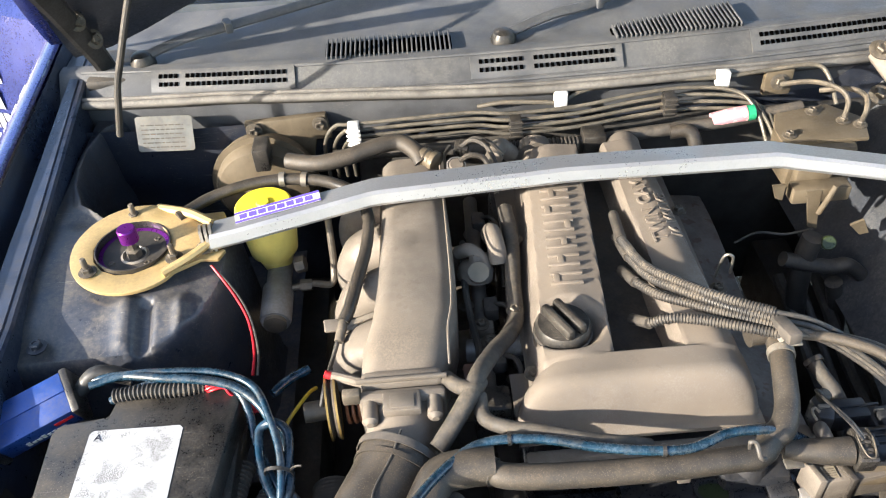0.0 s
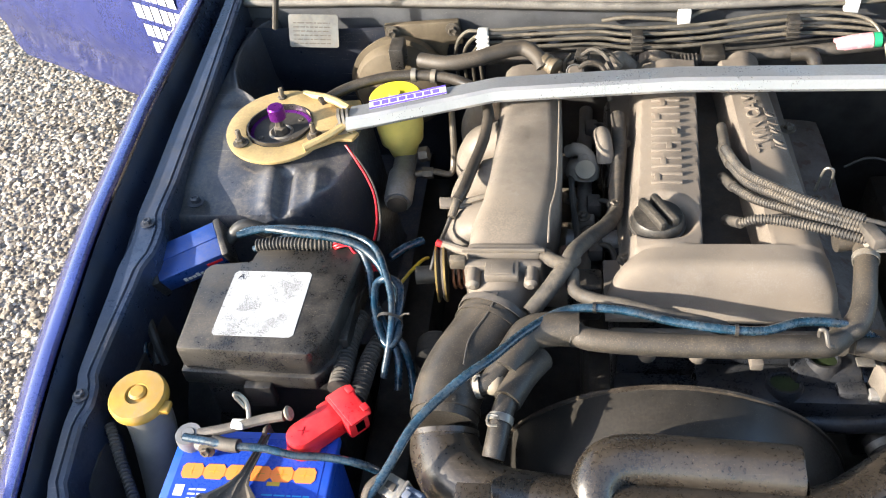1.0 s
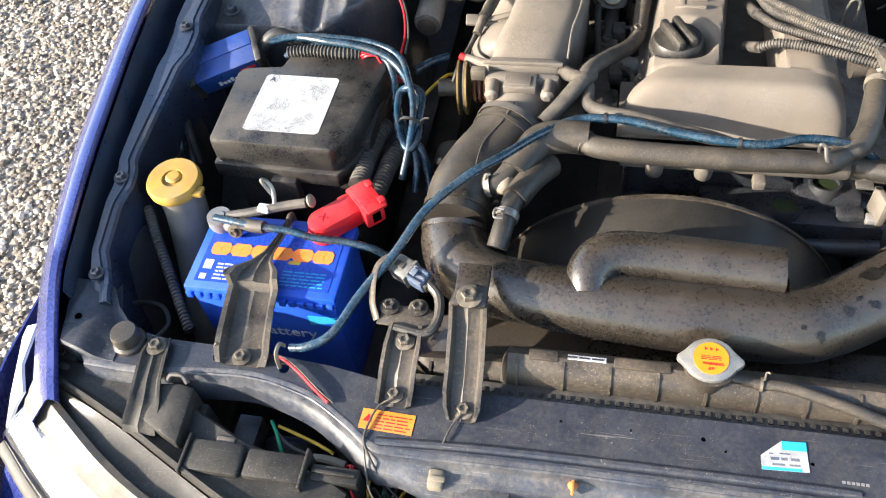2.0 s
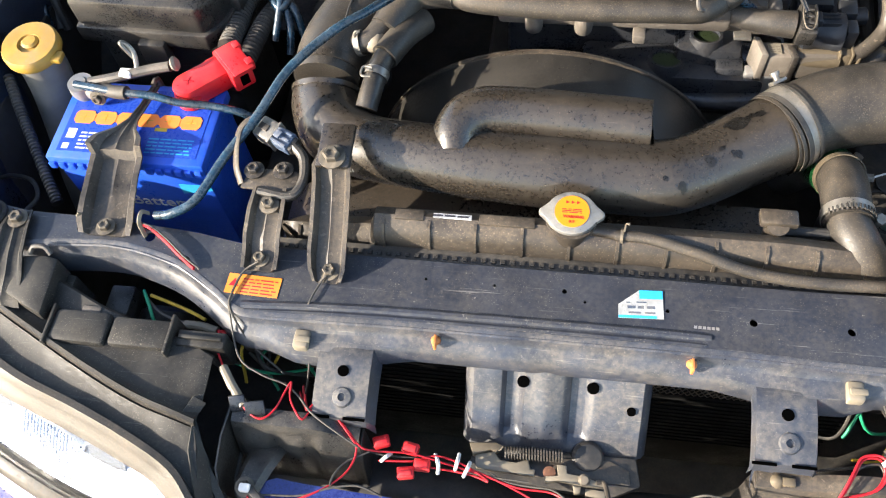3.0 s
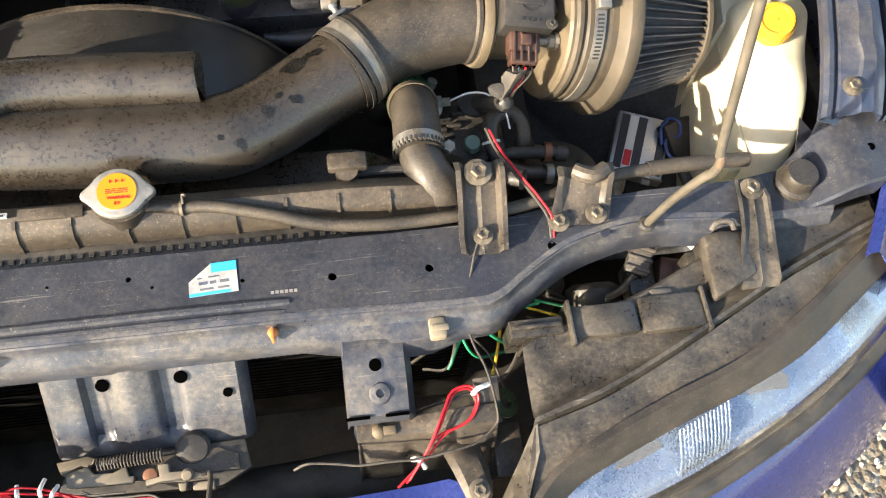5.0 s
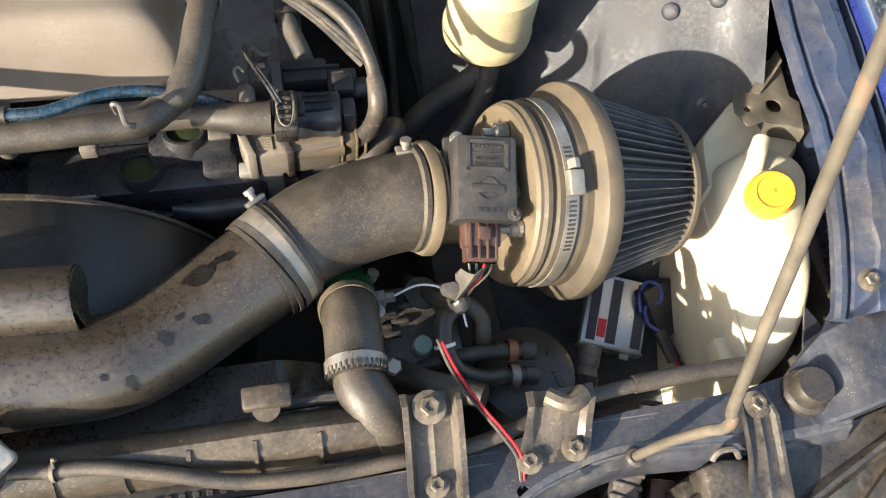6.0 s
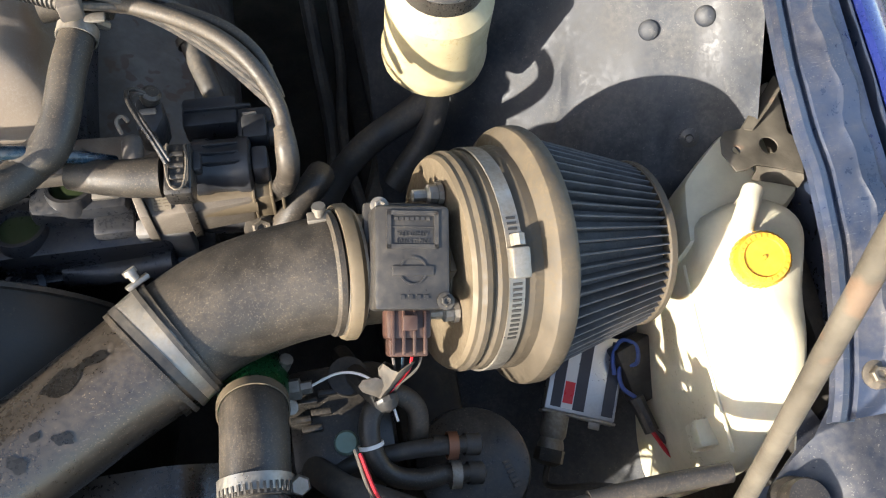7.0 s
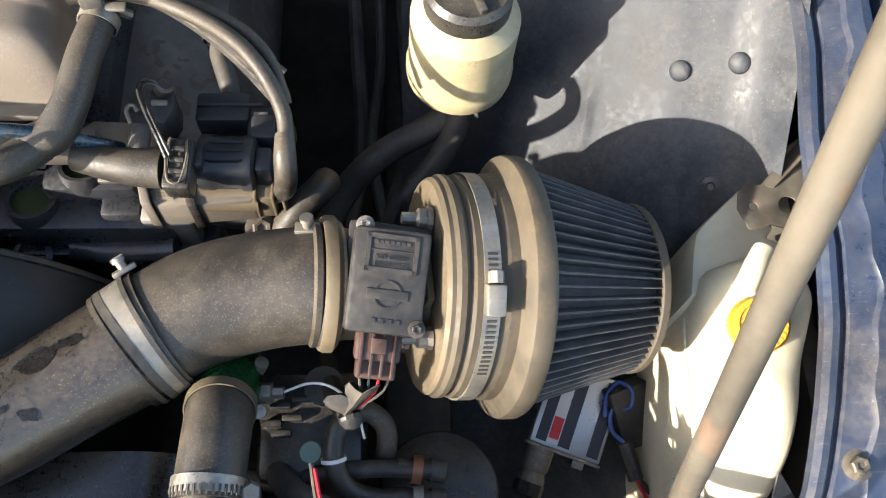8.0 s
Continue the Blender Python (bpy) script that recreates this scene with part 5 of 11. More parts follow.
part("end_plug", lathe([(0.0095, 0), (0.0105, 0.002), (0.0105, 0.014), (0.007, 0.016), (0, 0.016)], axis((0.312, 0.4, 0.712), (1, 0.1, 0.1)), 16), NYLON, cluster)
conn = part("connector", box(-0.0105, 0.0105, -0.0205, 0.0205, -0.014, 0.010, 0.003, Matrix.Translation((0.2468, 0.352, 0.745)) @ pose(0, 0, 0, 8, 0, -3)), BLACK, cluster, "glossy black plug with a wire clip")
CNM = Matrix.Translation((0.2468, 0.352, 0.755)) @ pose(0, 0, 0, 8, 0, -3)
part("latch_frame", merge(box(-0.0085, -0.006, -0.016, 0.016, 0, 0.003, m=CNM), box(0.006, 0.0085, -0.016, 0.016, 0, 0.003, m=CNM), box(-0.008, 0.008, -0.018, -0.0155, 0, 0.003, m=CNM)), BLACK, conn)
for dy in (-0.009, 0.0, 0.009):
    part("latch_rib", box(-0.0055, 0.0055, dy - 0.002, dy + 0.002, 0, 0.0035, 0.001, CNM), BLACK, conn)
part("wire_clip", tube([CNM @ Vector(v) for v in ((-0.006, 0.017, 0.004), (-0.0075, 0.0, 0.0055), (-0.004, -0.017, 0.005), (0.004, -0.018, 0.005), (0.0075, 0.0, 0.0055), (0.006, 0.015, 0.004))], 0.0009, 6), STEEL, conn)
part("side_lug", box(0.2575, 0.2635, 0.35, 0.366, 0.742, 0.752, 0.0015), NYLON, cluster)
part("lead", tube([(0.241, 0.349, 0.765), (0.234, 0.364, 0.771), (0.225, 0.382, 0.774), (0.218, 0.399, 0.774), (0.216, 0.411, 0.77), (0.221, 0.418, 0.764), (0.232, 0.415, 0.758)], 0.0017, 8), BLACK, cluster)
part("lead", tube([(0.2435, 0.351, 0.765), (0.236, 0.366, 0.772), (0.2275, 0.383, 0.774), (0.2205, 0.398, 0.772), (0.219, 0.409, 0.768), (0.2235, 0.415, 0.762), (0.233, 0.413, 0.758)], 0.0015, 8), BLACK, cluster)
part("solenoid", prism([(0.217, 0.418), (0.224, 0.424), (0.237, 0.418), (0.238, 0.402), (0.232, 0.388), (0.217, 0.393)], 0.715, 0.749, 0.003), NYLON, cluster)
part("pale_face", box(0.2205, 0.233, 0.404, 0.4085, 0.7465, 0.7515, 0.001), ALLOY, cluster)
part("plug_head", lathe([(0.0065, 0), (0.0075, 0.002), (0.0075, 0.01), (0.005, 0.012), (0, 0.012)], axis((0.228, 0.417, 0.749), (0.4, 0, 1)), 14), BLACK, cluster)
part("capsule", tube([(0.2138, 0.384, 0.745, 0.0068), (0.2139, 0.38, 0.746, 0.008), (0.214, 0.366, 0.746, 0.008), (0.214, 0.361, 0.745, 0.0066)], 0.008, 16), GREYLOOM, cluster)
part("hook", tube([(0.209, 0.384, 0.756), (0.2062, 0.391, 0.76), (0.2075, 0.3955, 0.761), (0.211, 0.3965, 0.761), (0.2143, 0.392, 0.76)], 0.0016, 8), ALLOY, cluster)
part("feed_pipe", tube([(0.168, 0.364, 0.742, 0.0125), (0.19, 0.357, 0.743, 0.013), (0.21, 0.353, 0.744, 0.0145), (0.234, 0.351, 0.744, 0.0155)], 0.015, 18), RUBBER, cluster)
part("lower_block", box(0.163, 0.197, 0.347, 0.377, 0.60, 0.67, 0.005), GREYCAST, cluster)
part("lower_block", box(0.197, 0.2395, 0.3425, 0.358, 0.61, 0.67, 0.003), RAWALU, cluster)
part("lower_body", box(0.198, 0.256, 0.335, 0.371, 0.55, 0.62, 0.008), GREYCAST, cluster)
lh = part("lower_hose", tube([(0.215, 0.335, 0.60), (0.222, 0.318, 0.60), (0.23, 0.30, 0.59)], 0.0165, 18), RUBBER, cluster)
part("clamp", band([(0.216, 0.333, 0.60), (0.22, 0.322, 0.60), (0.225, 0.31, 0.597)], 0.5, 0.0172, 0.009), CHROME, lh)
bolt(cluster, (0.297, 0.339, 0.661), 0.009, (0.2, -0.4, 1), STEEL)
part("union", tube([(0.30, 0.33, 0.64), (0.315, 0.338, 0.66), (0.33, 0.352, 0.675), (0.345, 0.366, 0.68), (0.352, 0.38, 0.672)], 0.0125, 14), RUBBER, cluster)
part("union", tube([(0.312, 0.318, 0.64), (0.325, 0.328, 0.655), (0.335, 0.34, 0.658)], 0.012, 14), DARKRUB, cluster)

# ---- ignition leads ----
leads = [
    [(0.062, 0.732, 0.775), (0.058, 0.668, 0.785), (0.07, 0.601, 0.8), (0.098, 0.557, 0.812), (0.137, 0.514, 0.822), (0.185, 0.483, 0.825), (0.227, 0.474, 0.815), (0.276, 0.456, 0.79), (0.323, 0.428, 0.76)],
    [(0.057, 0.691, 0.77), (0.06, 0.634, 0.785), (0.074, 0.585, 0.795), (0.102, 0.544, 0.808), (0.142, 0.505, 0.816), (0.186, 0.477, 0.82), (0.231, 0.465, 0.81), (0.278, 0.441, 0.785), (0.323, 0.411, 0.755)],
    [(0.052, 0.632, 0.765), (0.058, 0.588, 0.785), (0.077, 0.557, 0.792), (0.106, 0.531, 0.8), (0.141, 0.5, 0.81), (0.187, 0.471, 0.815), (0.23, 0.461, 0.805), (0.278, 0.439, 0.78), (0.323, 0.407, 0.75)],
    [(0.046, 0.546, 0.765), (0.057, 0.516, 0.788), (0.077, 0.51, 0.8), (0.109, 0.499, 0.805), (0.147, 0.48, 0.81), (0.186, 0.461, 0.812), (0.231, 0.46, 0.8), (0.279, 0.438, 0.775), (0.322, 0.403, 0.745)],
]
for p in leads:
    ld = thing("ignition_lead", p[0], "grey dusty ignition lead in split corrugated sleeve", "ignition lead", "ignition leads over the valve cover")
    part("lead", tube(p, 0.0033, 10), LOOM, ld)
    a, b = p[1:6], p[0:2]
    part("sleeve", tube(a, 0.0057, 12, 8, ribs=0.0013, pitch=0.0036), LOOM, ld)
    part("boot", tube([p[0], Vector(p[0]).lerp(Vector(p[1]), 0.6), p[1]], 0.0072, 12, 4), TAPE, ld)
holder = thing("lead_clip", (0.186, 0.468, 0.82), "dusty plastic clip holding the ignition leads", "cable clip")
part("comb", box(-0.008, 0.008, -0.03, 0.018, -0.006, 0.008, 0.002, Matrix.Translation((0.188, 0.47, 0.818)) @ pose(0, 0, 0, -10, 0, 10)), GREYLOOM, holder)
part("stem", tube([(0.184, 0.455, 0.812), (0.206, 0.466, 0.78)], 0.004, 8), CHROME, holder)


# ---- pipes, hoses and cables round the engine ----
def hose(name, pts, r, material, label, category="hose", seg=16, group="", clamps=(), **kw):
    t = thing(name, pts[0][:3], label, category, group)
    part("hose" if "hose" in name or "pipe" in name else "cable", tube(pts, r, seg, **kw), material, t)
    for share, rr, wide, mm in clamps:
        part("clamp", band(pts, share, rr, wide), mm, t)
    return t


# top radiator hose: from the water neck across the front of the valve cover
TOP = [(-0.189, 0.357, 0.765), (-0.158, 0.352, 0.77), (-0.131, 0.339, 0.772), (-0.078, 0.334, 0.772), (0.018, 0.332, 0.772), (0.093, 0.335, 0.772), (0.128, 0.339, 0.77)] + [(0.150, 0.361, 0.764)]
top_pipe = hose("coolant_pipe", TOP, 0.0135, RUBBER, "dusty black coolant pipe across the front of the engine", "coolant pipe", clamps=((0.2, 0.0142, 0.006, CHROME), (0.215, 0.0142, 0.003, BLACK)))
part("elbow_sleeve", tube([(-0.143, 0.353, 0.772), (-0.172, 0.353, 0.772), (-0.199, 0.349, 0.768), (-0.213, 0.33, 0.762), (-0.226, 0.304, 0.755)], 0.0205, 18), RUBBER, top_pipe)
part("riser", tube([(0.140, 0.358, 0.766, 0.0135), (0.160, 0.366, 0.770, 0.0145), (0.172, 0.386, 0.779, 0.0135), (0.180, 0.42, 0.788, 0.013), (0.187, 0.45, 0.79, 0.013), (0.191, 0.48, 0.79, 0.013)], 0.0145, 16), RUBBER, top_pipe)
rc = part("spring_clamp", band([(0.183, 0.43, 0.789), (0.188, 0.455, 0.79), (0.191, 0.48, 0.79)], 0.45, 0.0138, 0.009), CHROME, top_pipe)
part("clamp_ears", box(0.19, 0.21, 0.452, 0.46, 0.80, 0.803, 0.001), CHROME, rc)
part("pipe_tee", tube([(0.16, 0.482, 0.79), (0.185, 0.484, 0.791), (0.212, 0.48, 0.79)], 0.0135, 16), RUBBER, top_pipe)
part("cable_clip", tube([(0.113, 0.335, 0.79), (0.112, 0.335, 0.8), (0.117, 0.333, 0.8), (0.12, 0.323, 0.79), (0.126, 0.324, 0.785)], 0.0025, 8), GREYLOOM, top_pipe)
part("hose_tail", tube([(-0.231, 0.308, 0.758), (-0.242, 0.293, 0.752), (-0.254, 0.288, 0.748), (-0.266, 0.289, 0.745)], 0.0125, 14), RUBBER, top_pipe)
part("metal_stub", tube([(-0.235, 0.305, 0.756), (-0.237, 0.286, 0.75), (-0.247, 0.292, 0.748)], 0.0105, 12), CREAM, top_pipe)
part("clamp", band([(-0.22, 0.319, 0.758), (-0.226, 0.308, 0.756), (-0.232, 0.298, 0.754)], 0.5, 0.0165, 0.007), CHROME, top_pipe)
part("clamp", band([(-0.248, 0.289, 0.75), (-0.255, 0.288, 0.748), (-0.262, 0.289, 0.746)], 0.5, 0.0138, 0.007), CHROME, top_pipe)
part("clamp_tail", tube([(-0.26, 0.284, 0.76), (-0.258, 0.286, 0.768), (-0.253, 0.287, 0.768)], 0.0015, 6), CHROME, top_pipe)

HEAT = [(-0.187, 0.331, 0.745), (-0.205, 0.3, 0.752), (-0.222, 0.265, 0.752), (-0.228, 0.242, 0.748), (-0.232, 0.217, 0.742), (-0.235, 0.202, 0.735)]
heater = hose("bypass_hose", HEAT, 0.0125, RUBBER, "dusty black bypass hose into the intake pipe", clamps=((0.62, 0.0132, 0.009, CHROME),))
part("sleeve", tube(HEAT[:3], 0.0165, 18), RUBBER, heater)
part("clamp_ears", tube([(-0.23, 0.237, 0.765), (-0.24, 0.237, 0.765), (-0.24, 0.225, 0.765), (-0.23, 0.224, 0.765)], 0.0015, 6), CHROME, heater)

# throttle intake hose down to the long duct
INTAKE = [(-0.243, 0.40, 0.735, 0.0455), (-0.255, 0.37, 0.732, 0.0445), (-0.278, 0.33, 0.73, 0.042), (-0.292, 0.29, 0.728, 0.040), (-0.294, 0.25, 0.722, 0.038)]
intake = thing("intake_hose", (-0.29, 0.3, 0.68), "dusty black moulded intake hose to the throttle", "intake hose")
part("hose", tube(INTAKE, 0.04, 28), RUBBER, intake)
part("clamp", band([q[:3] for q in INTAKE], 0.06, 0.0472, 0.009, 36), GREYLOOM, intake)
part("clamp", band([q[:3] for q in INTAKE], 0.92, 0.0395, 0.009, 36), DUSTY, intake)
part("bead", band([q[:3] for q in INTAKE], 0.16, 0.0455, 0.006, 36), RUBBER, intake)
part("moulding_line", tube([(-0.238, 0.40, 0.782), (-0.25, 0.37, 0.777), (-0.268, 0.335, 0.773), (-0.272, 0.30, 0.77)], 0.0013, 6), DARKRUB, intake)

DUCTLINE = [(-0.294, 0.245, 0.715, 0.037), (-0.291, 0.225, 0.708, 0.04), (-0.272, 0.190, 0.708, 0.0405), (-0.235, 0.168, 0.712, 0.037), (-0.19, 0.158, 0.716, 0.0365), (-0.12, 0.152, 0.716, 0.0385), (-0.04, 0.149, 0.714, 0.040),
            (0.04, 0.149, 0.712, 0.0405), (0.09, 0.152, 0.71, 0.041), (0.13, 0.168, 0.708, 0.0405), (0.18, 0.20, 0.707, 0.042), (0.222, 0.2265, 0.707, 0.0445)]
duct = thing("intake_duct", (0, 0.15, 0.67), "long black moulded intake duct over the radiator, dust-speckled", "intake duct")
part("duct", tube(DUCTLINE, 0.04, 30), DUCT, duct)
part("end_bead", band([q[:3] for q in DUCTLINE], 0.985, 0.0455, 0.005, 36), DUCT, duct)
part("end_bead", band([q[:3] for q in DUCTLINE], 0.015, 0.0385, 0.006, 36), DUCT, duct)
CHAMBER = [(-0.128, 0.150, 0.735, 0.022), (-0.128, 0.172, 0.745, 0.025), (-0.112, 0.192, 0.748, 0.0275), (-0.08, 0.199, 0.748, 0.0275), (0.0, 0.197, 0.747, 0.0275), (0.068, 0.194, 0.746, 0.0275), (0.072, 0.194, 0.746, 0.0265)]
part("resonator", tube(CHAMBER, 0.0275, 26), DUCT, duct, "blind resonator tube of the intake duct")
part("resonator_web", prism([(-0.09, 0.155), (0.07, 0.155), (0.072, 0.19), (-0.1, 0.19)], 0.715, 0.738, 0.003), DUCT, duct)
DUCTRUN = spline(DUCTLINE, 16)


def duct_patch(x, y, long, wide, turn, seed):
    """An oil-wetted patch lying on the skin of the duct."""
    rnd, bm, ring = random.Random(seed), bmesh.new(), []

    def skin(px, py):
        q = min(DUCTRUN, key=lambda d: (d[0] - px) ** 2 + (d[1] - py) ** 2)
        side = math.hypot(q[0] - px, q[1] - py)
        return Vector((px, py, q[2] + math.sqrt(max(1e-6, q[3] ** 2 - side**2)) + 0.0005))

    n = 22
    rims = [[], []]
    lobes = [rnd.uniform(0.55, 1.15) for _ in range(n)]
    for k in range(n):
        a = k * math.tau / n
        f = (lobes[k] + lobes[k - 1]) / 2
        u, v = long * math.cos(a) * f, wide * math.sin(a) * f
        for s, rim in ((0.5, rims[0]), (1.0, rims[1])):
            c, d = math.cos(radians(turn)), math.sin(radians(turn))
            rim.append(bm.verts.new(skin(x + s * (u * c - v * d), y + s * (u * d + v * c))))
    mid = bm.verts.new(skin(x, y))
    for k in range(n):
        bm.faces.new((mid, rims[0][k - 1], rims[0][k]))
        bm.faces.new((rims[0][k - 1], rims[1][k - 1], rims[1][k], rims[0][k]))
    return bm


for k, spot in enumerate(((0.166, 0.203, 0.02, 0.0085, 30), (0.185, 0.215, 0.012, 0.005, 20), (0.137, 0.153, 0.0075, 0.006, 10), (0.164, 0.165, 0.007, 0.0045, 0), (0.148, 0.168, 0.004, 0.003, 40), (0.11, 0.125, 0.006, 0.005, 0), (0.092, 0.128, 0.0035, 0.003, 0))):
    part("oil_patch", duct_patch(*spot, k + 2), OIL, duct)

# second hose to the air flow meter
ELBOW = [(0.214, 0.220, 0.708, 0.0425), (0.236, 0.236, 0.71, 0.0445), (0.27, 0.253, 0.714, 0.045), (0.31, 0.262, 0.719, 0.0445), (0.352, 0.265, 0.7235, 0.044), (0.358, 0.2653, 0.7225, 0.044)]
elbow = thing("air_meter_hose", (0.29, 0.25, 0.67), "dusty black rubber elbow between duct and air meter", "intake hose")
part("hose", tube(ELBOW, 0.044, 32), RUBBER, elbow)
part("clamp", band([q[:3] for q in ELBOW], 0.13, 0.0464, 0.0165, 40), CHROME, elbow, "silver band clamp")
part("wire_ring", band([q[:3] for q in ELBOW], 0.19, 0.0478, 0.0035, 40), DARKRUB, elbow)
part("bead", band([q[:3] for q in ELBOW], 0.05, 0.0468, 0.006, 40), DARKRUB, elbow)
part("bead", band([q[:3] for q in ELBOW], 0.0, 0.0462, 0.004, 40), RUBBER, elbow)
part("bead", band([q[:3] for q in ELBOW], 0.22, 0.0462, 0.005, 40), RUBBER, elbow)
part("clamp", band([q[:3] for q in ELBOW], 0.88, 0.0462, 0.0145, 40), CHROME, elbow, "silver band clamp")
for at, way in (((0.212, 0.272, 0.738), (-0.4, 0.6, 0.5)), ((0.345, 0.296, 0.758), (0, 0.4, 1))):
    sc = part("clamp_screw", lathe([(0.0035, 0), (0.0035, 0.006), (0.005, 0.006), (0.005, 0.010), (0, 0.010)], axis(at, way), 12), CHROME, elbow)
    part("screw_saddle", box(-0.009, 0.009, -0.005, 0.005, -0.003, 0.001, 0.001, axis(at, way)), CHROME, sc)

# fan shroud behind the duct
shroud = thing("fan_shroud", (0, 0.25, 0.4), "black plastic radiator fan shroud, dusty on top", "fan shroud")


SHM = axis((-0.035, 0.31, 0.50), (0, 1, 0))
part("cowl_ring", lathe([(0.2225, 0.004), (0.2262, 0.002), (0.2272, -0.015), (0.2272, -0.04), (0.2255, -0.075), (0.221, -0.105), (0.212, -0.13), (0.19, -0.155), (0.16, -0.165), (0.16, -0.16), (0.187, -0.15), (0.208, -0.125), (0.218, -0.09), (0.2225, -0.04)], SHM, 72, close=True), SHROUDBLACK, shroud)
part("rim_bead", lathe([(0.2262, 0.0), (0.2295, 0.0), (0.2295, -0.004), (0.2262, -0.005)], SHM, 72, close=True), DUSTY, shroud)
part("top_plate", field(-0.33, 0.30, 0.085, 0.155, lambda x, y: 0.662 - 0.07 * sm(abs(x + 0.035), 0.24, 0.36), 0.01, 0.4), DUCT, shroud)
fan = thing("cooling_fan", (-0.035, 0.29, 0.3), "black plastic cooling fan behind the radiator", "fan")
for k in range(7):
    a = k * math.tau / 7 + 0.3
    part("blade", box(0.05, 0.2, -0.025, 0.025, -0.002, 0.002, 0.001, axis((-0.035, 0.27, 0.50), (0, 1, 0)) @ pose(0, 0, 0, 0, 0, math.degrees(a)) @ pose(0, 0, 0, 25)), DEEP, fan)
part("hub", lathe([(0.055, 0), (0.055, 0.04), (0.03, 0.05), (0, 0.05)], axis((-0.035, 0.25, 0.50), (0, 1, 0)), 24), DEEP, fan)

# radiator
rad = thing("radiator", (0, 0.07, 0.25), "dusty black radiator with ribbed plastic top tank", "radiator")


def tank():
    rows = []
    for i in range(81):
        x = -0.315 + 0.63 * i / 80
        rib = 0.0
        end = sm(abs(x), 0.315, 0.29)
        top = (0.722 if -0.205 < x else 0.7) - 0.008 * sm(abs(x), 0.2, 0.31)
        w = 0.0185 * end + 0.003
        yc = 0.0745
        rows.append([(x, yc - w, 0.655), (x, yc - w - rib, 0.69), (x, yc - w * 0.86 - rib, top - 0.015), (x, yc - w * 0.55, top - 0.005 + rib), (x, yc, top + rib * 0.4), (x, yc + w * 0.55, top - 0.005), (x, yc + w * 0.9, top - 0.017), (x, yc + w, 0.655)])
    return sweep(rows)


part("top_tank", tank(), DUSTY, rad)
for k in range(13):
    x = -0.292 + 0.0487 * k
    top = (0.722 if -0.205 < x else 0.7) - 0.008 * sm(abs(x), 0.2, 0.31)
    w = 0.0185 * sm(abs(x), 0.315, 0.29) + 0.003
    line = [(0.0745 - w - 0.0016, 0.672), (0.0745 - w - 0.002, 0.69), (0.0745 - w * 0.86 - 0.0018, top - 0.013), (0.0745 - w * 0.55, top - 0.0025), (0.0745 - w * 0.2, top - 0.0005)]
    part("tank_rib", sweep([[(x - d, y, z) for y, z in line] + [(x - d, y + 0.006, z - 0.006) for y, z in line[::-1]] for d in (0.0016, -0.0016)]), DUSTY, rad)
part("crimp_rail", box(-0.32, 0.32, 0.0365, 0.054, 0.668, 0.6925, 0.002), DEEP, rad)
crimp = mesh_of(box(-0.0026, 0.0026, 0.0, 0.0045, -0.003, 0.002, 0.0008), BLACK, 0)
for i in range(62):
    ob = new("crimp_tab", crimp)
    ob.parent = rad
    ob.matrix_basis = pose(-0.31 + 0.62 * i / 61, 0.041 - 0.07, 0.6925 - 0.25)
part("core", box(-0.30, 0.30, 0.045, 0.09, 0.25, 0.662), FIN, rad)
neck = part("filler_neck", lathe([(0.02, 0.0), (0.02, 0.03), (0.026, 0.034), (0.026, 0.038)], Matrix.Translation((0.0, 0.077, 0.70)), 24), DUSTY, rad)
CAPM = Matrix.Translation((0.0, 0.079, 0.737)) @ pose(0, 0, 0, 8, 0, 0) @ Matrix.Scale(0.89, 4)
rcap = part("radiator_cap", prism([(0.029 * math.cos(a) * (1 + 0.30 * max(0, math.cos(2 * a)) ** 5), 0.0268 * math.sin(a)) for a in (k * math.tau / 48 for k in range(48))], 0, 0.010, 0.003, CAPM), CAPSTEEL, rad, "silver radiator cap with an orange warning label")
part("warning_label", lathe([(0.0195, 0), (0.0195, 0.0008), (0, 0.0008)], CAPM @ Matrix.Translation((0, 0.001, 0.0101)), 32), CAPORANGE, rcap)
part("print", bars(print_lines(-0.011, 0.011, -0.002, 0.004, 3, 3, 0.45), CAPM @ Matrix.Translation((0, 0.001, 0.0109)), 0.0003), REDWIRE, rcap)
part("print", words("WARNING", 0.0048, CAPM @ Matrix.Translation((0.002, -0.006, 0.0112)), 0.0002), REDWIRE, rcap)
part("print", words("0.9", 0.005, CAPM @ Matrix.Translation((0.0, -0.012, 0.0112)), 0.0002), REDWIRE, rcap)
for dx in (-0.006, 0.0, 0.006):
    part("print", lathe([(0.0024, 0), (0.0024, 0.0003), (0, 0.0003)], CAPM @ Matrix.Translation((dx, 0.012, 0.0109)), 3), REDWIRE, rcap)
part("moulded_plate", box(-0.183, -0.152, 0.07, 0.082, 0.717, 0.7228, 0.001), DUSTY, rad)
lab = part("label", box(-0.142, -0.102, 0.0735, 0.0785, 0.7225, 0.7245), PAPER, rad, "white printed strip label")
part("print", bars(print_lines(-0.02, 0.02, -0.001, 0.0015, 1, 5, 0.8), Matrix.Translation((-0.122, 0.0758, 0.7246)), 0.0003), INK, lab)
part("moulded_plate", box(-0.094, -0.036, 0.07, 0.082, 0.717, 0.7232, 0.001), DUSTY, rad)
part("overflow_port", tube([(0.02, 0.074, 0.722), (0.05, 0.071, 0.72)], 0.0062, 12), DUSTY, rad)
part("hose_mount", tube([(0.206, 0.098, 0.70), (0.206, 0.096, 0.716), (0.206, 0.094, 0.724)], 0.011, 14), DUSTY, rad)
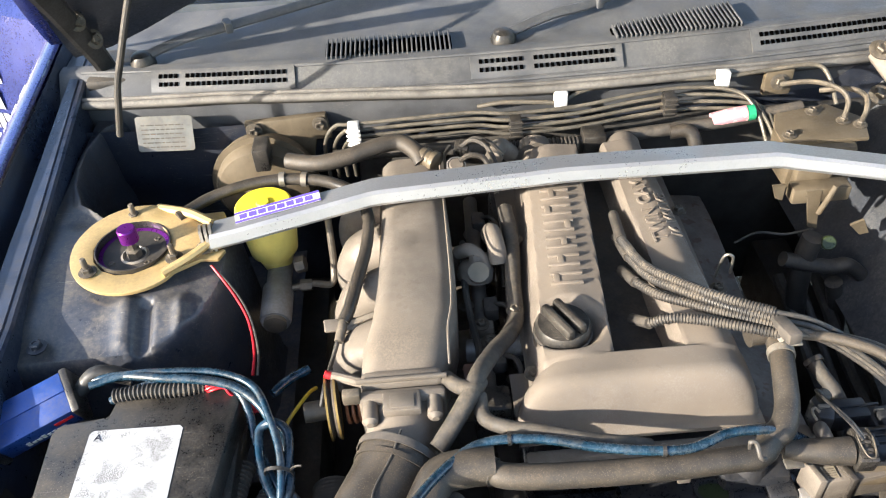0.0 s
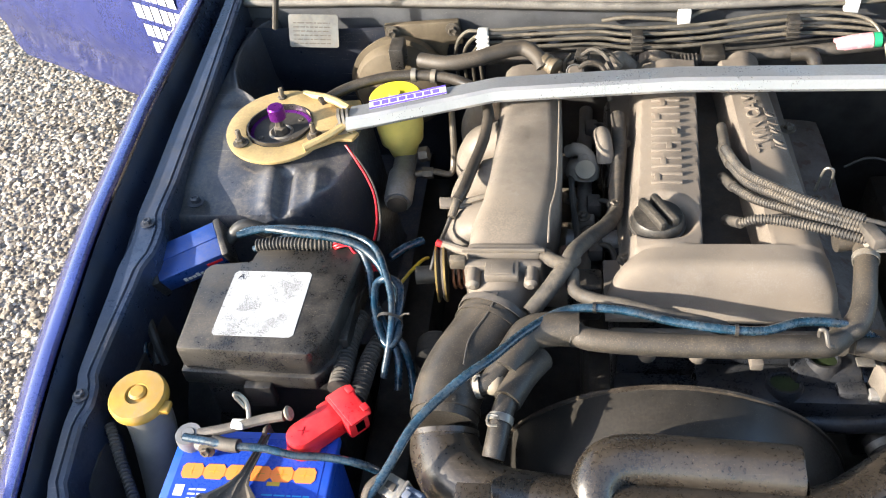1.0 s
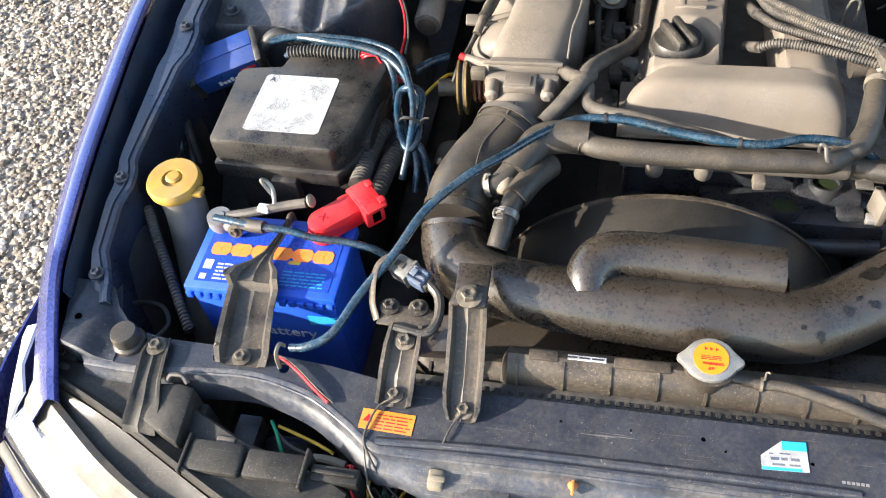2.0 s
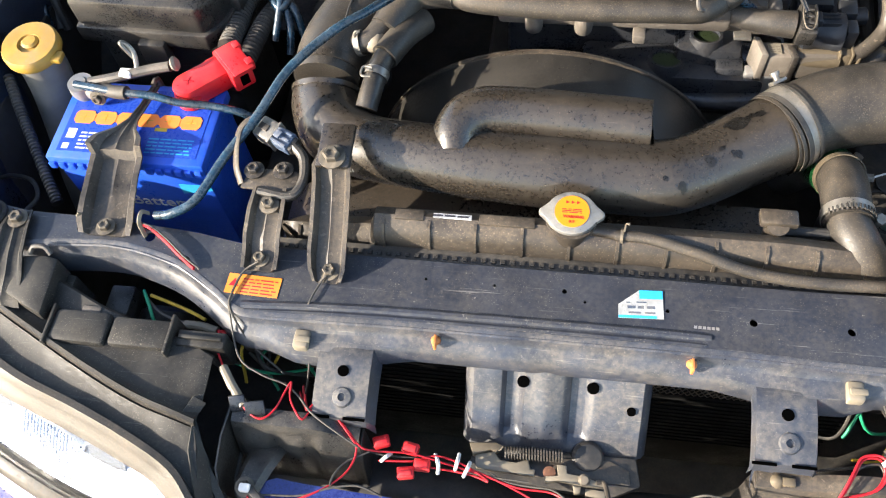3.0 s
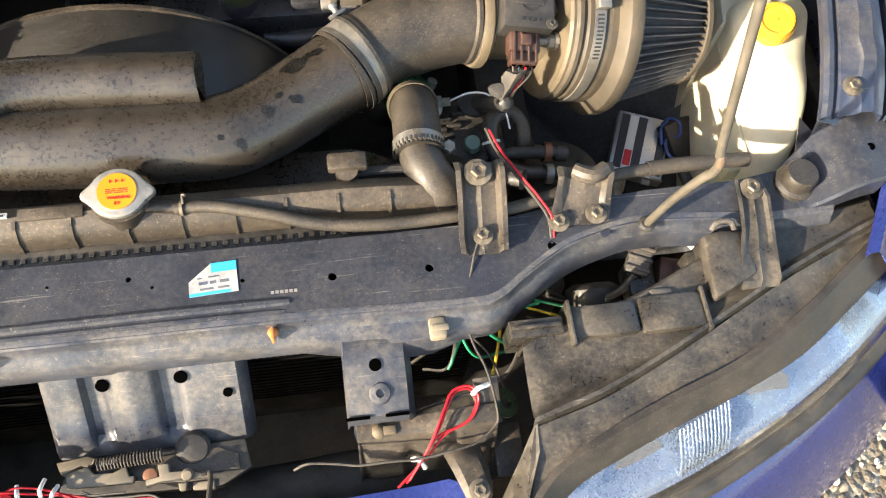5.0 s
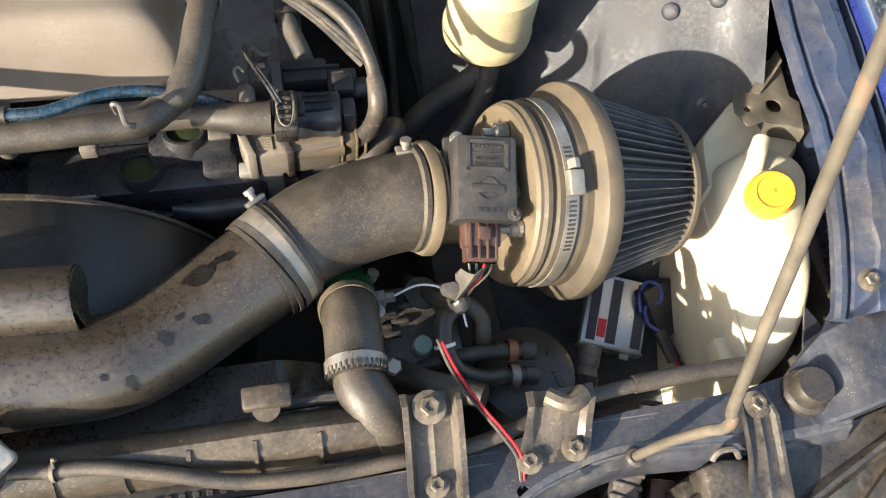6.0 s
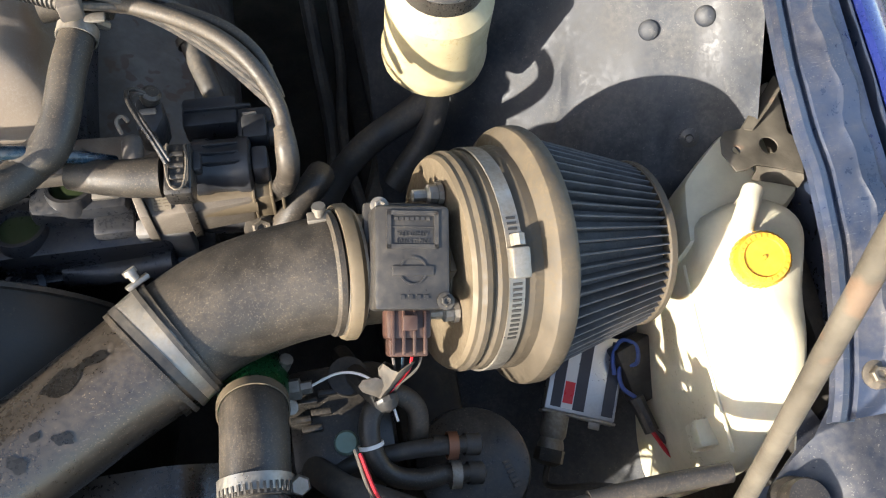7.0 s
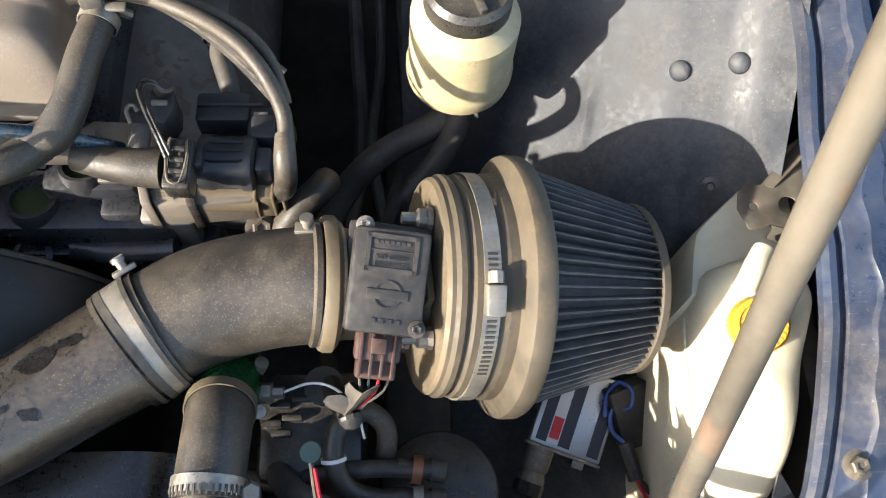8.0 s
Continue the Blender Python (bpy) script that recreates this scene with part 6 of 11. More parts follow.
part("mount_ear", box(0.188, 0.226, 0.093, 0.112, 0.718, 0.728, 0.003), DUSTY, rad)
part("inlet_neck", tube([(0.312, 0.06, 0.672, 0.02), (0.298, 0.075, 0.695, 0.0215), (0.288, 0.09, 0.706, 0.0215), (0.281, 0.107, 0.708, 0.0215), (0.279, 0.125, 0.708, 0.0205)], 0.021, 20), RUBBER, rad)
part("tank_pipe", tube([(0.20, 0.102, 0.70), (0.25, 0.102, 0.702), (0.29, 0.10, 0.70)], 0.006, 10), DARKRUB, rad)
overflow = hose("overflow_hose", [(0.045, 0.071, 0.72), (0.08, 0.068, 0.722), (0.13, 0.056, 0.719), (0.18, 0.044, 0.712), (0.24, 0.0395, 0.709), (0.31, 0.042, 0.708), (0.37, 0.046, 0.708), (0.45, 0.066, 0.711), (0.515, 0.0742, 0.71)], 0.0062, RUBBER,
                "dusty grey overflow hose along the radiator tank")
part("spring_clip", band([(0.045, 0.071, 0.72), (0.055, 0.07, 0.721), (0.065, 0.069, 0.721)], 0.4, 0.0072, 0.003), STEEL, overflow)
part("clip_tail", tube([(0.054, 0.07, 0.729), (0.055, 0.074, 0.737), (0.058, 0.072, 0.74)], 0.0012, 6), STEEL, overflow)
part("hose_sleeve", tube([(0.505, 0.0735, 0.7102), (0.56, 0.0762, 0.7085), (0.614, 0.0772, 0.705)], 0.0078, 14), RUBBER, overflow)

RADTOP = [(0.279, 0.112, 0.709, 0.0245), (0.280, 0.135, 0.708, 0.0245), (0.281, 0.158, 0.705, 0.0245), (0.281, 0.177, 0.698, 0.0245), (0.28, 0.188, 0.687, 0.0225)]
upper = thing("radiator_hose", (0.28, 0.15, 0.66), "thick dusty rubber radiator hose with clamps", "radiator hose")
part("hose", tube(RADTOP, 0.024, 24), RUBBER, upper)
part("clamp", band([q[:3] for q in RADTOP], 0.12, 0.0252, 0.0115, 36), CHROME, upper, "slotted steel hose clamp")
slot = mesh_of(box(-0.0008, 0.0008, -0.0035, 0.0035, 0, 0.0006), DEEP, 0)
for k in range(14):
    ob = new("slot", slot)
    ob.parent = upper
    a = radians(25 + 9.5 * k)
    ob.matrix_basis = Matrix.Translation(Vector((0.2795 + 0.0265 * math.cos(a), 0.1165, 0.709 + 0.0265 * math.sin(a))) - upper.location) @ pose(0, 0, 0, 0, 90 - math.degrees(a), 0)
part("clamp_screw", lathe([(0.0075, 0), (0.0075, 0.006), (0.006, 0.008), (0, 0.008)], axis((0.308, 0.118, 0.709), (0.2, -0.3, 1)), 6), CHROME, upper)
part("clamp", band([q[:3] for q in RADTOP], 0.80, 0.0252, 0.009, 36), TAN, upper)
adapter = thing("sensor_adapter", (0.28, 0.2, 0.65), "green anodised coolant sensor adapter", "pipe adapter")
part("body", tube([(0.28, 0.182, 0.692, 0.0255), (0.281, 0.2, 0.679, 0.0265), (0.28, 0.215, 0.665, 0.0255)], 0.026, 22), GREENALU, adapter)
part("hose_below", tube([(0.28, 0.21, 0.67, 0.024), (0.275, 0.235, 0.64, 0.024), (0.26, 0.26, 0.58, 0.024)], 0.024, 18), DARKRUB, adapter)
part("sensor", lathe([(0.0085, 0), (0.0085, 0.009), (0.005, 0.01), (0.005, 0.018), (0, 0.018)], axis((0.306, 0.194, 0.676), (1, 0, 0.1)), 6), CHROME, adapter)
for dy in (-0.016, 0.016):
    part("clamp_screw", lathe([(0.0055, 0), (0.0055, 0.01), (0, 0.011)], axis((0.304, 0.196 + dy, 0.68), (0.4, dy * 20, 1)), 10), CHROME, adapter)
hose("sensor_lead", [(0.322, 0.194, 0.678), (0.345, 0.2, 0.682), (0.365, 0.193, 0.686), (0.38, 0.175, 0.68), (0.385, 0.16, 0.668)], 0.0011, WHITEWIRE, "thin pale sensor lead", "wire", 8)

# ---- blue earth cables ----
CABLE_B = [(-0.447, 0.057, 0.712), (-0.426, 0.056, 0.72), (-0.399, 0.07, 0.73), (-0.375, 0.116, 0.745), (-0.343, 0.161, 0.765), (-0.315, 0.21, 0.785), (-0.272, 0.254, 0.8), (-0.237, 0.288, 0.8), (-0.205, 0.332, 0.79), (-0.173, 0.363, 0.785), (-0.15, 0.373, 0.785), (-0.116, 0.372, 0.788), (-0.079, 0.366, 0.788), (-0.04, 0.354, 0.788), (0.01, 0.343, 0.79), (0.056, 0.341, 0.79), (0.098, 0.356, 0.788), (0.137, 0.361, 0.782), (0.169, 0.365, 0.765), (0.198, 0.374, 0.735)]
cb = hose("earth_cable", CABLE_B, 0.0052, BLUECABLE, "translucent blue earth cable looping over the engine", "cable", 12, "blue earth cables")
part("lug", box(-0.008, 0.012, -0.006, 0.006, -0.002, 0.002, 0.001, Matrix.Translation((0.183, 0.362, 0.712))), CHROME, cb)
for k in (0.57, 0.76):
    part("cable_tie", band([q for q in CABLE_B], k, 0.0056, 0.004, 14), BLACK, cb)
CABLE_A = [(-0.59, 0.215, 0.733)] + [(-0.528, 0.205, 0.735), (-0.491, 0.203, 0.735), (-0.456, 0.199, 0.73), (-0.422, 0.201, 0.725), (-0.388, 0.199, 0.72), (-0.367, 0.202, 0.7)]
hose("earth_cable", CABLE_A, 0.0048, BLUECABLE, "blue earth cable leaving the battery terminal", "cable", 12, "blue earth cables")
C1 = [(-0.6, 0.523, 0.765), (-0.558, 0.516, 0.775), (-0.511, 0.503, 0.78), (-0.468, 0.496, 0.78), (-0.427, 0.485, 0.775), (-0.4, 0.466, 0.765), (-0.383, 0.441, 0.755), (-0.368, 0.415, 0.745), (-0.363, 0.372, 0.735), (-0.372, 0.356, 0.73), (-0.385, 0.371, 0.735), (-0.397, 0.407, 0.745), (-0.399, 0.44, 0.75), (-0.382, 0.443, 0.758), (-0.366, 0.429, 0.755), (-0.365, 0.399, 0.745), (-0.37, 0.377, 0.735), (-0.356, 0.362, 0.72), (-0.349, 0.349, 0.69), (-0.345, 0.326, 0.66)]
hose("earth_cable", C1, 0.0055, BLUECABLE, "blue earth cable looped beside the fuse box", "cable", 12, "blue earth cables")
C2 = [(-0.575, 0.493, 0.76), (-0.545, 0.498, 0.77), (-0.506, 0.508, 0.772), (-0.463, 0.501, 0.772), (-0.428, 0.487, 0.768), (-0.412, 0.462, 0.755), (-0.401, 0.423, 0.74), (-0.374, 0.371, 0.73), (-0.363, 0.35, 0.71), (-0.364, 0.327, 0.68)]
hose("earth_cable", C2, 0.005, BLUECABLE, "blue earth cable over the fuse box", "cable", 12, "blue earth cables")
hose("earth_cable", [(-0.6, 0.508, 0.772), (-0.56, 0.516, 0.776), (-0.517, 0.514, 0.779), (-0.45, 0.505, 0.78), (-0.406, 0.483, 0.776), (-0.384, 0.44, 0.768), (-0.372, 0.40, 0.755), (-0.372, 0.36, 0.735), (-0.38, 0.33, 0.70)], 0.0046, BLUECABLE, "second blue earth cable over the fuse box", "cable", 12, "blue earth cables")
ctie = thing("cable_tie", (-0.372, 0.382, 0.74), "black cable tie round the blue cables", "cable tie")
part("strap", lathe([(0.0155, -0.002), (0.0165, -0.002), (0.0165, 0.002), (0.0155, 0.002)], axis((-0.373, 0.383, 0.748), (0.1, 1, 0.25)), 20, close=True), BLACK, ctie)
part("tail", tube([(-0.36, 0.381, 0.755), (-0.352, 0.378, 0.765), (-0.345, 0.376, 0.768)], 0.0014, 6), BLACK, ctie)
rbun = thing("fuse_box_wires", (-0.445, 0.49, 0.75), "red wires looping out behind the fuse box", "wiring")
for k in range(4):
    part("red_wire", tube([(-0.482 + 0.004 * k, 0.502, 0.748), (-0.47 + 0.004 * k, 0.497 - 0.003 * k, 0.768), (-0.45 + 0.003 * k, 0.5 - 0.004 * k, 0.772), (-0.432, 0.488 - 0.002 * k, 0.764), (-0.414 + 0.004 * k, 0.478, 0.735)], 0.0018, 8), REDWIRE, rbun)
hose("yellow_tube", [(-0.38, 0.466, 0.712), (-0.372, 0.478, 0.72), (-0.353, 0.509, 0.722), (-0.345, 0.523, 0.715)], 0.0024, YELWIRE, "thin yellow tube beside the throttle pulley", "tube", 8)
hose("earth_cable", [(-0.393, 0.503, 0.735), (-0.374, 0.523, 0.735), (-0.351, 0.537, 0.735)], 0.006, BLUECABLE, "short blue earth cable to the engine", "cable", 12, "blue earth cables")
hose("earth_cable", [(-0.726, 0.486, 0.72), (-0.733, 0.448, 0.715), (-0.733, 0.416, 0.7), (-0.72, 0.38, 0.68), (-0.72, 0.372, 0.64)], 0.005, BLUECABLE, "blue earth cable beside the inner wing", "cable", 12, "blue earth cables")

# ---- wiring looms ----
hose("wiring_loom", [(-0.082, 0.776, 0.765), (-0.081, 0.709, 0.76), (-0.088, 0.637, 0.755), (-0.092, 0.581, 0.75), (-0.103, 0.549, 0.755), (-0.128, 0.507, 0.77), (-0.148, 0.466, 0.785), (-0.161, 0.436, 0.785), (-0.183, 0.408, 0.77), (-0.201, 0.387, 0.76)], 0.0105, TAPE, "dusty taped wiring loom between plenum and cover", "wiring loom", 14)
hose("wiring_loom", [(-0.185, 0.471, 0.775), (-0.172, 0.45, 0.785), (-0.156, 0.442, 0.788), (-0.147, 0.458, 0.78)], 0.009, TAPE, "dusty taped loom branch", "wiring loom", 12)
hose("wiring_loom", [(-0.15, 0.443, 0.775), (-0.147, 0.415, 0.77), (-0.123, 0.396, 0.775), (-0.089, 0.382, 0.782), (-0.044, 0.369, 0.78), (-0.003, 0.363, 0.775), (0.022, 0.364, 0.765)], 0.0085, TAPE, "dusty taped loom along the front of the cover", "wiring loom", 12)
hose("vacuum_hose", [(-0.271, 0.728, 0.8), (-0.275, 0.682, 0.795), (-0.287, 0.625, 0.79), (-0.296, 0.586, 0.785), (-0.304, 0.568, 0.78)], 0.008, RUBBER, "dusty vacuum hose beside the plenum", "hose", 12)
tb = thing("throttle_bracket", (-0.312, 0.58, 0.76), "dusty throttle cable bracket", "bracket")
part("plate", box(-0.022, 0.022, -0.008, 0.008, -0.003, 0.003, 0.0015, Matrix.Translation((-0.306, 0.568, 0.775)) @ pose(0, 0, 0, 20, 10, 10)), ALLOY, tb)
part("stay", tube([(-0.303, 0.568, 0.775), (-0.282, 0.57, 0.78), (-0.262, 0.573, 0.785)], 0.004, 8, flat=0.5), STEEL, tb)
part("adjuster", tube([(-0.299, 0.587, 0.785), (-0.305, 0.565, 0.778), (-0.31, 0.545, 0.77)], 0.006, 12), STEEL, tb)
hose("throttle_cable", [(-0.311, 0.55, 0.77), (-0.319, 0.524, 0.76), (-0.325, 0.486, 0.765), (-0.331, 0.466, 0.75)], 0.0028, BLACK, "thin black throttle cable with bracket", "cable", 10)
hose("heater_hose", [(-0.391, 0.888, 0.8), (-0.347, 0.868, 0.805), (-0.305, 0.869, 0.81), (-0.263, 0.882, 0.815), (-0.226, 0.891, 0.815), (-0.202, 0.871, 0.81), (-0.193, 0.853, 0.8)], 0.0125, RUBBER, "black brake booster hose behind the plenum", "hose", 18)
hose("brake_hose", [(-0.535, 0.775, 0.8), (-0.496, 0.805, 0.805), (-0.449, 0.821, 0.81), (-0.409, 0.826, 0.812), (-0.376, 0.825, 0.812), (-0.336, 0.818, 0.81), (-0.305, 0.805, 0.805), (-0.281, 0.782, 0.8), (-0.27, 0.734, 0.79)], 0.0085, RUBBER, "grey dusty hose with silver joints", "hose", 12, clamps=((0.45, 0.0095, 0.008, CHROME), (0.55, 0.0095, 0.008, CHROME)))
hose("red_wire", [(-0.48, 0.686, 0.785), (-0.465, 0.668, 0.775), (-0.444, 0.636, 0.768), (-0.427, 0.602, 0.76), (-0.418, 0.562, 0.75), (-0.417, 0.526, 0.745)], 0.0019, REDWIRE, "red wire hanging from the strut plate", "wire", 10)
hose("black_wire", [(-0.482, 0.688, 0.784), (-0.462, 0.668, 0.775), (-0.439, 0.635, 0.768), (-0.423, 0.601, 0.76), (-0.413, 0.561, 0.75), (-0.411, 0.525, 0.745)], 0.0016, DARKRUB, "black wire beside the red one at the strut plate", "wire", 8)
hose("loom", [(-0.425, 0.429, 0.7), (-0.431, 0.38, 0.705), (-0.43, 0.334, 0.71), (-0.429, 0.301, 0.715)], 0.012, LOOM, "black corrugated battery loom", "wiring loom", 14, ribs=0.003, pitch=0.006)
hose("loom", [(-0.394, 0.392, 0.695), (-0.402, 0.356, 0.7), (-0.404, 0.316, 0.705), (-0.407, 0.292, 0.705)], 0.011, LOOM, "black corrugated battery loom", "wiring loom", 14, ribs=0.003, pitch=0.006)
hose("loom", [(-0.57, 0.494, 0.765), (-0.536, 0.494, 0.77), (-0.494, 0.492, 0.77), (-0.464, 0.499, 0.765)], 0.008, LOOM, "black corrugated loom behind the fuse box", "wiring loom", 12, ribs=0.0025, pitch=0.005)
hose("loom", [(-0.708, 0.249, 0.7), (-0.685, 0.212, 0.69), (-0.655, 0.169, 0.68), (-0.627, 0.128, 0.67), (-0.602, 0.093, 0.66)], 0.006, LOOM, "black corrugated loom beside the washer bottle", "wiring loom", 12, ribs=0.002, pitch=0.005)
hose("wire", [(-0.716, 0.129, 0.64), (-0.693, 0.14, 0.64), (-0.663, 0.135, 0.64), (-0.646, 0.112, 0.64), (-0.653, 0.091, 0.64)], 0.003, DARKRUB, "thin black wire in the wing corner", "wire", 8)
# right side hose and pipes
hose("engine_breather_hose", [(0.195, 0.472, 0.8), (0.232, 0.46, 0.805), (0.268, 0.442, 0.805), (0.294, 0.425, 0.8), (0.313, 0.405, 0.79), (0.325, 0.384, 0.775), (0.328, 0.365, 0.766)], 0.0062, RUBBER, "grey dusty breather hose arching to the valve unit", "hose", 12)
hose("engine_breather_hose", [(0.226, 0.476, 0.795), (0.263, 0.458, 0.8), (0.295, 0.441, 0.797), (0.315, 0.422, 0.788), (0.324, 0.403, 0.774), (0.327, 0.394, 0.768)], 0.0045, RUBBER, "second dusty breather hose", "hose", 12)
hose("steering_hose", [(0.464, 0.476, 0.66), (0.46, 0.461, 0.65), (0.44, 0.451, 0.64), (0.411, 0.439, 0.63), (0.388, 0.426, 0.62), (0.364, 0.407, 0.6), (0.343, 0.377, 0.58)], 0.013, DARKRUB, "black power steering hose in the shade", "hose", 14)
hose("oil_pipe", [(0.257, 0.496, 0.72), (0.262, 0.476, 0.715), (0.269, 0.455, 0.71), (0.274, 0.439, 0.7)], 0.009, DARKRUB, "black oil hose with brass fitting", "hose", 12, clamps=((0.05, 0.0105, 0.006, BRACKET),))
for k, (x0, dx) in enumerate(((560, 10), (600, -5), (640, 20), (690, 0))):
    hose("bulkhead_hose", [px for px in ((0.36 + 0.028 * k + 0.02 * math.sin(k * 2.3), 0.42, 0.46), (0.375 + 0.022 * k + 0.012 * math.sin(k * 4.1), 0.52, 0.48 + 0.012 * (k % 2)), (0.37 + 0.028 * k - 0.015 * math.sin(k * 3.1), 0.64, 0.5), (0.36 + 0.03 * k, 0.8, 0.56))], (0.009, 0.0065, 0.011, 0.007, 0.0085)[k % 5], DARKRUB, "black hose low in the bay", "hose", 10, "black hoses low in the bay")


# ---- strut brace ----
brace = thing("strut_brace", (0, 0.74, 0.77), "polished aluminium strut brace between the strut towers", "strut brace")


def bar_ring(q, w=0.024, h=0.011):
    x, y, z = q
    return [(x, y + 0.95 * w * a + 0.31 * h * b, z + 0.95 * h * b - 0.31 * w * a * 0.6) for a, b in ((-1, -0.6), (-0.85, -1), (0.85, -1), (1, -0.6), (1, 0.6), (0.85, 1), (-0.85, 1), (-1, 0.6))]


BAR = [(-0.478, 0.722, 0.806), (-0.44, 0.728, 0.809), (-0.272, 0.762, 0.823), (-0.262, 0.7635, 0.824), (-0.25, 0.764, 0.8245), (0.0, 0.773, 0.829), (0.28, 0.768, 0.828), (0.292, 0.767, 0.827), (0.304, 0.765, 0.825), (0.44, 0.738, 0.810), (0.478, 0.73, 0.806)]
part("bar", sweep([bar_ring(q) for q in BAR]), BARM, brace, smooth=25)
lab = part("label", prism([(-0.448, -0.011), (-0.332, -0.011), (-0.332, 0.011), (-0.448, 0.011)], 0, 0.0004, 0, Matrix.Translation((0, 0.7455, 0.8265)) @ Matrix.Translation((-0.39, 0, 0)) @ pose(0, 0, 0, 0, -4.8, 11.5) @ Matrix.Translation((0.39, 0, 0))), WHITE, brace, "white and violet maker's label")
LABM = Matrix.Translation((-0.39, 0.7455, 0.8270)) @ pose(0, 0, 0, 0, -4.8, 11.5)
part("print", bars([(-0.058, 0.007, 0.116, 0.004), (-0.058, -0.011, 0.116, 0.004)] + [(-0.052 + 0.0128 * k, -0.0045, 0.010, 0.0095) for k in range(8)], LABM), VIOLET, lab)


def tower_plate(side):
    """Gold tower plate with its collar, studs and the brace's fork."""
    c = Vector((side * 0.588, 0.725, 0.79))
    ring = []
    for k in range(40):
        a = radians(50 + k * 260 / 39)
        ring.append((0.083 * math.cos(a), 0.083 * math.sin(a)))
    arm = [(0.062, -0.052), (0.095, -0.034), (0.118, -0.036), (0.126, -0.02), (0.105, -0.006), (0.108, 0.03), (0.122, 0.04), (0.115, 0.056), (0.09, 0.055), (0.06, 0.066)]
    outline = [(-x, y) for x, y in ring] if side > 0 else ring
    arm = [(-x, y) for x, y in arm] if side > 0 else arm
    pl = part("tower_plate", prism(outline + arm if side < 0 else outline + arm, 0, 0.006, 0.0012, Matrix.Translation(c) @ pose(0, 0, 0, 4, 0, 0), holes=[(0.002 * side, 0.0, 0.051)]), GOLD, brace, "gold strut tower plate")
    part("fork_rib", tube([c + Vector((-side * 0.02, 0.08, 0.006)), c + Vector((-side * 0.07, 0.05, 0.016)), c + Vector((-side * 0.108, 0.018, 0.02))], 0.0065, 8), GOLD, pl)
    part("fork_rib", tube([c + Vector((-side * 0.05, -0.058, 0.006)), c + Vector((-side * 0.085, -0.036, 0.012)), c + Vector((-side * 0.108, -0.018, 0.018))], 0.006, 8), GOLD, pl)
    part("collar", lathe([(0.0505, -0.004), (0.0505, 0.009), (0.0485, 0.009), (0.0485, -0.004)], Matrix.Translation(c), 40, close=True), BLACK, pl)
    for a in (100, 220, 335):
        p = c + Vector((0.066 * math.cos(radians(a)) * -side, 0.066 * math.sin(radians(a)), 0.004))
        bolt(pl, p, 0.0075, (0, 0, 1), STEEL, "nut")
        part("stud", lathe([(0.004, 0), (0.004, 0.016), (0.003, 0.018), (0, 0.018)], Matrix.Translation(p + Vector((0, 0, 0.006))), 10), STEEL, pl)
    bolt(pl, c + Vector((-side * 0.1, -0.018, 0.008)), 0.008, (0, 0, 1), CHROME)
    bolt(pl, c + Vector((-side * 0.096, 0.012, 0.012)), 0.006, (0, -0.4, 1), STEEL)
    for k in range(3):
        part("washer", lathe([(0.004, 0), (0.0205, 0), (0.0205, 0.004), (0.004, 0.004)], axis((side * (0.492 - 0.0065 * k), 0.7195, 0.803), (1, 0.2, 0.1)), 20, close=True), CHROME, pl)
    return c


for s in (-1, 1):
    c = tower_plate(s)
    mount = thing("strut_top_mount", c, "purple anodised camber mount in the strut tower", "strut mount", "strut top mounts")
    part("dish", lathe([(0.047, -0.002), (0.045, -0.014), (0.03, -0.018), (0.0, -0.018)], Matrix.Translation(c), 36), DEEP, mount)
    part("purple_ring", lathe([(0.042, -0.002), (0.0475, -0.001), (0.0465, -0.012), (0.0395, -0.012)], Matrix.Translation(c), 36, close=True), PURPLE, mount)
    part("purple_arm", box(-0.044, 0.0, -0.012, 0.02, -0.016, -0.008, 0.003, Matrix.Translation(c) @ pose(0, 0, 0, 0, 0, -25)), PURPLE, mount)
    part("slot_plate", box(-0.03, 0.034, -0.017, 0.013, -0.015, -0.009, 0.003, Matrix.Translation(c) @ pose(0, 0, 0, 0, 0, 20)), STEEL, mount)
    part("bearing", lathe([(0.022, -0.01), (0.022, -0.004), (0.016, 0.0), (0.012, -0.004), (0, -0.004)], Matrix.Translation(c + Vector((0.002, -0.008, 0))), 26), CHROME, mount)
    part("shaft_nut", lathe([(0.0105, 0), (0.0105, 0.01), (0.006, 0.012), (0.006, 0.026), (0, 0.026)], Matrix.Translation(c + Vector((0.002, -0.008, -0.002))), 6), STEEL, mount)
    part("damper_knob", lathe([(0.010, 0), (0.0125, 0.001), (0.0125, 0.019), (0.011, 0.021), (0, 0.021)], Matrix.Translation(c + Vector((0.002, -0.006, 0.022))), 22), PURPLE, mount)
    for a in (40, 130, 220, 310):
        bolt(mount, c + Vector((0.034 * math.cos(radians(a)), 0.034 * math.sin(radians(a)), -0.006)), 0.0045, (0, 0, 1), STEEL, "screw")

# ---- clutch and brake hydraulics on the left bulkhead ----
res = thing("fluid_reservoir", (-0.415, 0.775, 0.68), "yellowed fluid reservoir with bright yellow cap", "fluid reservoir")
part("tank", lathe([(0.02, 0.0), (0.024, 0.012), (0.026, 0.02), (0.034, 0.03), (0.037, 0.055), (0.037, 0.085), (0.03, 0.09)], Matrix.Translation((-0.415, 0.775, 0.70)), 28), YTANK, res)
part("cap", lathe([(0.039, 0), (0.0405, 0.003), (0.0405, 0.02), (0.037, 0.024), (0.01, 0.025), (0.008, 0.028), (0, 0.028)], Matrix.Translation((-0.416, 0.777, 0.786)), 30), YELLOW, res)
